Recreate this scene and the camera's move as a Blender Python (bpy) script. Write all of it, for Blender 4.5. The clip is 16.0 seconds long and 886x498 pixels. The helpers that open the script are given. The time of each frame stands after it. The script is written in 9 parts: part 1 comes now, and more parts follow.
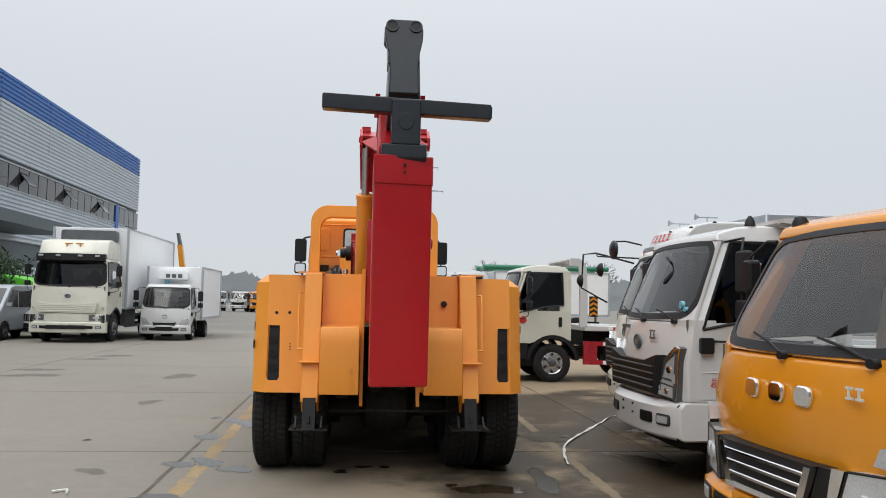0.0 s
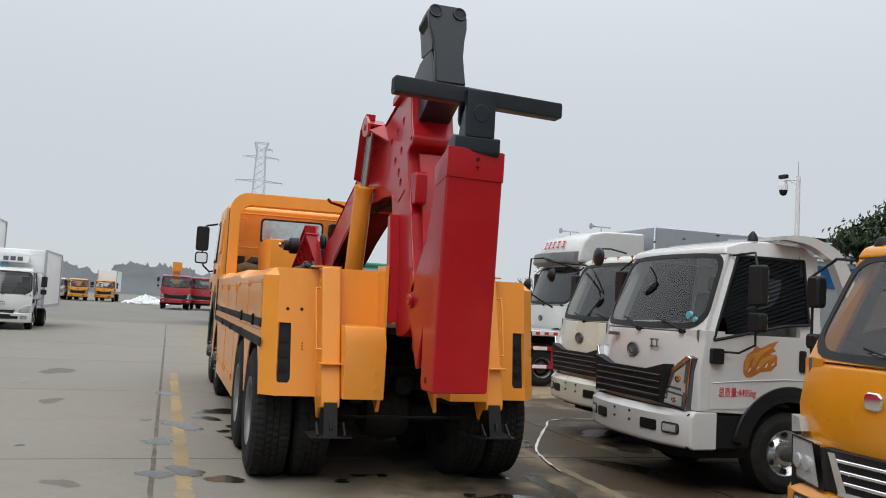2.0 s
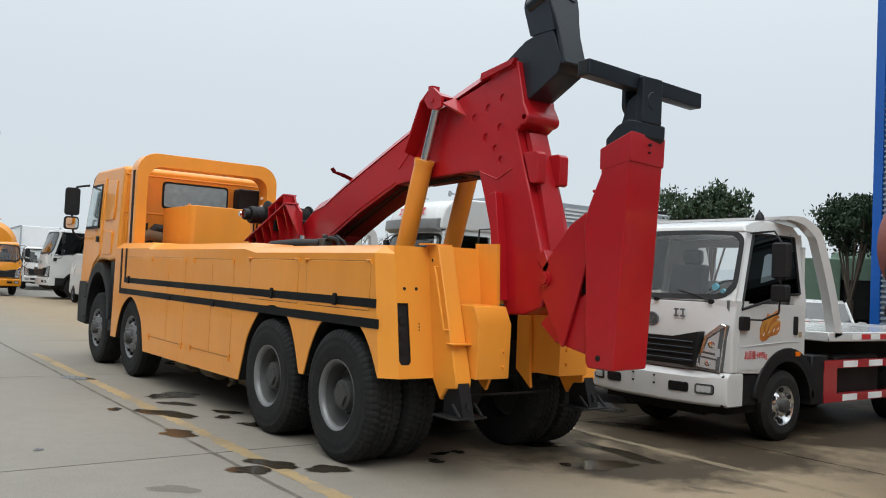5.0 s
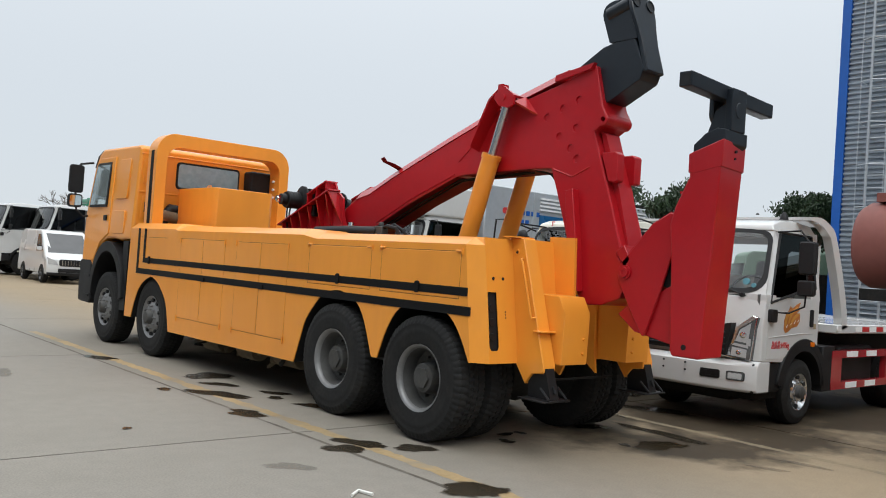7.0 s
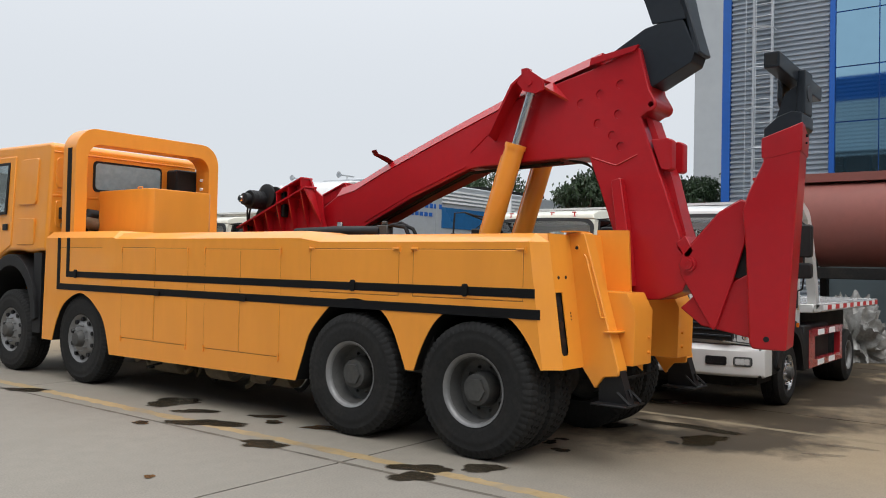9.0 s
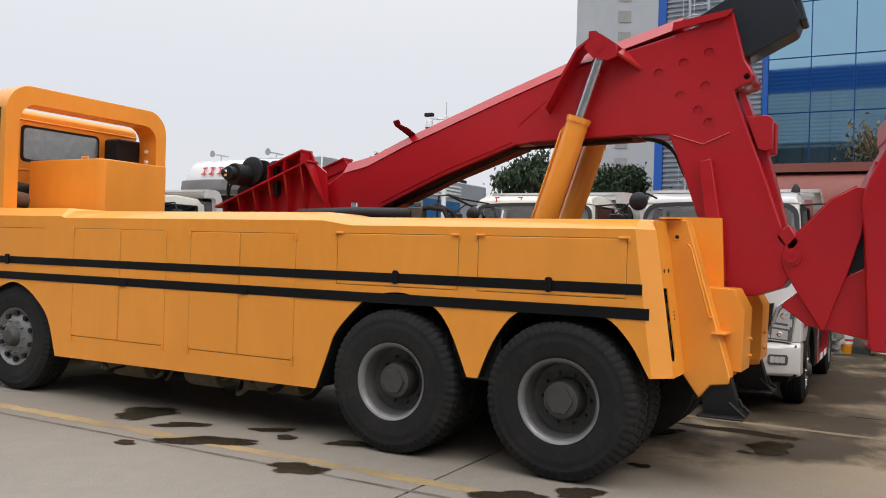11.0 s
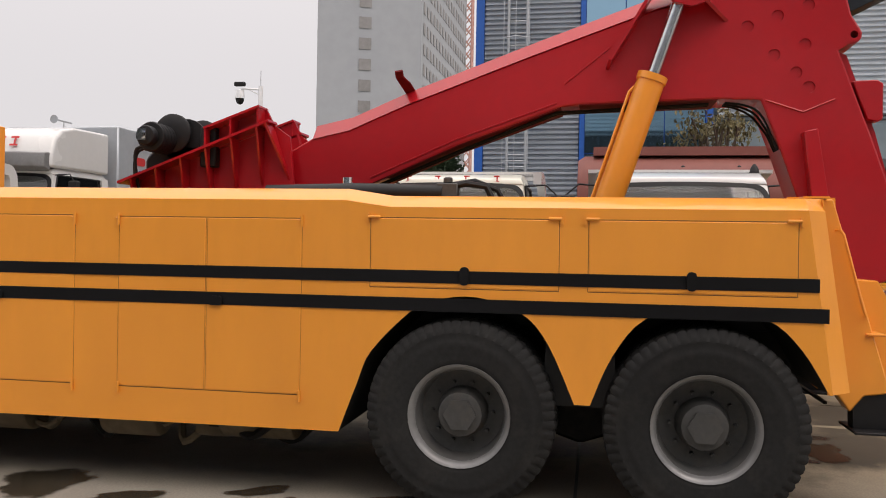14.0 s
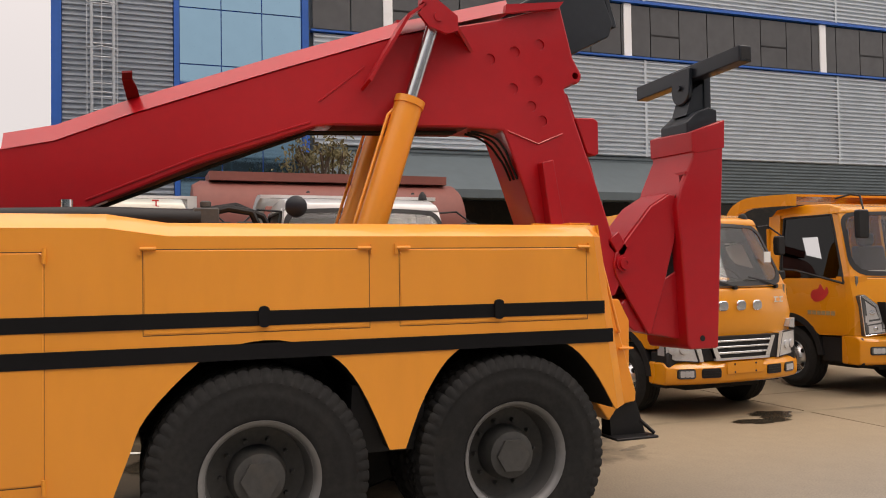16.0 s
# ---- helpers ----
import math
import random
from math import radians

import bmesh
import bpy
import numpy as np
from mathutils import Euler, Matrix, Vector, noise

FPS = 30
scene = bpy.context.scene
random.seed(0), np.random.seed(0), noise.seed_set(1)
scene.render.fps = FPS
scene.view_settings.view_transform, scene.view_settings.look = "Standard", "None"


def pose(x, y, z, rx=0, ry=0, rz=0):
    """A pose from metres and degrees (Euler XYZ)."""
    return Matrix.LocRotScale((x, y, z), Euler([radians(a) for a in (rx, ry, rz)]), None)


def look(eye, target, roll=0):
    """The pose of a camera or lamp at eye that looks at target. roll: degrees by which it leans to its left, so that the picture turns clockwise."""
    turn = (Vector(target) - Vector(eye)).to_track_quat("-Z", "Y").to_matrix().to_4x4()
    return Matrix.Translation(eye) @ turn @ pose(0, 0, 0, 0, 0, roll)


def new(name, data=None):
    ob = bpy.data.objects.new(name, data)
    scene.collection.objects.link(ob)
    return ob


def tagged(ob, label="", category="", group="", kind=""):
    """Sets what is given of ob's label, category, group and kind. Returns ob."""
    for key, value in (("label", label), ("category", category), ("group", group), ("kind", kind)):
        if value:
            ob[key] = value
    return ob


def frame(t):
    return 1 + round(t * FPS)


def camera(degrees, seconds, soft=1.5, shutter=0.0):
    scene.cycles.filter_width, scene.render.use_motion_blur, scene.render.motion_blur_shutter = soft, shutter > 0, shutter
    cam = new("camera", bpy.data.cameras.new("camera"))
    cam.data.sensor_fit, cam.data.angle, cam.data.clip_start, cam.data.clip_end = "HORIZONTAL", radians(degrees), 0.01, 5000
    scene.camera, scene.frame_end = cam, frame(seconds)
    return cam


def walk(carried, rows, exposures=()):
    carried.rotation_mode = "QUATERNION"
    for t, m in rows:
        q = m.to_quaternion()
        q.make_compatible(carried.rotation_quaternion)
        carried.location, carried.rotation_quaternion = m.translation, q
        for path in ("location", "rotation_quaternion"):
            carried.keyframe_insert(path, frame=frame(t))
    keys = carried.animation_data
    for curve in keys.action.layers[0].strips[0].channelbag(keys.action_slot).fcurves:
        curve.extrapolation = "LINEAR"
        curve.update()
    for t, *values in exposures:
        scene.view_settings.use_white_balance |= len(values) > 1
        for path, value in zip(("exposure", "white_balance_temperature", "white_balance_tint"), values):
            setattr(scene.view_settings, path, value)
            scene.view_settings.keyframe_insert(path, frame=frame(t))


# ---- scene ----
cam = camera(55.7, 16.0, 1.0)
PATH = [
    (0, (-0.387, -0.549, 1.585), (-0.179, 1.436, 1.711), 1.1),
    (0.5, (-0.705, -0.487, 1.606), (-0.417, 1.489, 1.73), 1.4),
    (1, (-0.988, -0.212, 1.568), (-0.599, 1.746, 1.691), 2.2),
    (1.5, (-1.492, -0.079, 1.553), (-0.998, 1.853, 1.696), 3.3),
    (2, (-2.005, 0.129, 1.554), (-1.392, 2.028, 1.69), 3.2),
    (2.5, (-2.562, 0.418, 1.555), (-1.875, 2.292, 1.684), 3.1),
    (3, (-3.065, 0.726, 1.564), (-2.254, 2.549, 1.703), 3.4),
    (3.5, (-3.449, 1.093, 1.569), (-2.561, 2.88, 1.703), 3.8),
    (4, (-3.901, 1.456, 1.559), (-2.88, 3.172, 1.667), 3.8),
    (6.3, (-5.68, 1.683, 1.541), (-4.395, 3.215, 1.609), 3.3),
    (6.5, (-5.796, 1.755, 1.535), (-4.503, 3.28, 1.605), 4.2),
    (7, (-6.018, 2.12, 1.534), (-4.695, 3.619, 1.576), 3.9),
    (7.5, (-6.266, 2.52, 1.526), (-4.832, 3.915, 1.551), 2.5),
    (8, (-6.43, 2.974, 1.507), (-4.909, 4.272, 1.552), 2.5),
    (8.5, (-6.547, 3.413, 1.511), (-4.977, 4.649, 1.6), 1.2),
    (9, (-6.74, 3.851, 1.533), (-5.153, 5.067, 1.574), 1.2),
    (9.2, (-6.772, 4.028, 1.508), (-5.187, 5.247, 1.527), 1.4),
    (11.3, (-6.672, 5.925, 1.53), (-4.882, 6.816, 1.547), 0.5),
    (11.5, (-6.657, 6.085, 1.531), (-4.844, 6.929, 1.547), -0.6),
    (12, (-6.477, 6.551, 1.517), (-4.617, 7.287, 1.521), -0.9),
    (12.5, (-6.37, 6.983, 1.511), (-4.469, 7.603, 1.56), 0.3),
    (13, (-6.283, 7.397, 1.528), (-4.373, 7.982, 1.615), 1.0),
    (13.5, (-6.085, 7.847, 1.523), (-4.167, 8.411, 1.582), 1.4),
    (14, (-5.954, 8.32, 1.514), (-3.987, 8.679, 1.507), 1.0),
    (14.5, (-5.779, 8.679, 1.543), (-3.781, 8.691, 1.634), 0.5),
    (15, (-5.656, 9.033, 1.56), (-3.703, 8.681, 1.81), -0.4),
    (15.5, (-5.59, 9.363, 1.562), (-3.683, 8.795, 1.762), -1.4),
    (16, (-5.389, 9.631, 1.545), (-3.511, 8.943, 1.601), -0.9),
]
walk(cam, [(t, look(eye, target, roll)) for t, eye, target, roll in PATH],
     ((0.0, -0.09, 6480, 10), (2.0, -0.17, 6400, 8), (4.0, -0.07, 6300, 6), (7.0, 0.0, 6350, 8), (8.5, 0.0, 6450, 9), (9.0, 0.02, 6500, 10), (11.5, 0.08, 6720, 14), (12.0, 0.09, 6800, 14), (12.5, 0.04, 6850, 16),
      (13.5, -0.03, 7050, 18), (14.0, 0.0, 7150, 18), (14.5, 0.22, 7200, 18), (15.0, -0.07, 7450, 20), (15.5, -0.04, 7550, 20), (16.0, 0.03, 7600, 20)))

# ---- sky and light: a bright overcast day ----
world = bpy.data.worlds.new("overcast_sky")
scene.world = world
world.use_nodes = True
wn, wl = world.node_tree.nodes, world.node_tree.links
wn.clear()
w_out = wn.new("ShaderNodeOutputWorld")
w_bg = wn.new("ShaderNodeBackground")
w_sky = wn.new("ShaderNodeTexSky")
w_sky.sky_type = "NISHITA"
w_sky.sun_disc = False
w_sky.sun_elevation, w_sky.sun_rotation = radians(52), radians(215)
w_mul = wn.new("ShaderNodeMixRGB")
w_mul.blend_type = "MULTIPLY"
w_mul.inputs[0].default_value = 1.0
w_mul.inputs[2].default_value = (0.10, 0.10, 0.10, 1)
w_tc = wn.new("ShaderNodeTexCoord")
w_sep = wn.new("ShaderNodeSeparateXYZ")
w_pow = wn.new("ShaderNodeMath")
w_pow.operation = "POWER"
w_pow.inputs[1].default_value = 2.6
w_max = wn.new("ShaderNodeMath")
w_max.operation = "MAXIMUM"
w_max.inputs[1].default_value = 0.0
w_ramp = wn.new("ShaderNodeMixRGB")
w_ramp.inputs[1].default_value = (0.71, 0.748, 0.792, 1)   # cloud near the horizon
w_ramp.inputs[2].default_value = (2.9, 2.95, 3.0, 1)   # cloud overhead
w_mix = wn.new("ShaderNodeMixRGB")
w_mix.inputs[0].default_value = 0.93
wl.new(w_tc.outputs["Generated"], w_sep.inputs[0])
wl.new(w_sep.outputs["Z"], w_max.inputs[0])
wl.new(w_max.outputs[0], w_pow.inputs[0])
wl.new(w_pow.outputs[0], w_ramp.inputs[0])
wl.new(w_sky.outputs[0], w_mul.inputs[1])
wl.new(w_mul.outputs[0], w_mix.inputs[1])
wl.new(w_ramp.outputs[0], w_mix.inputs[2])
wl.new(w_mix.outputs[0], w_bg.inputs[0])
w_bg.inputs[1].default_value = 1.0
wl.new(w_bg.outputs[0], w_out.inputs[0])

sun = new("sun", bpy.data.lights.new("sun", "SUN"))
sun.data.energy, sun.data.angle, sun.data.color = 0.9, radians(30), (1.0, 0.97, 0.92)
sun.matrix_world = look((-9, -12, 20), (0, 0, 0))


# ---- materials ----
def mat(name, base, rough=0.5, metal=0.0, var=0.12, scale=6.0, bump=0.05, coat=0.0, dirt=None, dirt_amount=0.0,
        stretch=(1, 1, 1), rough_var=0.1, island=0.0, spec=0.5, wave=0.0):
    """A procedural surface: a base colour that varies at two scales, wear or dirt with its own shape, and fine relief."""
    m = bpy.data.materials.new(name)
    m.use_nodes = True
    n, l = m.node_tree.nodes, m.node_tree.links
    bsdf = n["Principled BSDF"]
    bsdf.inputs["Metallic"].default_value = metal
    bsdf.inputs["Coat Weight"].default_value = coat
    bsdf.inputs["Coat Roughness"].default_value = 0.08
    bsdf.inputs["Specular IOR Level"].default_value = spec
    tc = n.new("ShaderNodeTexCoord")
    mp = n.new("ShaderNodeMapping")
    mp.inputs["Scale"].default_value = stretch
    l.new(tc.outputs["Object"], mp.inputs[0])
    big, fine = n.new("ShaderNodeTexNoise"), n.new("ShaderNodeTexNoise")
    big.inputs["Scale"].default_value, fine.inputs["Scale"].default_value = scale * 0.16, scale * 4
    big.inputs["Detail"].default_value, fine.inputs["Detail"].default_value = 5, 4
    for t in (big, fine):
        l.new(mp.outputs[0], t.inputs["Vector"])
    ramp = n.new("ShaderNodeMapRange")
    ramp.inputs[1].default_value, ramp.inputs[2].default_value = 0.3, 0.7
    ramp.inputs[3].default_value, ramp.inputs[4].default_value = 1 - var, 1 + var
    l.new(big.outputs["Fac"], ramp.inputs[0])
    ramp2 = n.new("ShaderNodeMapRange")
    ramp2.inputs[1].default_value, ramp2.inputs[2].default_value = 0.3, 0.7
    ramp2.inputs[3].default_value, ramp2.inputs[4].default_value = 1 - var * 0.5, 1 + var * 0.5
    l.new(fine.outputs["Fac"], ramp2.inputs[0])
    mul = n.new("ShaderNodeMath")
    mul.operation = "MULTIPLY"
    l.new(ramp.outputs[0], mul.inputs[0])
    l.new(ramp2.outputs[0], mul.inputs[1])
    hsv = n.new("ShaderNodeHueSaturation")
    hsv.inputs["Color"].default_value = (*base, 1)
    l.new(mul.outputs[0], hsv.inputs["Value"])
    col = hsv.outputs[0]
    if island:
        ob = n.new("ShaderNodeObjectInfo")
        im = n.new("ShaderNodeMapRange")
        im.inputs[3].default_value, im.inputs[4].default_value = 1 - island, 1 + island
        l.new(ob.outputs["Random"], im.inputs[0])
        h2 = n.new("ShaderNodeHueSaturation")
        l.new(im.outputs[0], h2.inputs["Value"])
        l.new(col, h2.inputs["Color"])
        col = h2.outputs[0]
    if dirt:
        stain = n.new("ShaderNodeTexNoise")
        stain.inputs["Scale"].default_value, stain.inputs["Detail"].default_value = scale * 0.5, 8
        stain.inputs["Roughness"].default_value = 0.65
        l.new(mp.outputs[0], stain.inputs["Vector"])
        cut = n.new("ShaderNodeMapRange")
        cut.inputs[1].default_value, cut.inputs[2].default_value = 0.5, 0.72
        cut.inputs[4].default_value = dirt_amount
        l.new(stain.outputs["Fac"], cut.inputs[0])
        mix = n.new("ShaderNodeMixRGB")
        mix.inputs[2].default_value = (*dirt, 1)
        l.new(cut.outputs[0], mix.inputs[0])
        l.new(col, mix.inputs[1])
        col = mix.outputs[0]
    l.new(col, bsdf.inputs["Base Color"])
    rr = n.new("ShaderNodeMapRange")
    rr.inputs[1].default_value, rr.inputs[2].default_value = 0.3, 0.7
    rr.inputs[3].default_value, rr.inputs[4].default_value = max(0.02, rough - rough_var), min(1, rough + rough_var)
    l.new(big.outputs["Fac"], rr.inputs[0])
    l.new(rr.outputs[0], bsdf.inputs["Roughness"])
    if bump:
        b = n.new("ShaderNodeBump")
        b.inputs["Strength"].default_value, b.inputs["Distance"].default_value = bump, 0.01
        l.new(fine.outputs["Fac"], b.inputs["Height"])
        l.new(b.outputs[0], bsdf.inputs["Normal"])
        if wave:   # slight buckling of sheet metal
            roll, wb = n.new("ShaderNodeTexNoise"), n.new("ShaderNodeBump")
            roll.inputs["Scale"].default_value, roll.inputs["Detail"].default_value = 1.7, 1.5
            l.new(tc.outputs["Object"], roll.inputs["Vector"])
            wb.inputs["Strength"].default_value, wb.inputs["Distance"].default_value = wave, 0.05
            l.new(roll.outputs["Fac"], wb.inputs["Height"])
            l.new(b.outputs[0], wb.inputs["Normal"])
            l.new(wb.outputs[0], bsdf.inputs["Normal"])
            l.new(wb.outputs[0], bsdf.inputs["Coat Normal"])
    return m


def glass(name, tint=(0.74, 0.77, 0.76), rough=0.0, ior=1.7):
    """Tinted pane: clear body with a mirror gloss that grows at grazing angles."""
    m = bpy.data.materials.new(name)
    m.use_nodes = True
    n, l = m.node_tree.nodes, m.node_tree.links
    n.clear()
    out, mix = n.new("ShaderNodeOutputMaterial"), n.new("ShaderNodeMixShader")
    clear, gloss, fres = n.new("ShaderNodeBsdfTransparent"), n.new("ShaderNodeBsdfGlossy"), n.new("ShaderNodeFresnel")
    clear.inputs[0].default_value = (*tint, 1)
    gloss.inputs["Roughness"].default_value = rough
    fres.inputs[0].default_value = ior
    l.new(fres.outputs[0], mix.inputs[0])
    l.new(clear.outputs[0], mix.inputs[1])
    l.new(gloss.outputs[0], mix.inputs[2])
    l.new(mix.outputs[0], out.inputs[0])
    return m


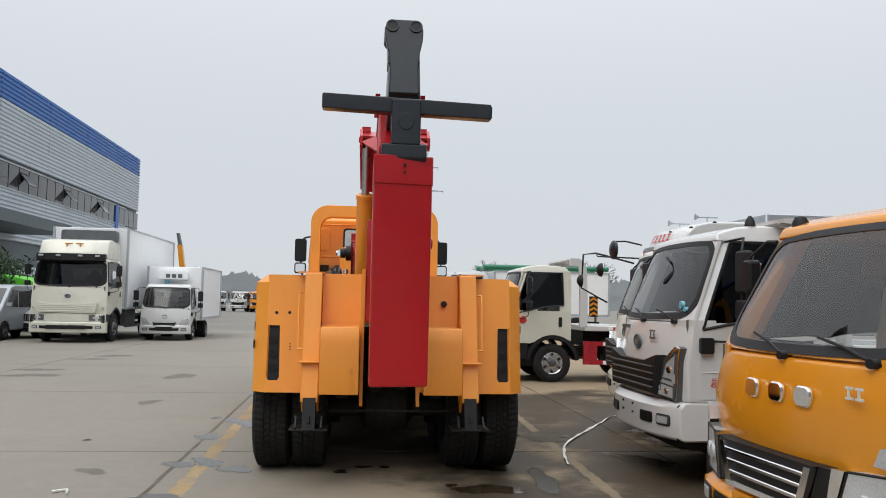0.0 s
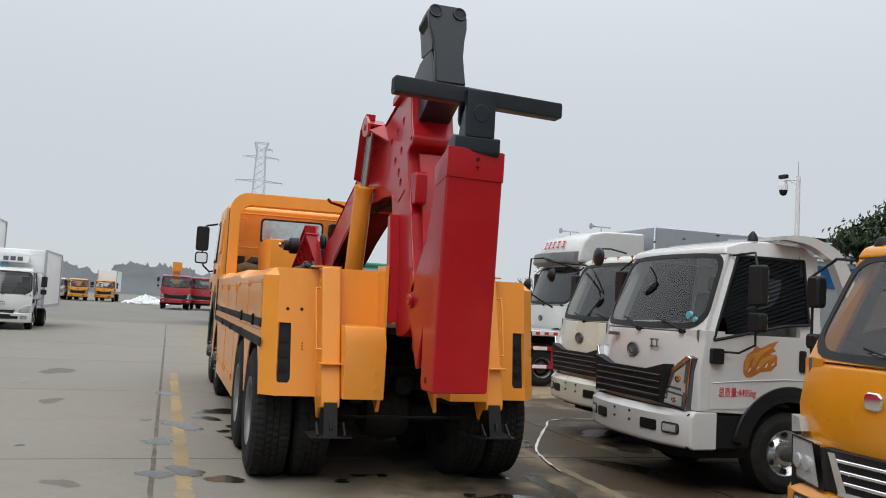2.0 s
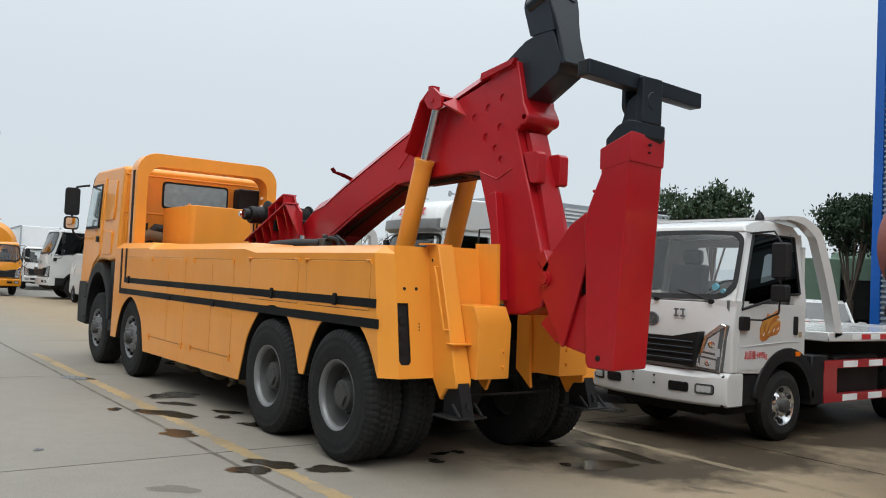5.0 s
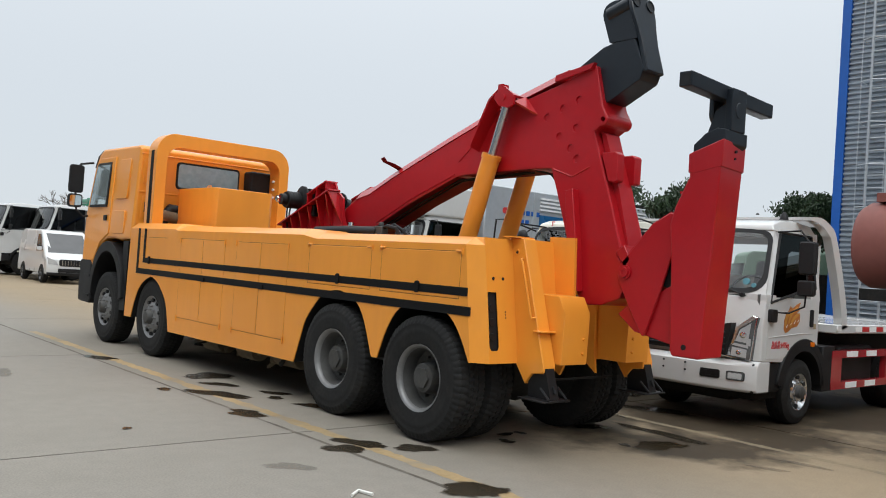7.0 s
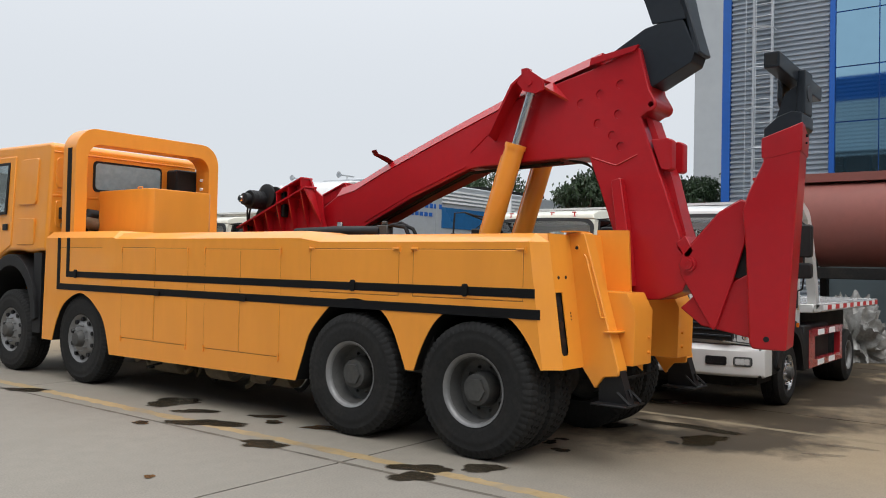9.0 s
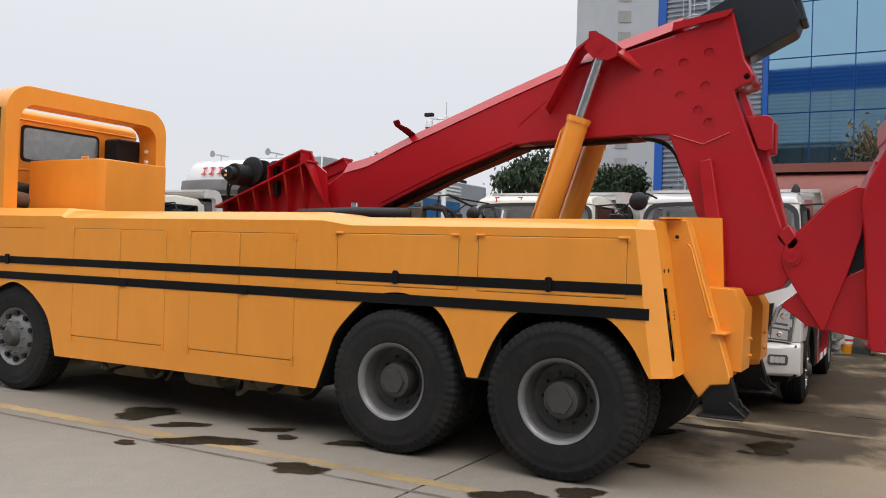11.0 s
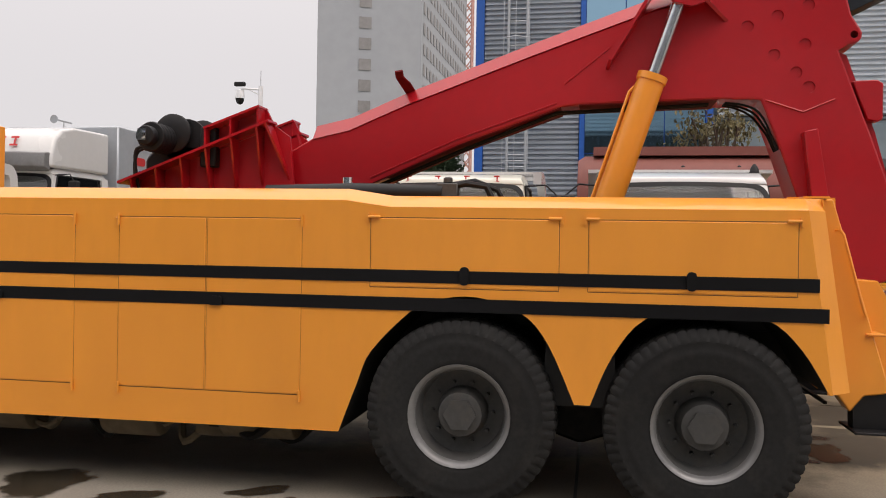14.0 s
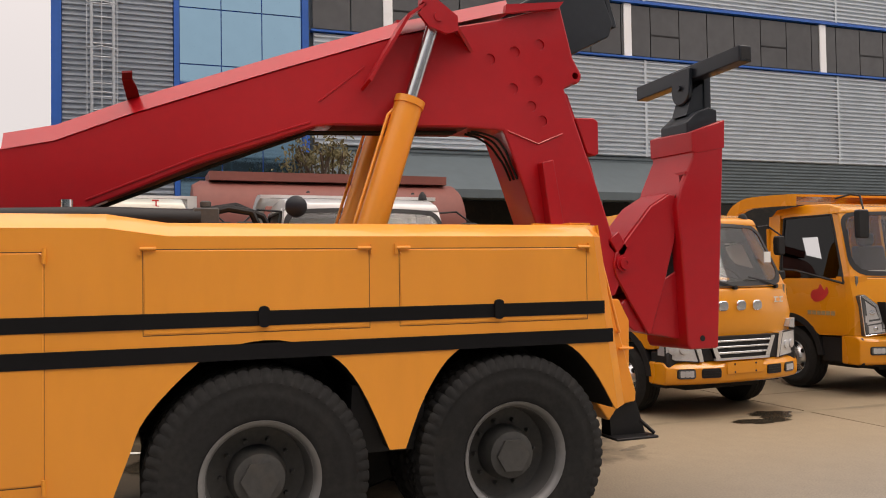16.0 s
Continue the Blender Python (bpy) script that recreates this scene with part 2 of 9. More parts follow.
M = {
    "yellow": mat("amber_truck_paint", (0.86, 0.324, 0.036), 0.42, var=0.05, scale=3, bump=0.015, coat=0.45, dirt=(0.66, 0.235, 0.03), dirt_amount=0.38, spec=0.35, stretch=(1, 1, 0.28), wave=0.22),
    "bright": mat("bright_yellow_paint", (0.70, 0.265, 0.010), 0.26, var=0.03, scale=3, bump=0.008, coat=0.4, dirt=(0.6, 0.33, 0.08), dirt_amount=0.12),
    "red": mat("crimson_boom_paint", (0.41, 0.006, 0.012), 0.38, var=0.08, scale=4, bump=0.02, coat=0.36, dirt=(0.30, 0.006, 0.010), dirt_amount=0.4, spec=0.35, wave=0.16),
    "black_paint": mat("black_steel_paint", (0.009, 0.013, 0.019), 0.42, var=0.2, scale=5, bump=0.03, coat=0.24, spec=0.35, wave=0.1),
    "black": mat("black_plastic", (0.009, 0.009, 0.010), 0.55, spec=0.35, var=0.25, scale=8, bump=0.05),
    # boom crimson taken darker to carry shade in the colour
    "red_under": mat("shaded_crimson_paint", (0.13, 0.004, 0.006), 0.75, var=0.3, scale=5, bump=0.05, dirt=(0.03, 0.012, 0.01), dirt_amount=0.6, spec=0.2),
    "stripe": mat("black_stripe_film", (0.007, 0.007, 0.008), 0.55, spec=0.15, var=0.15, scale=8, bump=0.01),
    # chassis steel with grease, darkened so its colour holds the shade underneath
    "under": mat("greasy_shaded_steel", (0.012, 0.0115, 0.011), 0.75, spec=0.25, var=0.4, scale=6, bump=0.2, dirt=(0.035, 0.029, 0.022), dirt_amount=0.5),
    "rubber": mat("tyre_rubber", (0.016, 0.016, 0.016), 0.8, var=0.3, scale=8, bump=0.12, dirt=(0.05, 0.045, 0.038), dirt_amount=0.25, spec=0.25),
    "rim": mat("grey_rim_paint", (0.20, 0.20, 0.20), 0.42, metal=0.3, var=0.15, scale=8, bump=0.05, dirt=(0.09, 0.08, 0.07), dirt_amount=0.5),
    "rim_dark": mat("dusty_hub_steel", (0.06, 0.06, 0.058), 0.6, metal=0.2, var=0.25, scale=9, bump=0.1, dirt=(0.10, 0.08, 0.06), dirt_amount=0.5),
    # rim grey taken darker: the barrel's shade is in the colour
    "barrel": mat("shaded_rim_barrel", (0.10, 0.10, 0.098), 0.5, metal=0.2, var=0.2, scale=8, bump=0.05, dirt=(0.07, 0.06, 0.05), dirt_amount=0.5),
    "alloy": mat("satin_silver_wheel", (0.64, 0.65, 0.66), 0.22, metal=0.85, var=0.1, scale=8, bump=0.03),
    "lamp_dark": mat("smoked_lamp_housing", (0.13, 0.135, 0.14), 0.16, metal=0.4, var=0.3, scale=18, bump=0.08),
    "chrome": mat("chrome", (0.82, 0.82, 0.83), 0.1, metal=1, var=0.04, scale=8, bump=0.0, rough_var=0.05),
    "steel": mat("brushed_rod_steel", (0.55, 0.56, 0.57), 0.22, metal=1, var=0.1, scale=8, bump=0.02),
    "white": mat("white_cab_paint", (0.62, 0.622, 0.615), 0.25, var=0.03, scale=3, bump=0.008, coat=0.5, dirt=(0.55, 0.53, 0.48), dirt_amount=0.2),
    "cream": mat("cream_cab_paint", (0.66, 0.65, 0.56), 0.28, var=0.03, scale=3, bump=0.008, coat=0.4, dirt=(0.5, 0.47, 0.38), dirt_amount=0.2),
    "panel_white": mat("white_box_panel", (0.84, 0.855, 0.87), 0.35, var=0.04, scale=2, bump=0.01, dirt=(0.6, 0.6, 0.58), dirt_amount=0.2),
    "panel_grey": mat("silver_grey_box_panel", (0.42, 0.45, 0.48), 0.4, metal=0.2, var=0.08, scale=2, bump=0.02),
    "truck_red": mat("red_cab_paint", (0.36, 0.022, 0.03), 0.3, var=0.06, scale=3, bump=0.01, coat=0.5),
    "truck_green": mat("green_paint", (0.02, 0.17, 0.09), 0.4, var=0.1, scale=3, bump=0.02),
    "mint": mat("pale_green_tarpaulin", (0.20, 0.30, 0.22), 0.6, var=0.15, scale=3, bump=0.05),
    "lime": mat("lime_green_paint", (0.12, 0.55, 0.04), 0.4, var=0.1, scale=3, bump=0.02),
    "blue": mat("blue_trim_paint", (0.01, 0.10, 0.42), 0.4, var=0.08, scale=2, bump=0.01),
    "blue_box": mat("blue_window_panel", (0.02, 0.12, 0.30), 0.3, var=0.1, scale=2, bump=0.01),
    "dusty": mat("dusty_tan_tank_steel", (0.17, 0.135, 0.09), 0.8, spec=0.2, var=0.3, scale=6, bump=0.15, dirt=(0.05, 0.042, 0.032), dirt_amount=0.6),
    "lamp": mat("lamp_reflector", (0.52, 0.53, 0.54), 0.16, metal=0.25, var=0.2, scale=20, bump=0.1),
    "amber": mat("amber_lens", (0.8, 0.18, 0.01), 0.2, var=0.1, scale=20, bump=0.05),
    "red_lens": mat("red_lens", (0.6, 0.01, 0.01), 0.2, var=0.1, scale=20, bump=0.05),
    "seat": mat("dark_seat_cloth", (0.10, 0.10, 0.105), 0.9, var=0.3, scale=20, bump=0.3),
    "seat_light": mat("wrapped_light_seat_cover", (0.56, 0.53, 0.47), 0.5, var=0.15, scale=14, bump=0.1),
    "dash": mat("grey_dashboard_plastic", (0.11, 0.11, 0.11), 0.7, var=0.2, scale=12, bump=0.1),
    "paper": mat("white_paper", (0.75, 0.75, 0.72), 0.8, var=0.05, scale=20, bump=0.05),
    "mark_red": mat("red_lettering_film", (0.55, 0.03, 0.03), 0.5, var=0.08, scale=20, bump=0.02),
    "mark_dark": mat("dark_lettering_film", (0.10, 0.11, 0.12), 0.4, var=0.1, scale=20, bump=0.02),
    "mark_white": mat("white_marking_film", (0.8, 0.8, 0.79), 0.5, var=0.06, scale=20, bump=0.02),
    "flame_dark": mat("burnt_orange_flame_film", (0.50, 0.17, 0.03), 0.5, var=0.25, scale=14, bump=0.02),
    "flame": mat("ochre_flame_film", (0.62, 0.29, 0.05), 0.5, var=0.25, scale=14, bump=0.02),
    "sticker": mat("blue_sticker", (0.16, 0.42, 0.52), 0.4, var=0.1, scale=20, bump=0.0),
    # corner panels drawn darker and bluer than the other sheets
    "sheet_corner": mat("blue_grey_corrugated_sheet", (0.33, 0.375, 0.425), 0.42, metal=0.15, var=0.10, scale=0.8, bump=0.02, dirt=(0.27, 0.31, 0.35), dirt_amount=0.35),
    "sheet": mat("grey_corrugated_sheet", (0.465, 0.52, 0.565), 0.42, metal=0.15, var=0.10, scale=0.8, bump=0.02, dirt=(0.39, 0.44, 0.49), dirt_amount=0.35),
    "sheet_dark": mat("slate_fascia_sheet", (0.085, 0.112, 0.124), 0.5, metal=0.2, var=0.12, scale=0.8, bump=0.02),
    "sheet_blue": mat("blue_corrugated_sheet", (0.02, 0.13, 0.42), 0.45, metal=0.1, var=0.08, scale=0.8, bump=0.02),
    "curtain": mat("blue_mirror_glazing", (0.27, 0.455, 0.585), 0.04, metal=1.0, var=0.04, scale=0.6, bump=0.0, rough_var=0.02),
    "window": mat("dark_window_glazing", (0.085, 0.085, 0.086), 0.08, metal=0.45, var=0.2, scale=0.8, bump=0.0, rough_var=0.03),
    "tower": mat("raw_concrete_tower", (0.344, 0.365, 0.387), 0.85, var=0.07, scale=0.15, bump=0.1, dirt=(0.38, 0.39, 0.4), dirt_amount=0.4),
    # grey plates for openings, kept pale: haze is mixed into the colour
    "tower_win": mat("empty_window_openings", (0.255, 0.25, 0.245), 0.6, var=0.2, scale=0.4, bump=0.0),
    "pylon": mat("galvanised_lattice", (0.50, 0.52, 0.54), 0.6, metal=0.3, var=0.1, scale=1, bump=0.02),
    "crane_red": mat("faded_crane_red", (0.55, 0.30, 0.25), 0.6, var=0.1, scale=1, bump=0.02),
    "tank": mat("red_oxide_primer", (0.205, 0.062, 0.048), 0.62, var=0.12, scale=2, bump=0.05, dirt=(0.15, 0.06, 0.05), dirt_amount=0.4),
    "bark": mat("bark", (0.10, 0.075, 0.055), 0.95, var=0.3, scale=10, bump=0.6),
    "leaf_dry": mat("dry_ochre_leaf", (0.135, 0.115, 0.05), 0.6, var=0.4, scale=9, bump=0.0),
    "leaf": mat("dark_leaf", (0.030, 0.058, 0.022), 0.5, var=0.35, scale=3, bump=0.1),
    "twig": mat("bare_twig", (0.13, 0.11, 0.09), 0.95, var=0.25, scale=10, bump=0.3),
    # pale blue-grey: distance haze is put into the colour
    "hill": mat("haze_tinted_hillside", (0.36, 0.385, 0.41), 1.0, var=0.12, scale=0.03, bump=0.0),
    "film_wrap": mat("crumpled_plastic_film", (0.27, 0.265, 0.25), 0.22, var=0.35, scale=6, bump=0.3),
    "sack": mat("yellow_green_plastic_sack", (0.33, 0.32, 0.05), 0.35, var=0.2, scale=8, bump=0.2),
    "timber": mat("weathered_timber", (0.27, 0.21, 0.14), 0.85, var=0.3, scale=5, bump=0.3, stretch=(8, 1, 8)),
    "tape": mat("white_tape", (0.62, 0.62, 0.58), 0.6, var=0.2, scale=14, bump=0.1),
    "line": mat("worn_yellow_line", (0.33, 0.242, 0.128), 0.75, spec=0.2, var=0.22, scale=5, bump=0.1, dirt=(0.20, 0.185, 0.158), dirt_amount=0.95),
    "line_faint": mat("rubbed_out_yellow_line", (0.215, 0.172, 0.112), 0.8, spec=0.2, var=0.22, scale=5, bump=0.1, dirt=(0.14, 0.125, 0.10), dirt_amount=0.95),
    "joint_dirt": mat("dirty_joint_margin", (0.115, 0.102, 0.084), 0.85, spec=0.15, var=0.3, scale=5, bump=0.15, dirt=(0.20, 0.185, 0.16), dirt_amount=0.95),
    "joint": mat("dark_joint_filler", (0.10, 0.095, 0.085), 0.9, var=0.3, scale=6, bump=0.3),
    "concrete": mat("yard_concrete", (0.228, 0.211, 0.183), 0.80, spec=0.16, var=0.08, scale=1.6, bump=0.10, dirt=(0.172, 0.157, 0.134), dirt_amount=0.28, island=0.035, rough_var=0.15),
    "ground": mat("yard_ground", (0.20, 0.19, 0.17), 0.85, spec=0.15, var=0.12, scale=1.2, bump=0.1, dirt=(0.13, 0.12, 0.105), dirt_amount=0.35),
    "glass": glass("cab_glass"),
    "glass_smoke": glass("smoked_cab_glass", (0.32, 0.34, 0.34), ior=1.55),
    "glass_dark": glass("tinted_cab_glass", (0.075, 0.085, 0.088), ior=1.45),
    "mirror": mat("mirror_face", (0.8, 0.82, 0.83), 0.03, metal=1, var=0.01, scale=3, bump=0.0, rough_var=0.01),
    "dull_window": mat("dull_rear_glass", (0.52, 0.60, 0.60), 0.08, metal=0.7, var=0.25, scale=3, bump=0.0),
    "interior": mat("dark_seam_gap", (0.112, 0.048, 0.011), 0.7, var=0.2, scale=5, bump=0.05),
}


def yard_concrete():
    """Cast concrete with cloudy staining, fine speckle, drying tide marks and a damp stretch along the parked row,
    which also holds painted shade under the trucks.
    """
    m = M["concrete"]
    n, l = m.node_tree.nodes, m.node_tree.links
    bsdf = n["Principled BSDF"]
    src = bsdf.inputs["Base Color"].links[0].from_socket
    tc = n.new("ShaderNodeTexCoord")
    sep = n.new("ShaderNodeSeparateXYZ")
    l.new(tc.outputs["Object"], sep.inputs[0])
    # darker by position: damp ground, deepened for the shade beneath the trucks
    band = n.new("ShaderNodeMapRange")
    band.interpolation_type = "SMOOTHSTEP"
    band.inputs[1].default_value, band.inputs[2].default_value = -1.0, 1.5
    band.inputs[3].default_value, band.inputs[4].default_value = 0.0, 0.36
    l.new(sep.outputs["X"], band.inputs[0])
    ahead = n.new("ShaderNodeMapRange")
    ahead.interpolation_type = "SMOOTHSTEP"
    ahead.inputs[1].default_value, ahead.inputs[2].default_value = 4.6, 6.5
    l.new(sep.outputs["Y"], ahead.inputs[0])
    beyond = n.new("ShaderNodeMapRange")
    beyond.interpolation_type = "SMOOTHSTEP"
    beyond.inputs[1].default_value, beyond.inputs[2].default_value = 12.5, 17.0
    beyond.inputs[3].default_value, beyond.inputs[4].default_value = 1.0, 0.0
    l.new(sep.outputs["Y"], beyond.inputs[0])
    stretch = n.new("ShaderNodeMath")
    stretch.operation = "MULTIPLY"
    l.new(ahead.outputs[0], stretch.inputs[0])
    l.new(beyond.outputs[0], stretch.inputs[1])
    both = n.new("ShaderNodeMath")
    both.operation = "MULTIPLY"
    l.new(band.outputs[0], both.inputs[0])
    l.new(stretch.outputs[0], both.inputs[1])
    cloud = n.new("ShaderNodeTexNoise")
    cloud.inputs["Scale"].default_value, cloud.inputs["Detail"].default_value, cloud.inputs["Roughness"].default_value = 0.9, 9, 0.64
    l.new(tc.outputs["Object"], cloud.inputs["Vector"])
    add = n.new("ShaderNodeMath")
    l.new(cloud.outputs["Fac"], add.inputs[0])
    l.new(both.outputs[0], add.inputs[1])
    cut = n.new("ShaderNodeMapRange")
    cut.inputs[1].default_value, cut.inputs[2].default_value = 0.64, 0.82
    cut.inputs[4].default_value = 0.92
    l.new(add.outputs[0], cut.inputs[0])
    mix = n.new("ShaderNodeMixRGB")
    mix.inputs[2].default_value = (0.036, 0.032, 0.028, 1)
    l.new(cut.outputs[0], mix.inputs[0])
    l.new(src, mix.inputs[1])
    clay = n.new("ShaderNodeMixRGB")
    clay.blend_type = "MULTIPLY"
    clay.inputs[2].default_value = (1.17, 0.985, 0.745, 1)
    clay_amount = n.new("ShaderNodeMapRange")
    clay_amount.interpolation_type = "SMOOTHSTEP"
    clay_amount.inputs[1].default_value, clay_amount.inputs[2].default_value = -2.2, 1.2
    clay_amount.inputs[4].default_value = 0.95
    l.new(sep.outputs["X"], clay_amount.inputs[0])
    l.new(clay_amount.outputs[0], clay.inputs[0])
    l.new(mix.outputs[0], clay.inputs[1])
    grain = n.new("ShaderNodeTexNoise")
    grain.inputs["Scale"].default_value, grain.inputs["Detail"].default_value = 70, 3
    l.new(tc.outputs["Object"], grain.inputs["Vector"])
    gr = n.new("ShaderNodeMapRange")
    gr.inputs[1].default_value, gr.inputs[2].default_value = 0.3, 0.7
    gr.inputs[3].default_value, gr.inputs[4].default_value = 0.88, 1.11
    l.new(grain.outputs["Fac"], gr.inputs[0])
    hsv = n.new("ShaderNodeHueSaturation")
    l.new(gr.outputs[0], hsv.inputs["Value"])
    l.new(clay.outputs[0], hsv.inputs["Color"])
    l.new(hsv.outputs[0], bsdf.inputs["Base Color"])
    old = bsdf.inputs["Roughness"].links[0].from_socket
    wet = n.new("ShaderNodeMapRange")
    wet.inputs[3].default_value, wet.inputs[4].default_value = 1.0, 0.72
    l.new(cut.outputs[0], wet.inputs[0])
    mul = n.new("ShaderNodeMath")
    mul.operation = "MULTIPLY"
    l.new(old, mul.inputs[0])
    l.new(wet.outputs[0], mul.inputs[1])
    l.new(mul.outputs[0], bsdf.inputs["Roughness"])


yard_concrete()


# ---- mesh tools ----
def box(bm, x0, x1, y0, y1, z0, z1):
    v = [bm.verts.new(p) for p in ((x0, y0, z0), (x1, y0, z0), (x1, y1, z0), (x0, y1, z0), (x0, y0, z1), (x1, y0, z1), (x1, y1, z1), (x0, y1, z1))]
    for f in ((0, 3, 2, 1), (4, 5, 6, 7), (0, 1, 5, 4), (1, 2, 6, 5), (2, 3, 7, 6), (3, 0, 4, 7)):
        bm.faces.new([v[i] for i in f])
    return v


def place(a, axis, u, w):
    return {"x": (a, u, w), "y": (u, a, w), "z": (u, w, a)}[axis]


def prism(bm, pts, axis, a0, a1, cuts=1):
    """A polygon of (u, w) swept along an axis from a0 to a1."""
    rings = [[bm.verts.new(place(a0 + (a1 - a0) * i / cuts, axis, u, w)) for u, w in pts] for i in range(cuts + 1)]
    n = len(pts)
    bm.faces.new(rings[0][::-1])
    bm.faces.new(rings[-1])
    for r, s in zip(rings, rings[1:]):
        for i in range(n):
            bm.faces.new((r[i], r[(i + 1) % n], s[(i + 1) % n], s[i]))


def plate(bm, pts, thick):
    """A flat polygon of 3D points given a thickness along its normal."""
    p = [Vector(q) for q in pts]
    n = Vector((0, 0, 0))
    for a, b in zip(p, p[1:] + p[:1]):
        n += a.cross(b)
    n = n.normalized() * thick
    a, b = [bm.verts.new(q) for q in p], [bm.verts.new(q + n) for q in p]
    bm.faces.new(a[::-1])
    bm.faces.new(b)
    for i in range(len(p)):
        j = (i + 1) % len(p)
        bm.faces.new((a[i], a[j], b[j], b[i]))


def cyl(bm, p0, p1, r0, r1=None, seg=16):
    r1 = r0 if r1 is None else r1
    p0, p1 = Vector(p0), Vector(p1)
    q = (p1 - p0).to_track_quat("Z", "Y")
    rings = []
    for p, r in ((p0, r0), (p1, r1)):
        rings.append([bm.verts.new(p + q @ Vector((r * math.cos(2 * math.pi * i / seg), r * math.sin(2 * math.pi * i / seg), 0))) for i in range(seg)])
    bm.faces.new(rings[0][::-1])
    bm.faces.new(rings[1])
    for i in range(seg):
        j = (i + 1) % seg
        bm.faces.new((rings[0][i], rings[0][j], rings[1][j], rings[1][i]))


def tube(bm, pts, r, seg=8):
    """A round bar along a bent line."""
    p = [Vector(q) for q in pts]
    rings = []
    for i, q in enumerate(p):
        d = (p[min(i + 1, len(p) - 1)] - p[max(i - 1, 0)]).normalized()
        rot = d.to_track_quat("Z", "Y")
        rings.append([bm.verts.new(q + rot @ Vector((r * math.cos(2 * math.pi * k / seg), r * math.sin(2 * math.pi * k / seg), 0))) for k in range(seg)])
    bm.faces.new(rings[0][::-1])
    bm.faces.new(rings[-1])
    for a, b in zip(rings, rings[1:]):
        near = min(range(seg), key=lambda s: sum((a[k].co - b[(k + s) % seg].co).length for k in range(seg)))
        for k in range(seg):
            bm.faces.new((a[k], a[(k + 1) % seg], b[(k + 1 + near) % seg], b[(k + near) % seg]))


def revolve(bm, profile, c, axis="x", seg=32, closed=True):
    """A profile of (along, radius) turned round an axis through c."""
    rings = []
    for a, r in profile:
        ring = []
        for k in range(seg):
            t = 2 * math.pi * k / seg
            u, w = r * math.cos(t), r * math.sin(t)
            o = {"x": (a, u, w), "y": (u, a, w), "z": (u, w, a)}[axis]
            ring.append(bm.verts.new((c[0] + o[0], c[1] + o[1], c[2] + o[2])))
        rings.append(ring)
    pairs = list(zip(rings, rings[1:])) + ([(rings[-1], rings[0])] if closed else [])
    for a, b in pairs:
        for k in range(seg):
            j = (k + 1) % seg
            bm.faces.new((a[k], a[j], b[j], b[k]))
    if not closed:
        bm.faces.new(rings[0][::-1])
        bm.faces.new(rings[-1])


def spline(pts, n=4):
    """More points on a smooth line through the given ones."""
    out = []
    for i in range(len(pts) - 1):
        p0, p1, p2, p3 = (Vector(pts[max(i - 1, 0)]), Vector(pts[i]), Vector(pts[i + 1]), Vector(pts[min(i + 2, len(pts) - 1)]))
        for k in range(n):
            t = k / n
            out.append(tuple(0.5 * (2 * p1 + (p2 - p0) * t + (2 * p0 - 5 * p1 + 4 * p2 - p3) * t * t + (3 * p1 - p0 - 3 * p2 + p3) * t ** 3)))
    out.append(tuple(pts[-1]))
    return out


def rounded(w, h, r, n=4, cx=0.0, cy=0.0):
    """A rectangle with rounded corners, counter-clockwise."""
    out = []
    for sx, sy, a in ((1, -1, -90), (1, 1, 0), (-1, 1, 90), (-1, -1, 180)):
        for k in range(n + 1):
            t = radians(a + 90 * k / n)
            out.append((cx + sx * (w / 2 - r) + r * math.cos(t), cy + sy * (h / 2 - r) + r * math.sin(t)))
    return out


BEVELLED = set()


def bevel(bm, width, seg=2, angle=35):
    BEVELLED.add(id(bm))
    bmesh.ops.recalc_face_normals(bm, faces=bm.faces)
    edges = [e for e in bm.edges if len(e.link_faces) == 2 and e.calc_face_angle(0) > radians(angle)]
    bmesh.ops.bevel(bm, geom=edges, offset=width, segments=seg, profile=0.5, affect="EDGES", clamp_overlap=True)


def mirrored(bm):
    """Adds the other half, mirrored in x."""
    old = list(bm.verts)
    new_of = {v: bm.verts.new((-v.co.x, v.co.y, v.co.z)) for v in old}
    for f in list(bm.faces):
        bm.faces.new([new_of[v] for v in f.verts][::-1])


def flip_x(bm):
    for v in bm.verts:
        v.co.x = -v.co.x
    bmesh.ops.reverse_faces(bm, faces=bm.faces)


FLAT = set()


def even_normals(ob):
    """Keeps the broad faces of a bevelled mesh flat and rounds only its edges."""
    if ob.data.name in FLAT:
        w = ob.modifiers.new("even_normals", "WEIGHTED_NORMAL")
        w.keep_sharp = True
    return ob


def finish(bm, name, material, smooth=40):
    bmesh.ops.recalc_face_normals(bm, faces=bm.faces)
    me = bpy.data.meshes.new(name)
    bm.to_mesh(me)
    if id(bm) in BEVELLED:
        BEVELLED.discard(id(bm))
        FLAT.add(me.name)
    bm.free()
    me.materials.append(M[material] if isinstance(material, str) else material)
    if smooth:
        for p in me.polygons:
            p.use_smooth = True
        me.set_sharp_from_angle(angle=radians(smooth))
    return me


ORIGIN = {}
LIE = {}   # for a thing: where its middle lies in x, and how wide its parts are drawn


def thing(name, label, category, group="", loc=(0, 0, 0), rz=0.0, world_coords=False):
    """An empty at the base of a thing. With world_coords, its parts are given in world metres."""
    ob = new(name)
    ob.empty_display_size = 0.2
    ob.matrix_world = pose(*loc, 0, 0, rz)
    ORIGIN[ob] = Vector(loc) if world_coords else Vector((0, 0, 0))
    return tagged(ob, label, category, group)


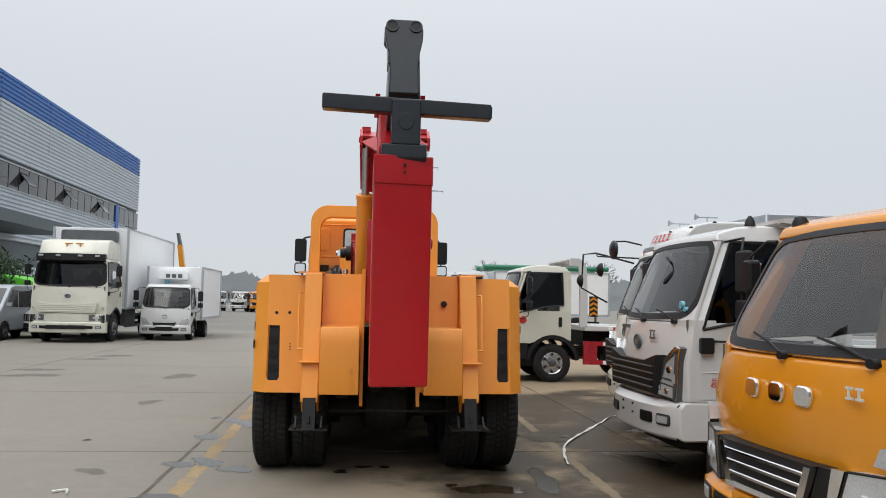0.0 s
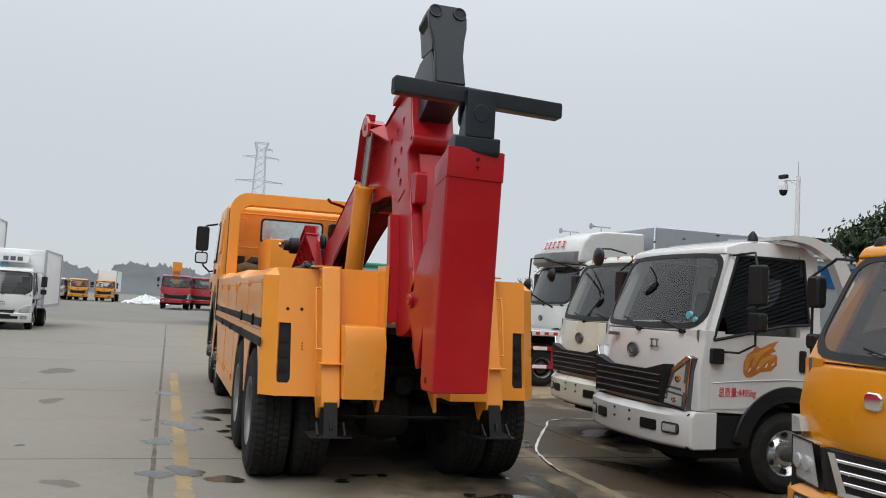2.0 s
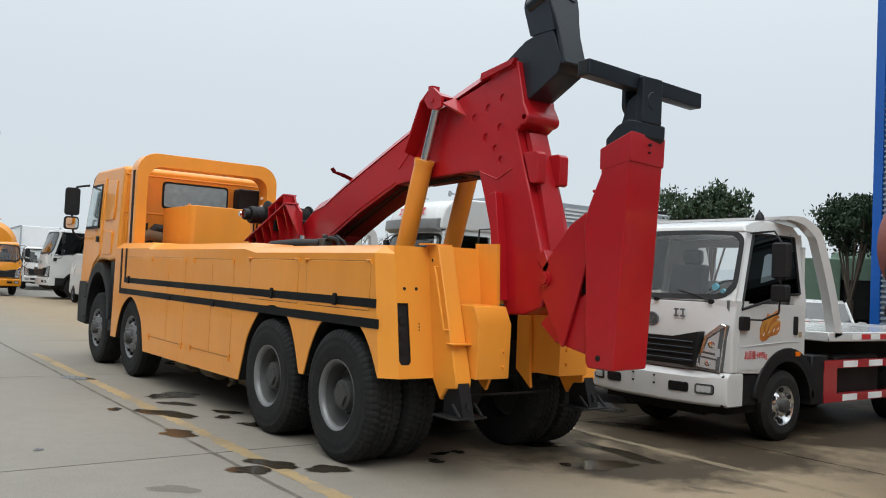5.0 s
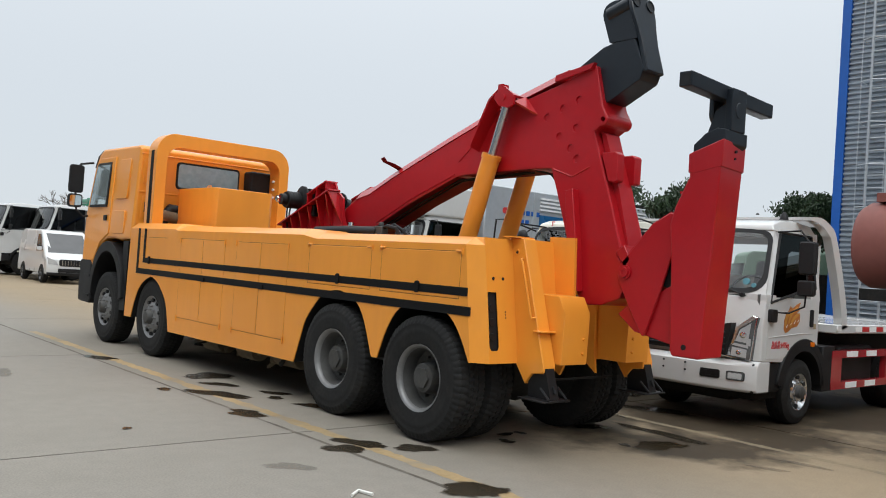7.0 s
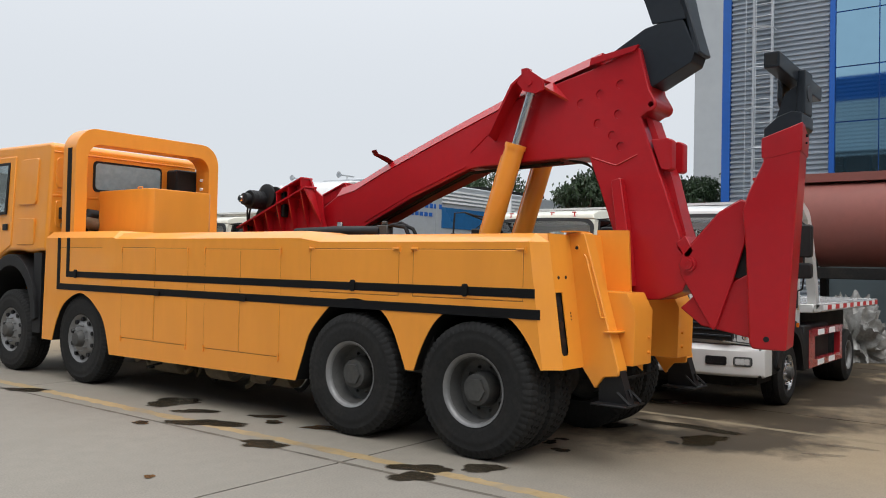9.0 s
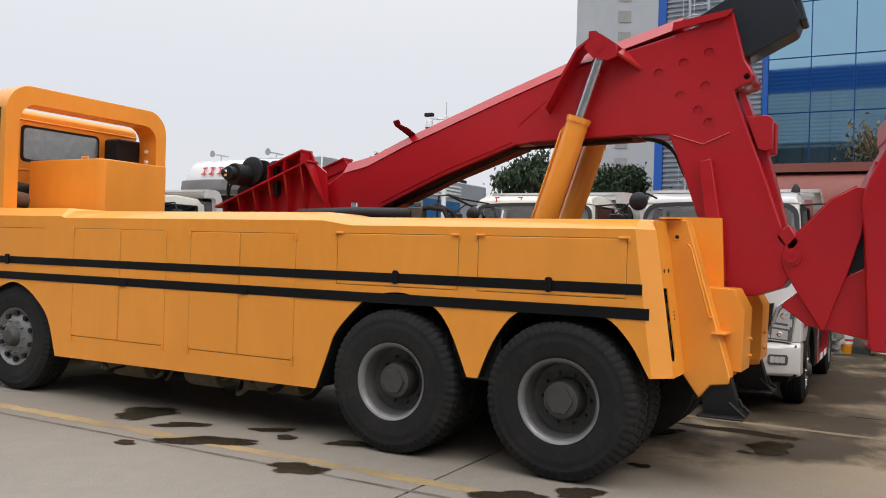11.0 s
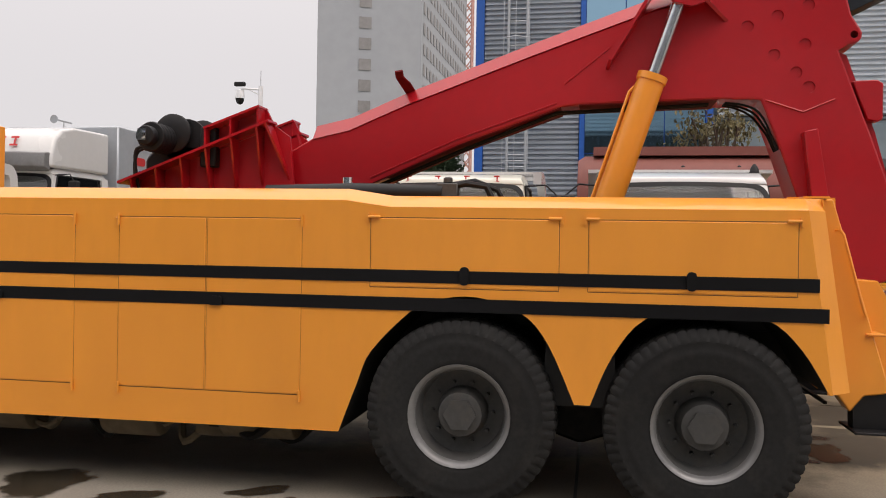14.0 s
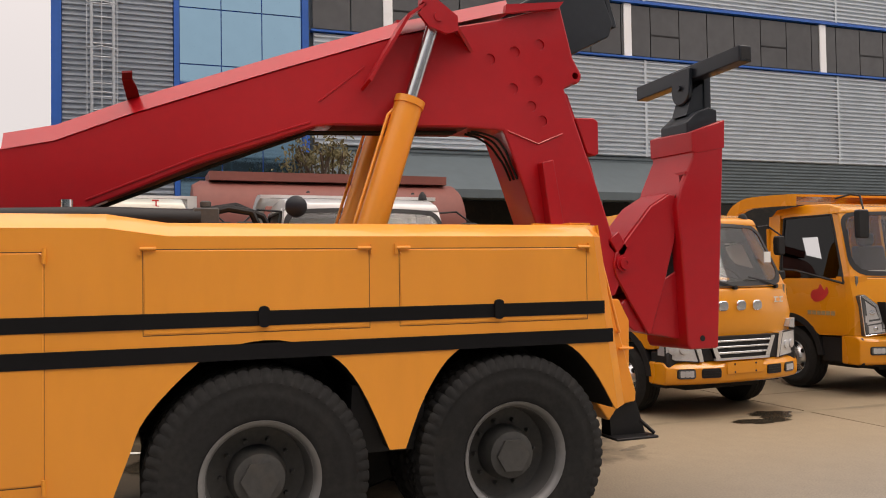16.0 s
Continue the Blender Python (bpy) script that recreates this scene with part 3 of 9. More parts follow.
def part(name, bm, material, parent, label="", smooth=40):
    """Links a bmesh as one mesh object under a thing or a part."""
    root = parent
    while root.parent:
        root = root.parent
    shift = ORIGIN.get(root, Vector((0, 0, 0)))
    off, wide = LIE.get(root, (0.0, 1.0))
    for v in bm.verts:
        v.co.x = off + wide * v.co.x
        v.co -= shift
    ob = new(name, finish(bm, name, material, smooth))
    ob.parent = parent
    return tagged(even_normals(ob), label)


def solo(name, bm, material, label, category="", group="", kind="", smooth=40, loc=(0, 0, 0), rz=0.0):
    ob = new(name, finish(bm, name, material, smooth))
    ob.matrix_world = pose(*loc, 0, 0, rz)
    return tagged(even_normals(ob), label, category, group, kind)


B = bmesh.new


def sink(ob, cutter):
    """Cuts the cutter's shape out of a mesh and takes the cutter away."""
    mod = ob.modifiers.new("cut", "BOOLEAN")
    mod.operation, mod.object, mod.solver = "DIFFERENCE", cutter, "EXACT"
    bpy.context.view_layer.update()
    me = bpy.data.meshes.new_from_object(ob.evaluated_get(bpy.context.evaluated_depsgraph_get()))
    me.shade_flat()
    ob.modifiers.clear()
    ob.data = me
    bpy.data.objects.remove(cutter)


def pieces(name, bm, material, parent, spots):
    """Alike pieces on one mesh, one object a spot."""
    root = parent
    while root.parent:
        root = root.parent
    shift = ORIGIN.get(root, Vector((0, 0, 0)))
    me = finish(bm, name, material)
    off, wide = LIE.get(root, (0.0, 1.0))
    for p in spots:
        ob = new(name, me)
        ob.parent = parent
        ob.location = Vector((off + wide * p[0], p[1], p[2])) - shift


def wheel(parent, x, y, side, R, width, rim_r, style="steel", rim_mat="rim", lugs=0, seg=40):
    """A wheel whose outer face looks to side (-1 left, 1 right); x is the outer sidewall. wheel > tyre, disc, hub, nut."""
    s = side
    bm = B()
    if style == "deep":   # dual rear wheel, dished inwards
        prof = [(0.012, rim_r), (0.006, rim_r - 0.012), (-0.006, rim_r - 0.024), (-0.03, rim_r - 0.034), (-0.04, rim_r - 0.034), (-0.04, rim_r)]
    else:                 # front wheel, disc outwards
        prof = [(0.008, rim_r), (0.0, rim_r - 0.012), (-0.03, rim_r - 0.035), (-0.045, rim_r - 0.06), (-0.01, rim_r - 0.10), (0.01, rim_r * 0.52), (0.012, 0.07), (-0.05, 0.07), (-0.06, rim_r)]
    revolve(bm, [(s * a, r) for a, r in prof], (x, y, R), "x", seg)
    w = part("wheel", bm, rim_mat, parent)
    # disc and barrel drawn darker than the lip to hold the rim's shade
    if style == "deep":
        bm = B()
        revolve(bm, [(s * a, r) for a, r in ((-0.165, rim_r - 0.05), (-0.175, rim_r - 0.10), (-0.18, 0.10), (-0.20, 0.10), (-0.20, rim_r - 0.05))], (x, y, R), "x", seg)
        part("disc", bm, "rim_dark", w, "dusty wheel disc, darkened for shade in the rim")
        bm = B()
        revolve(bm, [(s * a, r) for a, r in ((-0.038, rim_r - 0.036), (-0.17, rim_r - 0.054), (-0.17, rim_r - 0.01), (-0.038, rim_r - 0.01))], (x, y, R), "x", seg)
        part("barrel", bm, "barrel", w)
    bm = B()
    t = width
    prof = [(0.0, rim_r - 0.005), (0.010, rim_r + 0.012), (0.012, rim_r + 0.03), (0.019, rim_r + (R - rim_r) * 0.40), (0.021, rim_r + (R - rim_r) * 0.46), (0.018, rim_r + (R - rim_r) * 0.52), (0.014, R - 0.085), (0.017, R - 0.075),
            (0.004, R - 0.045), (-0.014, R - 0.008), (-0.055, R), (-0.30 * t, R), (-0.32 * t, R - 0.014), (-0.35 * t, R), (-0.48 * t, R), (-0.5 * t, R - 0.014), (-0.52 * t, R), (-0.65 * t, R), (-0.68 * t, R - 0.014), (-0.7 * t, R),
            (-t + 0.055, R), (-t + 0.014, R - 0.008), (-t - 0.004, R - 0.045), (-t - 0.012, R - 0.075), (-t - 0.02, rim_r + (R - rim_r) * 0.45), (-t, rim_r)]
    revolve(bm, [(s * a, r) for a, r in prof], (x, y, R), "x", seg if lugs == 0 else lugs * 4)
    if lugs:   # tread blocks cut into the shoulders and across the ribs
        bm.verts.ensure_lookup_table()
        n = lugs * 4
        for i, v in enumerate(bm.verts):
            ring, k = divmod(i, n)
            cut = 0.0
            if ring in (8, 9, 10) and k % 4 in (0,):
                cut = 0.009
            elif ring in (20, 21, 22) and k % 4 in (2,):
                cut = 0.009
            elif ring in (11, 13, 14, 16, 17, 19) and (k + ring) % 4 == 0:
                cut = 0.014
            if cut:
                d = Vector((0, v.co.y - y, v.co.z - R)).normalized() * cut
                v.co -= d
                v.co.x -= s * cut * 0.35 * (1 if ring < 12 else -1)
    part("tyre", bm, "rubber", w, "worn black rubber tyre")
    bm = B()
    if style == "deep":
        revolve(bm, [(s * a, r) for a, r in ((-0.185, 0.15), (-0.13, 0.145), (-0.09, 0.135), (-0.05, 0.125), (-0.045, 0.11))], (x, y, R), "x", 24, closed=False)
        hexa = [(0.095 * math.cos(math.pi * k / 3), 0.095 * math.sin(math.pi * k / 3)) for k in range(6)]
        prism(bm, [(y + u, R + v) for u, v in hexa], "x", min(x - s * 0.045, x - s * 0.022), max(x - s * 0.045, x - s * 0.022))
        part("hub", bm, "rim_dark", w, "dark dusty hub with a hexagonal cap")
        nuts, nr, na = 10, 0.178, (-0.175, -0.135)
    elif style == "steel":
        revolve(bm, [(s * a, r) for a, r in ((0.01, 0.105), (0.06, 0.095), (0.085, 0.075), (0.09, 0.04))], (x, y, R), "x", 20, closed=False)
        part("hub", bm, "rim_dark", w, "dusty steel hub")
        nuts, nr, na = 10, rim_r * 0.55, (0.005, 0.05)
    else:
        revolve(bm, [(s * a, r) for a, r in ((0.01, 0.075), (0.05, 0.07), (0.06, 0.05))], (x, y, R), "x", 16, closed=False)
        part("hub", bm, "rim_dark", w)
        nuts, nr, na = 6, rim_r * 0.62, (0.005, 0.025)
    bm = B()
    cyl(bm, (s * na[0], 0, 0), (s * na[1], 0, 0), 0.013, 0.010, seg=6)
    pieces("wheel_nut", bm, "rim_dark" if style == "deep" else rim_mat, w,
           [(x, y + nr * math.cos(2 * math.pi * k / nuts), R + nr * math.sin(2 * math.pi * k / nuts)) for k in range(nuts)])
    if style != "deep":
        holes = 10 if style == "steel" else 6
        c = rim_r * 0.80
        bm = B()
        cyl(bm, (-s * 0.034, 0, 0), (-s * 0.002, 0, 0), 0.026, seg=10)
        pieces("vent_hole", bm, "black", w, [(x, y + c * math.cos(2 * math.pi * (k + 0.5) / holes), R + c * math.sin(2 * math.pi * (k + 0.5) / holes)) for k in range(holes)])
    return w


# ---- the yard: ground, slabs, buildings ----
def ground():
    bm = B()
    n = 24
    grid = [[bm.verts.new((-900 + 1800 * i / n, -600 + 1900 * j / n, -0.02)) for j in range(n + 1)] for i in range(n + 1)]
    for i in range(n):
        for j in range(n):
            bm.faces.new((grid[i][j], grid[i + 1][j], grid[i + 1][j + 1], grid[i][j + 1]))
    solo("ground", bm, "ground", "pale grey concrete yard reaching the horizon", kind="structure")


ground()

X_JOINTS = (-24, -18.5, -13, -7.4, -2.02, 2.9, 8.4, 14.9)
Y_JOINTS = (-13.5, -8.0, -2.6, 2.9, 8.42, 13.9, 19.4, 24.9, 30.4, 35.9, 41.4)


def slabs():
    """Cast slabs with sawn joints; each is a piece of the pavement."""
    bm = B()
    box(bm, -24, 14.9, -13.5, 41.4, -0.016, -0.012)
    base = solo("pavement", bm, "joint", "cast concrete slabs with dark joints", kind="structure")
    for x0, x1 in zip(X_JOINTS, X_JOINTS[1:]):
        for y0, y1 in zip(Y_JOINTS, Y_JOINTS[1:]):
            bm = B()
            g = 0.011
            box(bm, x0 + g, x1 - g, y0 + g, y1 - g, -0.011, 0.0)
            for v in bm.verts:
                v.co.x += random.uniform(-0.004, 0.004)
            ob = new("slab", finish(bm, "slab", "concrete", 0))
            ob.parent = base


slabs()


def corrugated(bm, x, y0, y1, z0, z1, pitch=0.125, depth=0.062, out=-1):
    """A sheet with level ribs in the plane of x, its ribs standing out to one side."""
    pts = []
    k = max(1, int(round((z1 - z0) / pitch)))
    p = (z1 - z0) / k
    for i in range(k):
        z = z0 + i * p
        pts += [(x, z), (x + out * depth, z + 0.22 * p), (x + out * depth, z + 0.52 * p), (x, z + 0.66 * p)]
    pts.append((x, z1))
    pts += [(x - out * 0.06, z1), (x - out * 0.06, z0)]
    prism(bm, pts, "y", y0, y1)


def east_building():
    X = 15.0
    bm = B()
    box(bm, X + 0.1, X + 30, -60, 11.2, 0, 16)
    hall = solo("wall_east", bm, "sheet_dark", "workshop hall clad in grey corrugated sheet with blue trim", kind="structure")
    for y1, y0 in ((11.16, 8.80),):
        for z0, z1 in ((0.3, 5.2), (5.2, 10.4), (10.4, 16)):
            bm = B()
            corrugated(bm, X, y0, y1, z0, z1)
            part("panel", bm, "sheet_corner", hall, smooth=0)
    for i in range(9):
        y1, y0 = 3.02 - 7.08 * (i - 1), 3.02 - 7.08 * i
        y1 = min(y1, 5.5)
        for z0, z1 in ((4.74, 7.52), (9.22, 12.6), (12.62, 16)):
            bm = B()
            corrugated(bm, X, y0 + 0.015, y1 - 0.015, z0, z1)
            part("panel", bm, "sheet", hall, smooth=0)
        bm = B()   # cover strip between two panels
        box(bm, X - 0.06, X - 0.02, y0 - 0.04, y0 + 0.04, 4.74, 7.52)
        box(bm, X - 0.06, X - 0.02, y0 - 0.04, y0 + 0.04, 9.22, 16)
        part("cover_strip", bm, "sheet", hall)
    bm = B()
    corrugated(bm, X, 5.80, 8.64, 9.29, 16)
    part("panel", bm, "sheet", hall, smooth=0)
    # blue edges
    for y0, y1, z0, z1 in ((11.17, 11.38, 0, 16), (8.66, 8.78, 2.2, 9.29), (5.62, 5.78, 2.2, 9.29)):
        bm = B()
        box(bm, X - 0.09, X + 0.12, y0, y1, z0, z1)
        part("blue_trim", bm, "blue", hall, "blue painted edge trim")
    for z0, z1 in ((7.54, 7.59), (9.12, 9.20)):
        bm = B()
        box(bm, X - 0.11, X + 0.1, -56, 5.56, z0, z1)
        part("blue_trim", bm, "blue", hall, "blue painted edge trim")
    # mirrored curtain glazing
    for i in range(3):
        y1 = 8.645 - i * 0.955
        for z0, z1 in ((2.25, 3.84), (3.87, 5.18), (5.21, 6.51), (6.54, 7.85), (7.88, 9.21)):
            bm = B()
            box(bm, X - 0.03, X + 0.02, y1 - 0.93, y1, z0, z1)
            part("pane", bm, "curtain", hall, "blue mirror glass pane")
    bm = B()
    box(bm, X + 0.0, X + 0.06, 5.78, 8.66, 2.2, 9.27)
    part("curtain_frame", bm, "blue", hall)
    # ribbon window
    y = 5.5
    i = 0
    while y > -50:
        w = 0.98
        bm = B()
        box(bm, X - 0.01, X + 0.03, y - w + 0.03, y, 7.64, 9.07)
        part("pane", bm, "window", hall, "dark window pane")
        if i % 4 == 2:
            bm = B()
            box(bm, X - 0.03, X - 0.012, y - w + 0.02, y + 0.01, 8.25, 8.29)
            part("window_bar", bm, "black", hall)
        y -= w
        i += 1
    for i in range(9):
        yc = 3.75 - 7.08 * i
        bm = B()
        box(bm, X - 0.05, X + 0.02, yc - 0.30, yc - 0.06, 7.6, 9.11)
        part("pier", bm, "panel_white", hall, "white pier between windows")
    # open casement in the ribbon window
    bm = B()
    plate(bm, [(X - 0.03, -1.45, 8.9), (X - 0.03, -2.35, 8.9), (X - 0.42, -2.35, 8.35), (X - 0.42, -1.45, 8.35)], 0.03)
    part("open_casement", bm, "panel_grey", hall)
    # fascia, canopy and a dark sheet for the shaded workshop opening
    bm = B()
    corrugated(bm, X - 0.02, -56, 5.5, 3.45, 4.71, pitch=0.10, depth=0.02)
    part("fascia", bm, "sheet_dark", hall, "dark slate fascia sheet", smooth=0)
    bm = B()
    plate(bm, [(X - 2.1, 5.9, 3.5), (X - 0.05, 5.9, 4.55), (X - 0.05, -4.6, 4.55), (X - 2.1, -4.6, 3.5)], 0.06)
    plate(bm, [(X - 2.1, 5.9, 3.3), (X - 2.1, 5.9, 3.5), (X - 2.1, -4.6, 3.5), (X - 2.1, -4.6, 3.3)], 0.05)
    plate(bm, [(X - 2.1, 5.9, 3.3), (X - 0.05, 5.9, 3.3), (X - 0.05, 5.9, 4.55), (X - 2.1, 5.9, 3.5)], 0.05)
    part("canopy", bm, "sheet_dark", hall, "slate sheet canopy over the workshop front")
    # near-black sheet in place of the shade inside the opening
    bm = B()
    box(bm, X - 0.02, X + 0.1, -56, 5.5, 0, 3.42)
    part("workshop_opening", bm, "under", hall, "dark sheet standing in for the shaded workshop front")
    for i in range(7):
        bm = B()
        box(bm, X - 0.25, X + 0.05, 5.2 - 7.65 * i, 5.55 - 7.65 * i, 0, 3.5)
        part("column", bm, "panel_grey", hall)
    # caged ladder
    bm = B()
    for yy in (10.08, 10.54):
        tube(bm, [(X - 0.25, yy, 0.3), (X - 0.25, yy, 15.8)], 0.034)
    z = 0.5
    while z < 15.6:
        tube(bm, [(X - 0.25, 10.08, z), (X - 0.25, 10.54, z)], 0.017, 6)
        z += 0.3
    for z in [2.6 + 1.0 * k for k in range(13)]:
        tube(bm, [(X - 0.25, 9.98, z), (X - 0.62, 10.0, z), (X - 0.82, 10.31, z), (X - 0.62, 10.62, z), (X - 0.25, 10.64, z)], 0.014, 6)
    for yy, xx in ((10.0, 0.62), (10.31, 0.82), (10.62, 0.62)):
        tube(bm, [(X - xx, yy, 2.6), (X - xx, yy, 15.6)], 0.011, 6)
    part("ladder", bm, "panel_grey", hall, "caged steel ladder")


east_building()


def west_building():
    X = -20.0
    bm = B()
    box(bm, X - 30, X - 0.1, -30, 77.2, 0, 13.9)
    hall = solo("wall_west", bm, "sheet_dark", "long hall clad in grey sheet with a blue band under the roof", kind="structure")
    for i in range(14):
        y1, y0 = 77.3 - 7.5 * i, 77.3 - 7.5 * (i + 1)
        for z0, z1, m in ((12.4, 13.95, "sheet_blue"), (9.2, 12.38, "sheet"), (4.6, 7.48, "sheet"), (0, 3.2, "sheet")):
            bm = B()
            corrugated(bm, X, y0 + 0.02, y1 - 0.02, z0, z1, pitch=0.25, depth=0.06, out=1)
            part("panel", bm, m, hall, smooth=0)
        for k in range(5):
            bm = B()
            box(bm, X - 0.03, X + 0.02, y0 + 0.06 + 1.5 * k, y0 + 1.44 + 1.5 * k, 7.55, 8.95)
            part("pane", bm, "window", hall, "dark window pane")
            if k == 2 and i in (1, 2, 3):
                bm = B()
                plate(bm, [(X + 0.02, y0 + 3.1, 8.7), (X + 0.02, y0 + 4.3, 8.7), (X + 0.6, y0 + 4.3, 7.95), (X + 0.6, y0 + 3.1, 7.95)], 0.05)
                part("open_casement", bm, "window", hall)
    bm = B()
    box(bm, X - 0.05, X + 0.1, 70.1, 70.8, 5.8, 9.0)
    part("blue_trim", bm, "blue", hall)
    bm = B()
    box(bm, X - 0.1, X + 3.2, 18, 50, 5.0, 5.6)
    part("canopy", bm, "sheet_dark", hall, "projecting dark canopy")
    bm = B()
    box(bm, X - 0.02, X + 0.08, -28, 73, 7.48, 7.55)
    box(bm, X - 0.02, X + 0.08, -28, 73, 8.95, 9.02)
    part("window_frame", bm, "panel_grey", hall)


west_building()


def tower(name, x0, x1, y0, y1, h, label):
    bm = B()
    box(bm, x0, x1, y0, y1, 0, h)
    t = thing(name, label, "building", world_coords=True, loc=((x0 + x1) / 2, (y0 + y1) / 2, 0))
    part("wall", bm, "tower", t)
    return t


def concrete_tower():
    # end wall looks to the yard, long wall runs away from it
    L, C, F = Vector((111.5, 49.0, 0)), Vector((117.0, 34.6, 0)), Vector((156.0, 34.0, 0))
    h = 52.0
    t = thing("tower_block", "unfinished pale concrete tower block with empty windows", "building", loc=(117, 40, 0), world_coords=True)
    bm = B()
    prism(bm, [(L.x, L.y), (C.x, C.y), (F.x, F.y), (F.x - 5.5, F.y + 14.4)], "z", 0, h)
    part("wall", bm, "tower", t)
    e, n = (C - L).normalized(), Vector((-14.4, -5.5, 0)).normalized()
    g = (F - C).normalized()
    q = Vector((g.y, -g.x, 0))
    floors = 16
    for f in range(floors):
        z = 2.5 + f * 3.1
        bm = B()
        a = L + e * 6.1 + n * 0.05
        b = L + e * 7.9 + n * 0.05
        plate(bm, [(a.x, a.y, z), (b.x, b.y, z), (b.x, b.y, z + 1.7), (a.x, a.y, z + 1.7)], 0.05)
        part("window", bm, "tower_win", t)
        for k in range(16):
            a = C + g * (1.2 + k * 2.4) + q * 0.06
            b = a + g * 1.2
            bm = B()
            plate(bm, [(a.x, a.y, z), (b.x, b.y, z), (b.x, b.y, z + 1.7), (a.x, a.y, z + 1.7)], 0.05)
            part("window", bm, "tower_win", t)
    bm = B()
    box(bm, 122, 130, 38, 44, h, h + 2.5)
    part("roof_house", bm, "tower", t)


concrete_tower()


def lattice(bm, x, y, z0, z1, w0, w1, steps, r):
    """Four legs and their bracing."""
    cs = ((-1, -1), (1, -1), (1, 1), (-1, 1))
    for k in range(steps):
        a, b = k / steps, (k + 1) / steps
        wa, wb = w0 + (w1 - w0) * a, w0 + (w1 - w0) * b
        za, zb = z0 + (z1 - z0) * a, z0 + (z1 - z0) * b
        for i in range(4):
            (ax, ay), (bx, by) = cs[i], cs[(i + 1) % 4]
            cyl(bm, (x + ax * wa, y + ay * wa, za), (x + ax * wb, y + ay * wb, zb), r, seg=5)
            cyl(bm, (x + ax * wa, y + ay * wa, za), (x + bx * wb, y + by * wb, zb), r * 0.6, seg=4)
            cyl(bm, (x + bx * wa, y + by * wa, za), (x + ax * wb, y + ay * wb, zb), r * 0.6, seg=4)


def pylon():
    x, y, k = 8.25, 112.6, 0.658
    t = thing("pylon", "grey steel lattice pylon with cross arms", "pylon", loc=(x, y, 0), world_coords=True)
    bm = B()
    lattice(bm, x, y, 0, 23.5 * k, 3.3 * k, 1.15 * k, 9, 0.045)
    lattice(bm, x, y, 23.5 * k, 32.4 * k, 1.15 * k, 0.82 * k, 6, 0.04)
    for sx in (-1, 1):   # flared head
        for sy in (-1, 1):
            cyl(bm, (x + sx * 0.82 * k, y + sy * 0.82 * k, 31.2 * k), (x + sx * 1.35 * k, y + sy * 0.82 * k, 33.1 * k), 0.05, seg=5)
            cyl(bm, (x + sx * 0.82 * k, y + sy * 0.82 * k, 32.4 * k), (x + sx * 1.35 * k, y + sy * 0.82 * k, 33.1 * k), 0.05, seg=5)
        cyl(bm, (x - 1.35 * k, y + sx * 0.82 * k, 33.1 * k), (x + 1.35 * k, y + sx * 0.82 * k, 33.1 * k), 0.06, seg=5)
    tagged(part("mast", bm, "pylon", t), kind="stuff")
    for z, w in ((25.3, 4.6), (30.2, 3.5), (31.9, 2.2)):
        z, w = z * k, w * k
        bm = B()
        for s in (-1, 1):
            if s < 0 and z > 31 * k:
                continue
            cyl(bm, (x + s * 0.4, y, z + 0.22), (x + s * w, y, z), 0.055, seg=5)
            cyl(bm, (x + s * 0.4, y, z - 0.10), (x + s * w, y, z), 0.055, seg=5)
            cyl(bm, (x + s * w, y, z), (x + s * w, y, z - 0.35), 0.035, seg=5)
        part("cross_arm", bm, "pylon", t)


pylon()


def tower_crane():
    x, y = 158.0, 34.0
    t = thing("tower_crane", "faded red and white tower crane with a lattice jib", "crane", loc=(x, y, 0), world_coords=True)
    bm = B()
    lattice(bm, x, y, 0, 62, 0.9, 0.9, 26, 0.2)
    tagged(part("mast", bm, "crane_red", t), kind="stuff")
    bm = B()
    for dx in (-0.6, 0.6):
        cyl(bm, (x + dx, y + 30, 64), (x + dx, y - 9, 61.5), 0.25, seg=5)
    cyl(bm, (x, y, 68), (x, y + 24, 64.2), 0.08, seg=4)
    cyl(bm, (x, y, 68), (x, y - 9, 61.5), 0.08, seg=4)
    cyl(bm, (x, y, 62), (x, y, 68), 0.35, 0.15, seg=6)
    for k in range(14):
        cyl(bm, (x, y + 2 * k, 63.6), (x, y + 2 * k + 1, 64.8), 0.1, seg=4)
    tagged(part("jib", bm, "crane_red", t), kind="stuff")
    bm = B()
    box(bm, x - 1, x + 1, y - 9.5, y - 7.5, 59.8, 61.4)
    part("counterweight", bm, "tower", t)


tower_crane()


def hills():
    bm = B()
    for ring, (dist, base) in enumerate(((560, 17), (760, 30))):
        verts = []
        for k in range(121):
            a = radians(20 + 140 * k / 120)
            h = base * (0.55 + 0.6 * noise.noise((k * 0.09, ring * 7.3, 0.2)) + 0.18 * noise.noise((k * 0.5, ring * 3.1, 1.2)))
            p = Vector((dist * math.cos(a), dist * math.sin(a), 0))
            verts.append((bm.verts.new((p.x, p.y, -1)), bm.verts.new((p.x * 1.03, p.y * 1.03, max(3, h)))))
        for (a, b), (c, d) in zip(verts, verts[1:]):
            bm.faces.new((a, c, d, b))
    solo("backdrop", bm, "hill", "wooded hills along the horizon, tinted for haze", kind="structure")


hills()


# ---- the recovery truck ----
TOW = thing("recovery_truck", "amber eight-wheel recovery truck with a raised crimson boom", "truck", loc=(0, 10.6, 0), world_coords=True)

BODY_LIE, BOOM_LIE = (-0.055, 0.967), (-0.022, 0.96)
LIE[TOW] = BODY_LIE

HUBS = (7.72, 9.07, 13.67, 15.47)
R_TYRE = 0.55

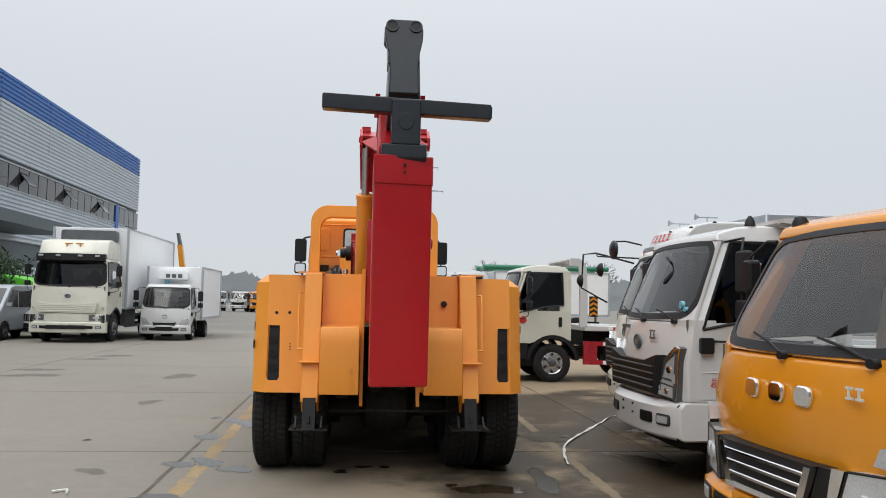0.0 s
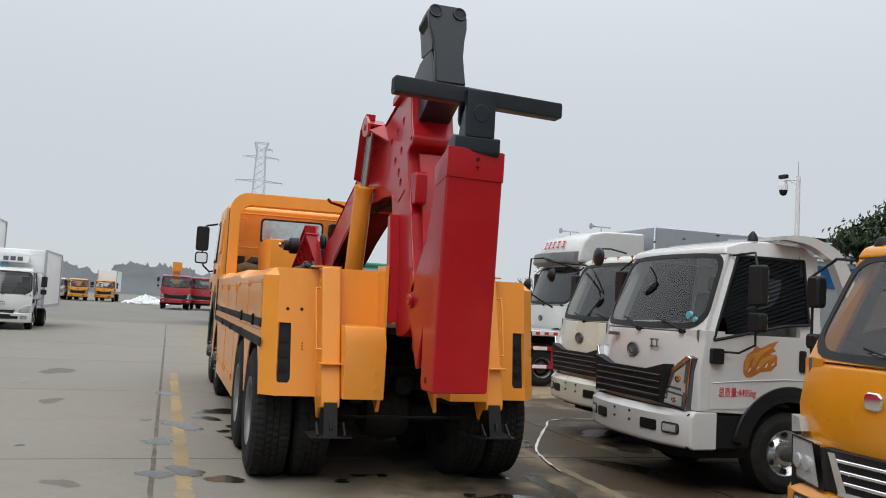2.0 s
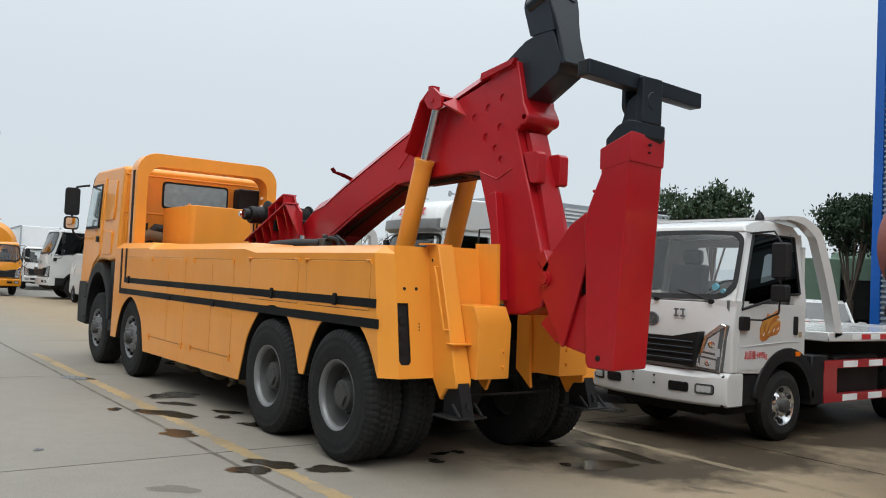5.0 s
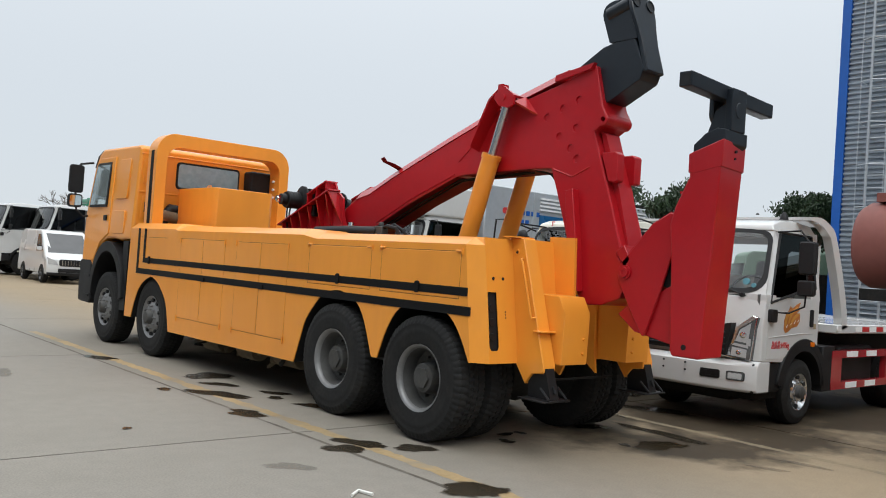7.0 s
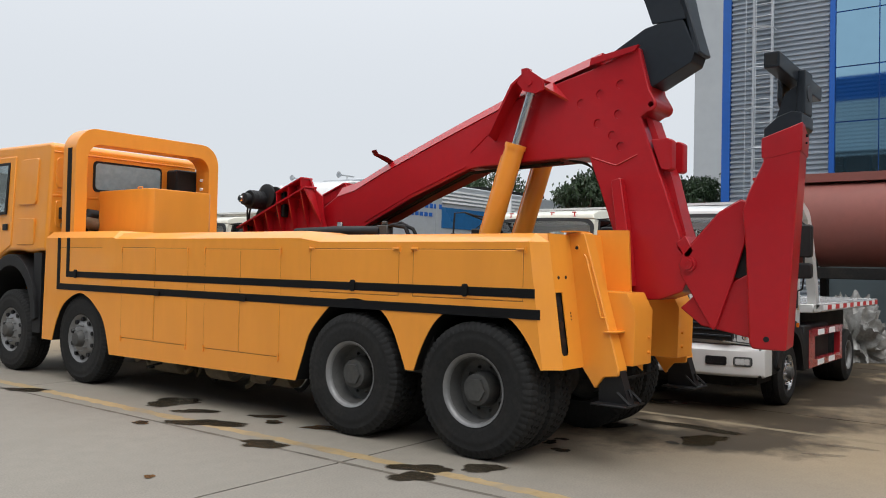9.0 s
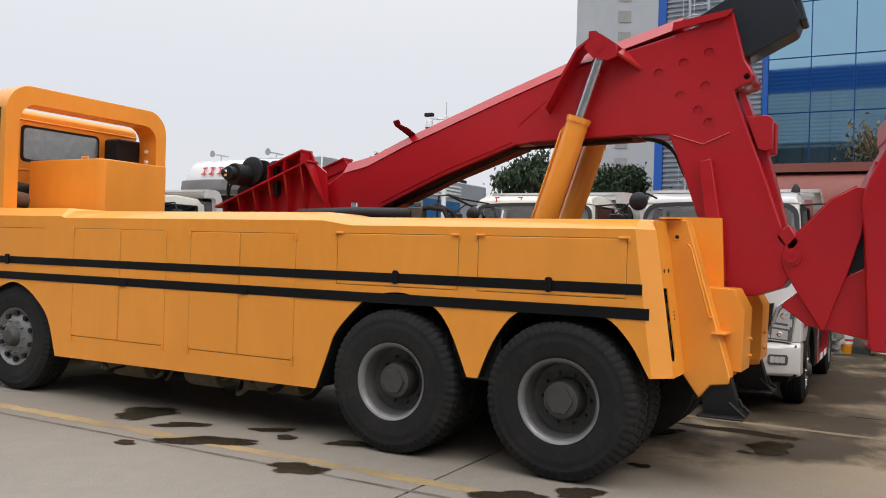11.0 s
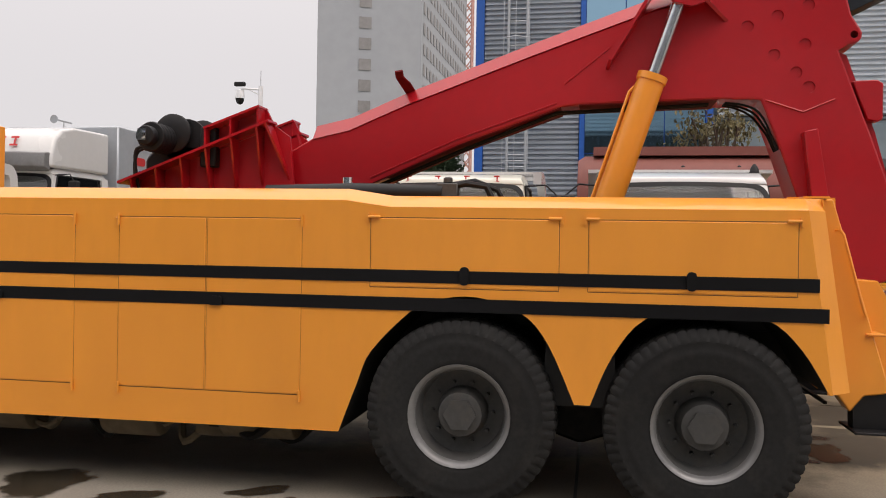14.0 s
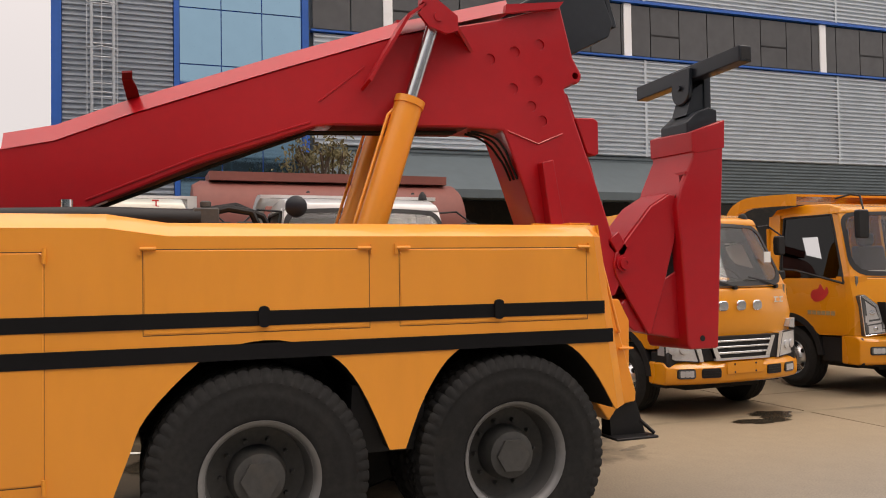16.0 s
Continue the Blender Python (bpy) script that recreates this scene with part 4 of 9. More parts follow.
ARCH_4 = spline([(7.10, 0.764), (7.24, 0.995), (7.417, 1.150), (7.734, 1.215), (8.046, 1.136), (8.224, 0.92), (8.339, 0.648)])
ARCH_3 = spline([(8.424, 0.648), (8.574, 0.977), (8.727, 1.145), (8.98, 1.228), (9.219, 1.205), (9.362, 1.134), (9.59, 0.9), (9.673, 0.706), (9.778, 0.425)])
ARCH_2 = spline([(12.97, 0.412), (13.10, 0.777), (13.30, 0.97), (13.50, 1.08), (13.72, 1.105), (14.03, 0.965), (14.20, 0.74), (14.30, 0.49)])
SIDE = [(7.22, 1.735), (7.085, 0.764)] + ARCH_4 + ARCH_3 + ARCH_2 + [(14.546, 0.49), (14.50, 1.79), (12.95, 1.79), (12.88, 1.772), (9.76, 1.772), (9.49, 1.735)]


def tow_body():
    for s, name in ((-1, "side_panel"), (1, "side_panel")):
        bm = B()
        prism(bm, SIDE, "x", -1.25, -1.238)
        if s > 0:
            flip_x(bm)
        side = part(name, bm, "yellow", TOW, "amber painted side panel with two black stripes")
        # seams and doors
        for y0, y1, z0, z1 in ((7.268, 8.361, 1.274, 1.673), (8.52, 9.602, 1.272, 1.673), (10.016, 10.612, 0.626, 1.663), (10.62, 11.19, 0.626, 1.663),
                               (11.487, 12.082, 0.628, 1.668), (12.09, 12.74, 0.63, 1.672), (13.18, 14.2, 1.15, 1.668)):
            top_only = y0 > 13
            bm = B()
            g = 0.0020
            xo = -1.2505
            if top_only:
                box(bm, xo, xo + 0.01, y0, y1, z1 - g, z1 + g)
            else:
                v = 0.0017 if z0 > 1 else 0.0008
                box(bm, xo, xo + 0.01, y0 - v, y0 + v, z0, z1)
                box(bm, xo, xo + 0.01, y1 - v, y1 + v, z0, z1)
                box(bm, xo, xo + 0.01, y0, y1, z1 - g, z1 + g)
                box(bm, xo, xo + 0.01, y0, y1, z0 - g, z0 + g)
            if s > 0:
                flip_x(bm)
            part("door_seam", bm, "interior", side)
            if not top_only:
                bm = B()
                box(bm, -1.2535, -1.245, y0 + 0.006, y1 - 0.006, z0 + 0.006, z1 - 0.006)
                bevel(bm, 0.002, 1)
                if s > 0:
                    flip_x(bm)
                part("locker_door", bm, "yellow", side)
        # stripes, pieced between the wheel arches
        for y0, y1, z0, z1 in ((7.16, 13.98, 1.302, 1.374), (7.11, 14.20, 1.141, 1.217),
                               (13.91, 13.98, 1.374, 1.79), (14.13, 14.20, 1.214, 1.79)):
            bm = B()
            box(bm, -1.2565, -1.252, y0, y1, z0, z1)
            if s > 0:
                flip_x(bm)
            part("stripe", bm, "stripe", side, "black stripe")
        # paddle latches
        for y, z in ((7.81, 1.345), (9.05, 1.345), (10.55, 1.165), (12.02, 1.165), (13.75, 1.345)):
            bm = B()
            w, h = (0.026, 0.052) if z > 1.3 else (0.045, 0.028)
            pts = rounded(2 * w, 2 * h, 0.022, 3, y, z)
            prism(bm, pts, "x", -1.272, -1.25)
            if s > 0:
                flip_x(bm)
            part("latch", bm, "stripe", side, "black paddle latch")
        # hinges
        for y, z in ((7.29, 1.676), (8.34, 1.676), (8.545, 1.676), (9.58, 1.676), (10.016, 1.655), (11.19, 1.655), (11.487, 1.655), (12.74, 1.655), (10.02, 0.63), (11.18, 0.63), (11.49, 0.63), (12.73, 0.63)):
            bm = B()
            if z > 1.67:
                cyl(bm, (-1.262, y - 0.035, z), (-1.262, y + 0.035, z), 0.009, seg=8)
                box(bm, -1.264, -1.25, y + (0.03 if y in (8.34, 9.58) else -0.045), y + (0.045 if y in (8.34, 9.58) else -0.03), z - 0.03, z + 0.02)
            else:
                cyl(bm, (-1.262, y, z - 0.045), (-1.262, y, z + 0.025), 0.009, seg=8)
                cyl(bm, (-1.258, y, z - 0.012), (-1.258, y + (0.02 if z > 1 else 0), z + 0.001), 0.006, seg=6)
            if s > 0:
                flip_x(bm)
            part("hinge", bm, "yellow", side)
        # top edge: chamfer, ledge and inner wall
        for y0, y1, za, zb in ((7.22, 9.49, 1.735, 1.803), (9.76, 12.88, 1.772, 1.843), (12.95, 14.50, 1.79, 1.872)):
            bm = B()
            prism(bm, [(-1.25, za), (-1.15, zb), (-0.70, zb), (-0.70, 1.30), (-0.74, 1.30), (-0.74, zb - 0.05), (-1.14, zb - 0.05), (-1.22, za)], "y", y0, y1)
            if s > 0:
                flip_x(bm)
            part("top_rail", bm, "yellow", TOW)
        for y0, y1, za, zb, zc, zd in ((9.49, 9.76, 1.735, 1.803, 1.772, 1.843), (12.88, 12.95, 1.772, 1.843, 1.79, 1.872)):
            bm = B()
            a = [bm.verts.new(p) for p in ((-1.25, y0, za), (-1.15, y0, zb), (-0.70, y0, zb), (-0.70, y0, 1.30), (-0.74, y0, 1.30), (-1.22, y0, za))]
            b = [bm.verts.new(p) for p in ((-1.25, y1, zc), (-1.15, y1, zd), (-0.70, y1, zd), (-0.70, y1, 1.30), (-0.74, y1, 1.30), (-1.22, y1, zc))]
            for i in range(6):
                bm.faces.new((a[i], a[(i + 1) % 6], b[(i + 1) % 6], b[i]))
            if s > 0:
                flip_x(bm)
            part("rail_ramp", bm, "yellow", TOW)
        # wheel liners
        for yc, arch in ((7.74, ARCH_4), (9.10, ARCH_3), (13.62, ARCH_2)):
            bm = B()
            out = [(max(7.10, yc + (y - yc) * 1.05), 0.56 + (z - 0.56) * 1.05) for y, z in arch]
            prism(bm, [(y, z + 0.002) for y, z in arch] + out[::-1], "x", -1.2375, -0.45)
            box(bm, -0.46, -0.45, yc - 0.66, yc + 0.66, 0.75, 1.25)
            if s > 0:
                flip_x(bm)
            part("wheel_liner", bm, "black", TOW)
    # deck and floor between the sides
    bm = B()
    box(bm, -0.74, 0.74, 7.35, 14.4, 1.28, 1.34)
    box(bm, -0.70, 0.70, 14.38, 14.46, 0.95, 1.86)
    part("deck", bm, "under", TOW, "dark steel deck between the lockers")
    bm = B()
    for s in (-1, 1):
        box(bm, s * 0.43 - 0.05, s * 0.43 + 0.05, 6.95, 16.3, 0.72, 1.02)
    for y in (7.75, 8.4, 10.2, 11.8, 13.0, 14.9):
        box(bm, -0.42, 0.42, y - 0.06, y + 0.06, 0.76, 0.98)
    box(bm, -0.55, 0.55, 6.94, 6.96, 0.605, 0.622)
    part("chassis", bm, "under", TOW, "greasy chassis rails darkened for the shade beneath")
    for i, y in enumerate(HUBS):
        bm = B()
        cyl(bm, (-1.0, y, R_TYRE), (1.0, y, R_TYRE), 0.085, seg=12)
        axle = part("axle", bm, "under", TOW)
        if i < 2:
            bm = B()
            revolve(bm, [(-0.28, 0.06), (-0.2, 0.2), (0, 0.26), (0.2, 0.2), (0.28, 0.06)], (0, y, R_TYRE), "x", 18, closed=False)
            part("differential", bm, "under", axle)
    for s in (-1, 1):
        for k in range(5):
            bm = B()
            box(bm, s * 0.5 - 0.045, s * 0.5 + 0.045, 7.6 - 0.12 * k + 0.3, 9.2 + 0.12 * k - 0.3, 0.68 + 0.028 * k, 0.70 + 0.028 * k)
            part("leaf_spring", bm, "under", TOW)
    for x, z, r in ((-0.34, 0.86, 0.07), (-0.12, 0.80, 0.09), (0.14, 0.82, 0.09), (0.36, 0.88, 0.06)):
        bm = B()
        cyl(bm, (x, 7.5, z), (x, 7.9, z), r, seg=14)
        bevel(bm, 0.015, 1)
        part("hydraulic_fitting", bm, "under", TOW)
    for s in (-1, 1):   # balance beam and torque rods between the rear axles
        bm = B()
        prism(bm, [(7.95, 0.56), (8.15, 0.70), (8.65, 0.70), (8.85, 0.56), (8.70, 0.40), (8.40, 0.30), (8.10, 0.40)], "x", s * 0.55 - 0.09, s * 0.55 + 0.09)
        bevel(bm, 0.02, 1)
        part("balance_beam", bm, "under", TOW)
        # black block added to fill the dark between the rear wheels
        bm = B()
        prism(bm, [(8.19, 0.62), (8.61, 0.62), (8.59, 0.97), (8.21, 0.97)], "x", s * 0.92 - 0.22, s * 0.92 + 0.22)
        part("mudflap", bm, "black", TOW, "black block added to darken the wheel gap")
    # tanks and gear hanging below the skirt
    for y0, y1, x, z, r in ((10.15, 10.65, -0.86, 0.42, 0.15), (11.05, 11.45, -0.90, 0.39, 0.14), (12.0, 12.5, -0.84, 0.40, 0.17)):
        for sx in (-1, 1):
            bm = B()
            cyl(bm, (-sx * x, y0, z), (-sx * x, y1, z), r, seg=22)
            bevel(bm, 0.03, 2)
            part("air_tank", bm, "dusty", TOW, "dusty tan air tank")
    rnd = random.Random(41)
    for k in range(26):   # loose dusty hoses and straps
        a = Vector((rnd.uniform(-1.05, -0.6), rnd.uniform(9.9, 12.7), rnd.uniform(0.32, 0.48)))
        bm = B()
        tube(bm, spline([tuple(a), tuple(a + Vector((rnd.uniform(-0.1, 0.1), 0.14, rnd.uniform(-0.14, -0.02)))), tuple(a + Vector((rnd.uniform(0.0, 0.2), 0.30, rnd.uniform(-0.12, 0.02)))), tuple(a + Vector((0.2, 0.48, 0.05)))], 4), rnd.uniform(0.010, 0.030), 6)
        part("hose", bm, "dusty" if k % 3 else "under", TOW)
    for k in range(9):   # brackets and valve bodies
        x, y, z, w = rnd.uniform(-1.0, -0.7), rnd.uniform(10.0, 12.6), rnd.uniform(0.30, 0.42), rnd.uniform(0.04, 0.10)
        bm = B()
        box(bm, x - w, x + w, y - w * 1.3, y + w * 1.3, z - w * 0.7, z + 0.25)
        bevel(bm, 0.015, 1)
        part("valve_body", bm, "under" if k % 2 else "dusty", TOW)


tow_body()


def tow_rear():
    def yb(z):   # the leaning back plate
        return 6.97 + (z - 0.766) * 0.145

    for s in (-1, 1):
        # chamfered corner and its plate, pieced round the tall slot
        bm = B()
        plate(bm, [(-1.25, 7.22, 1.735), (-1.13, yb(1.735), 1.735), (-1.13, yb(0.766), 0.766), (-1.25, 7.085, 0.766)], 0.03)
        if s > 0:
            flip_x(bm)
        part("corner_panel", bm, "yellow", TOW)
        bm = B()
        plate(bm, [(-1.25, 7.22, 1.735), (-1.15, 7.22, 1.803), (-1.10, yb(1.803), 1.803), (-1.13, yb(1.735), 1.735)], 0.02)
        if s > 0:
            flip_x(bm)
        part("corner_cap", bm, "yellow", TOW)
        bm = B()
        rect = [(-1.13, 1.803), (-0.79, 1.803), (-0.79, 0.766), (-1.13, 0.766)]
        slot = [(-1.122, 1.35), (-1.014, 1.35), (-1.004, 0.90), (-1.022, 0.87), (-1.10, 0.87), (-1.122, 0.90)]
        links = ((0, 0), (1, 1), (2, 2), (2, 3), (3, 4), (3, 5))
        rings = []
        for d in (0.0, 0.008):
            rings.append(([bm.verts.new((x, yb(z) + d, z)) for x, z in rect], [bm.verts.new((x, yb(z) + d, z)) for x, z in slot]))
        for o, i in rings:
            for (p, q), (p2, q2) in zip(links, links[1:] + links[:1]):
                bm.faces.new((o[p], o[p2], i[q2], i[q]) if p != p2 else (o[p], i[q2], i[q]))
        (o, i), (o2, i2) = rings
        for k in range(4):
            bm.faces.new((o[k], o[(k + 1) % 4], o2[(k + 1) % 4], o2[k]))
        for k in range(6):
            bm.faces.new((i[k], i[(k + 1) % 6], i2[(k + 1) % 6], i2[k]))
        if s > 0:
            flip_x(bm)
        back = part("rear_panel", bm, "yellow", TOW, "leaning amber rear panel with a tall slot")
        bm = B()
        plate(bm, [(-0.63, yb(1.82) - 0.03, 1.82), (-0.27, yb(1.82) - 0.03, 1.82), (-0.27, yb(0.78) - 0.03, 0.78), (-0.63, yb(0.78) - 0.03, 0.78)], 0.03)
        if s > 0:
            flip_x(bm)
        part("inner_panel", bm, "yellow", TOW)
        bm = B()
        plate(bm, [(-1.14, 7.24, 1.80), (-0.26, 7.24, 1.80), (-0.26, yb(1.8) + 0.0, 1.80), (-1.10, yb(1.8), 1.80)], 0.02)
        if s > 0:
            flip_x(bm)
        part("top_ledge", bm, "yellow", TOW)
        # black plate and lamps behind the slot; its shade is put into their colour
        bm = B()
        plate(bm, [(-1.127, yb(1.37) + 0.022, 1.37), (-0.985, yb(1.37) + 0.022, 1.37), (-0.985, yb(0.85) + 0.022, 0.85), (-1.127, yb(0.85) + 0.022, 0.85)], 0.008)
        if s > 0:
            flip_x(bm)
        part("lamp_pocket", bm, "black", back)
        for z in (0.98, 1.10, 1.22):
            bm = B()
            cyl(bm, (-1.068, yb(z) + 0.006, z), (-1.068, yb(z) + 0.02, z), 0.034, seg=14)
            if s > 0:
                flip_x(bm)
            part("tail_lamp", bm, "black", back)
        # outrigger housing
        bm = B()
        prism(bm, [(7.16, 1.82), (6.985, 1.822), (6.675, 0.775), (6.68, 0.715), (6.80, 0.700), (6.875, 0.605), (7.0, 0.775)], "x", -0.79, -0.635)
        bevel(bm, 0.008, 1)
        if s > 0:
            flip_x(bm)
        rib = part("outrigger_housing", bm, "yellow", TOW, "sloping amber outrigger housing")
        bm = B()
        box(bm, -0.815, -0.61, 6.70, 6.80, 1.045, 1.06)
        bevel(bm, 0.004, 1)
        if s > 0:
            flip_x(bm)
        part("step_lip", bm, "yellow", rib)
        bm = B()
        tube(bm, [(-0.80, 6.97, 1.645), (-0.84, 6.96, 1.645), (-0.84, 6.94, 1.62), (-0.83, 6.82, 1.18), (-0.83, 6.81, 1.16), (-0.79, 6.80, 1.16)], 0.009, 6)
        if s > 0:
            flip_x(bm)
        part("grab_rod", bm, "yellow", rib)
        bm = B()
        revolve(bm, [(-0.788, 0.026), (-0.796, 0.024), (-0.796, 0.015), (-0.788, 0.013)], (0, 7.05, 1.70), "x", 16, closed=False)
        if s > 0:
            flip_x(bm)
        boss = part("bolt_boss", bm, "yellow", rib)
        bm = B()
        cyl(bm, (-0.793, 7.05, 1.70), (-0.78, 7.05, 1.70), 0.015, seg=14)
        if s > 0:
            flip_x(bm)
        part("bolt_hole", bm, "black", boss)
        # lamp box with two bolts
        bm = B()
        prism(bm, [(6.98, 1.362), (6.69, 1.355), (6.615, 1.215), (6.625, 0.785), (6.95, 0.785)], "x", -0.63, -0.285)
        bevel(bm, 0.01, 2)
        if s > 0:
            flip_x(bm)
        lb = part("lamp_box", bm, "yellow", TOW, "amber box with a sloped top")
        for z in (1.0, 0.88):
            bm = B()
            cyl(bm, (-0.36, 6.625, z), (-0.36, 6.60, z), 0.013, seg=8)
            if s > 0:
                flip_x(bm)
            part("bolt", bm, "yellow", lb)
        # inner fin beside the boom
        bm = B()
        edge = [(6.845, 1.86), (6.82, 1.365), (6.86, 0.80)] if s < 0 else [(7.0, 1.86), (6.98, 1.365), (6.95, 0.80)]
        prism(bm, [(7.13, 1.865)] + edge + [(6.93, 0.655), (7.12, 0.80)], "x", -0.275, -0.245)
        if s > 0:
            flip_x(bm)
        part("fin", bm, "yellow", TOW)
        # outrigger leg and foot
        bm = B()
        prism(bm, [(6.86, 0.82), (6.69, 0.80), (6.60, 0.508), (6.85, 0.508)], "x", -0.765, -0.655)
        if s > 0:
            flip_x(bm)
        leg = part("outrigger_leg", bm, "black", TOW, "black outrigger leg with a flat foot")
        bm = B()
        box(bm, -0.875, -0.54, 6.57, 6.87, 0.492, 0.508)
        bevel(bm, 0.004, 1)
        if s > 0:
            flip_x(bm)
        part("foot", bm, "black", leg)
        for line in ([(-0.82, 6.57, 0.515), (-0.82, 6.67, 0.60)], [(-0.60, 6.57, 0.515), (-0.60, 6.67, 0.60)], [(-0.71, 6.67, 0.60), (-0.71, 6.62, 0.61), (-0.71, 6.60, 0.56)]):
            bm = B()
            tube(bm, line, 0.012, 6)
            if s > 0:
                flip_x(bm)
            part("brace", bm, "black", leg)
        # top lip
        bm = B()
        box(bm, -0.86, -0.62, 7.02, 7.16, 1.822, 1.834)
        if s > 0:
            flip_x(bm)
        part("top_lip", bm, "yellow", TOW)
    # bolt holes
    for x, z, r in ((-1.049, 1.463, 0.014), (-0.931, 1.465, 0.014), (-0.915, 1.19, 0.006), (-0.915, 1.165, 0.006), (-0.915, 1.14, 0.006), (0.496, 1.565, 0.028), (-0.745, 1.68, 0.018)):
        bm = B()
        y = yb(z) - (0.062 if x > 0 else 0.0 if x < -0.8 else 0.12)
        cyl(bm, (x, y - 0.004, z), (x, y + 0.03, z), r, seg=12)
        part("bolt_hole", bm, "black", TOW)


tow_rear()


def tow_boom():
    boom = [(6.83, 3.405), (6.735, 3.04), (6.69, 2.965), (6.668, 2.925), (6.675, 2.885), (6.70, 2.862), (6.745, 2.855), (6.81, 2.815), (6.615, 2.29), (6.445, 1.80), (6.47, 1.72), (6.36, 1.60), (6.38, 1.46), (6.43, 1.365),
            (6.62, 1.295), (6.83, 1.284), (7.00, 1.60), (7.05, 1.88), (7.17, 2.22), (7.28, 2.505), (7.53, 2.512), (8.45, 2.488), (8.57, 2.472), (9.28, 2.216), (9.92, 1.93), (10.30, 1.77),
            (10.62, 1.72), (10.60, 2.12), (10.33, 2.275), (10.06, 2.330), (9.66, 2.495), (8.77, 2.825), (7.98, 3.105), (7.28, 3.27)]
    bm = B()
    prism(bm, boom, "x", -0.19, 0.19)
    bevel(bm, 0.012, 2, 30)
    b = part("boom", bm, "red", TOW, "crimson box-section boom with a drooping rear leg")
    welds = ((6.996, 3.113), (7.185, 3.049), (7.371, 2.985), (7.015, 2.859), (7.203, 2.795), (7.066, 2.679), (6.985, 2.582))
    bm = B()
    for y, z in welds:
        for s in (-1, 1):
            cyl(bm, (s * 0.178, y, z), (s * 0.25, y, z), 0.036, 0.050, seg=24)
    cyl(bm, (-0.3, 6.719, 2.915), (0.3, 6.719, 2.915), 0.024, seg=20)   # lifting eye
    sink(b, part("cutter", bm, "red", TOW))
    # chamfered top cover
    bm = B()
    rows = []
    for y, z in ((10.33, 2.345), (10.06, 2.405), (9.66, 2.575), (8.77, 2.905), (7.98, 3.185), (7.21, 3.405)):
        rows.append([bm.verts.new((x, y, z + h)) for x, h in ((-0.198, -0.080), (-0.105, 0.024), (0.105, 0.024), (0.198, -0.080))])
    for p, q in zip(rows, rows[1:]):
        for k in range(4):
            bm.faces.new((p[k], q[k], q[(k + 1) % 4], p[(k + 1) % 4]))
    bm.faces.new(rows[0])
    bm.faces.new(rows[-1][::-1])
    part("top_cover", bm, "red", b, "chamfered crimson top cover")
    # welded flanges and cover strips
    for s in (-1, 1):
        x0, x1 = (-0.20, -0.185) if s < 0 else (0.185, 0.20)
        bm = B()
        prism(bm, [(6.82, 3.42), (7.26, 3.36), (7.27, 3.30), (6.86, 3.37)], "x", x0 - 0.03 * (s < 0), x1 + 0.03 * (s > 0))
        part("nose_flange", bm, "red", b)
        bm = B()
        prism(bm, [(7.03, 2.285), (6.945, 2.305), (6.875, 1.88), (6.82, 1.40), (6.93, 1.40), (6.975, 1.86)], "x", x0 - 0.075 * (s < 0), x1 + 0.075 * (s > 0))
        bevel(bm, 0.006, 1)
        part("stiffener", bm, "red", b)
    for s in (-1, 1):
        for line in ([(s * 0.192, 8.55, 2.63), (s * 0.192, 8.25, 2.87)], [(s * 0.192, 6.83, 2.50), (s * 0.192, 7.02, 2.42), (s * 0.192, 7.25, 2.50)],
                     [(s * 0.192, 9.9, 1.99), (s * 0.192, 9.28, 2.26), (s * 0.192, 8.6, 2.50)]):
            bm = B()
            tube(bm, line, 0.007, 5)
            part("weld_seam", bm, "red", b)
    # eye lugs, rear bracket boxes
    for s in (-1, 1):
        bm = B()
        prism(bm, [(6.72, 2.62), (6.57, 2.625), (6.535, 2.60), (6.535, 2.37), (6.57, 2.355), (6.63, 2.37)], "x", s * 0.13 - 0.05, s * 0.13 + 0.05)
        bevel(bm, 0.008, 1)
        part("rear_bracket", bm, "red", b)
    bm = B()
    prism(bm, [(6.80, 2.83), (6.74, 2.80), (6.56, 2.30), (6.43, 1.82), (6.47, 1.80), (6.63, 2.29)], "x", -0.10, 0.10)
    part("rear_web", bm, "red", b)
    bm = B()
    prism(bm, [(6.48, 1.76), (6.40, 1.82), (6.33, 1.70), (6.38, 1.62)], "x", -0.205, 0.205)
    bevel(bm, 0.006, 1)
    part("stop_block", bm, "red", b)
    # hydraulic lines under the elbow
    for k in range(3):
        x = -0.14 + 0.06 * k
        bm = B()
        tube(bm, spline([(x, 7.50, 2.495), (x, 7.40, 2.482 - 0.006 * k), (x, 7.31, 2.45 - 0.016 * k), (x, 7.25, 2.38 - 0.018 * k), (x, 7.21, 2.29), (x, 7.16, 2.18)], 4), 0.008, 6)
        part("hydraulic_hose", bm, "under", b, "dark hydraulic hose")
    for x in (-0.12, -0.06):
        bm = B()
        tube(bm, [(x, 9.9, 1.925), (x, 9.2, 2.215), (x, 8.6, 2.445), (x, 7.6, 2.49)], 0.010, 6)
        part("hydraulic_hose", bm, "under", b, "dark hydraulic hose")
    # boom underside: its shade painted in as darker crimson plates
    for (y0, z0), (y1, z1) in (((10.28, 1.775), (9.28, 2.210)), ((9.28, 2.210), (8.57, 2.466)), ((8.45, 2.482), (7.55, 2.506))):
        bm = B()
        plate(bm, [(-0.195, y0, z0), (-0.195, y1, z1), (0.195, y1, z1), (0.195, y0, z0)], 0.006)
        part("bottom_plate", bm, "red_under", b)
    # black telescopic section and its sheave head
    bm = B()
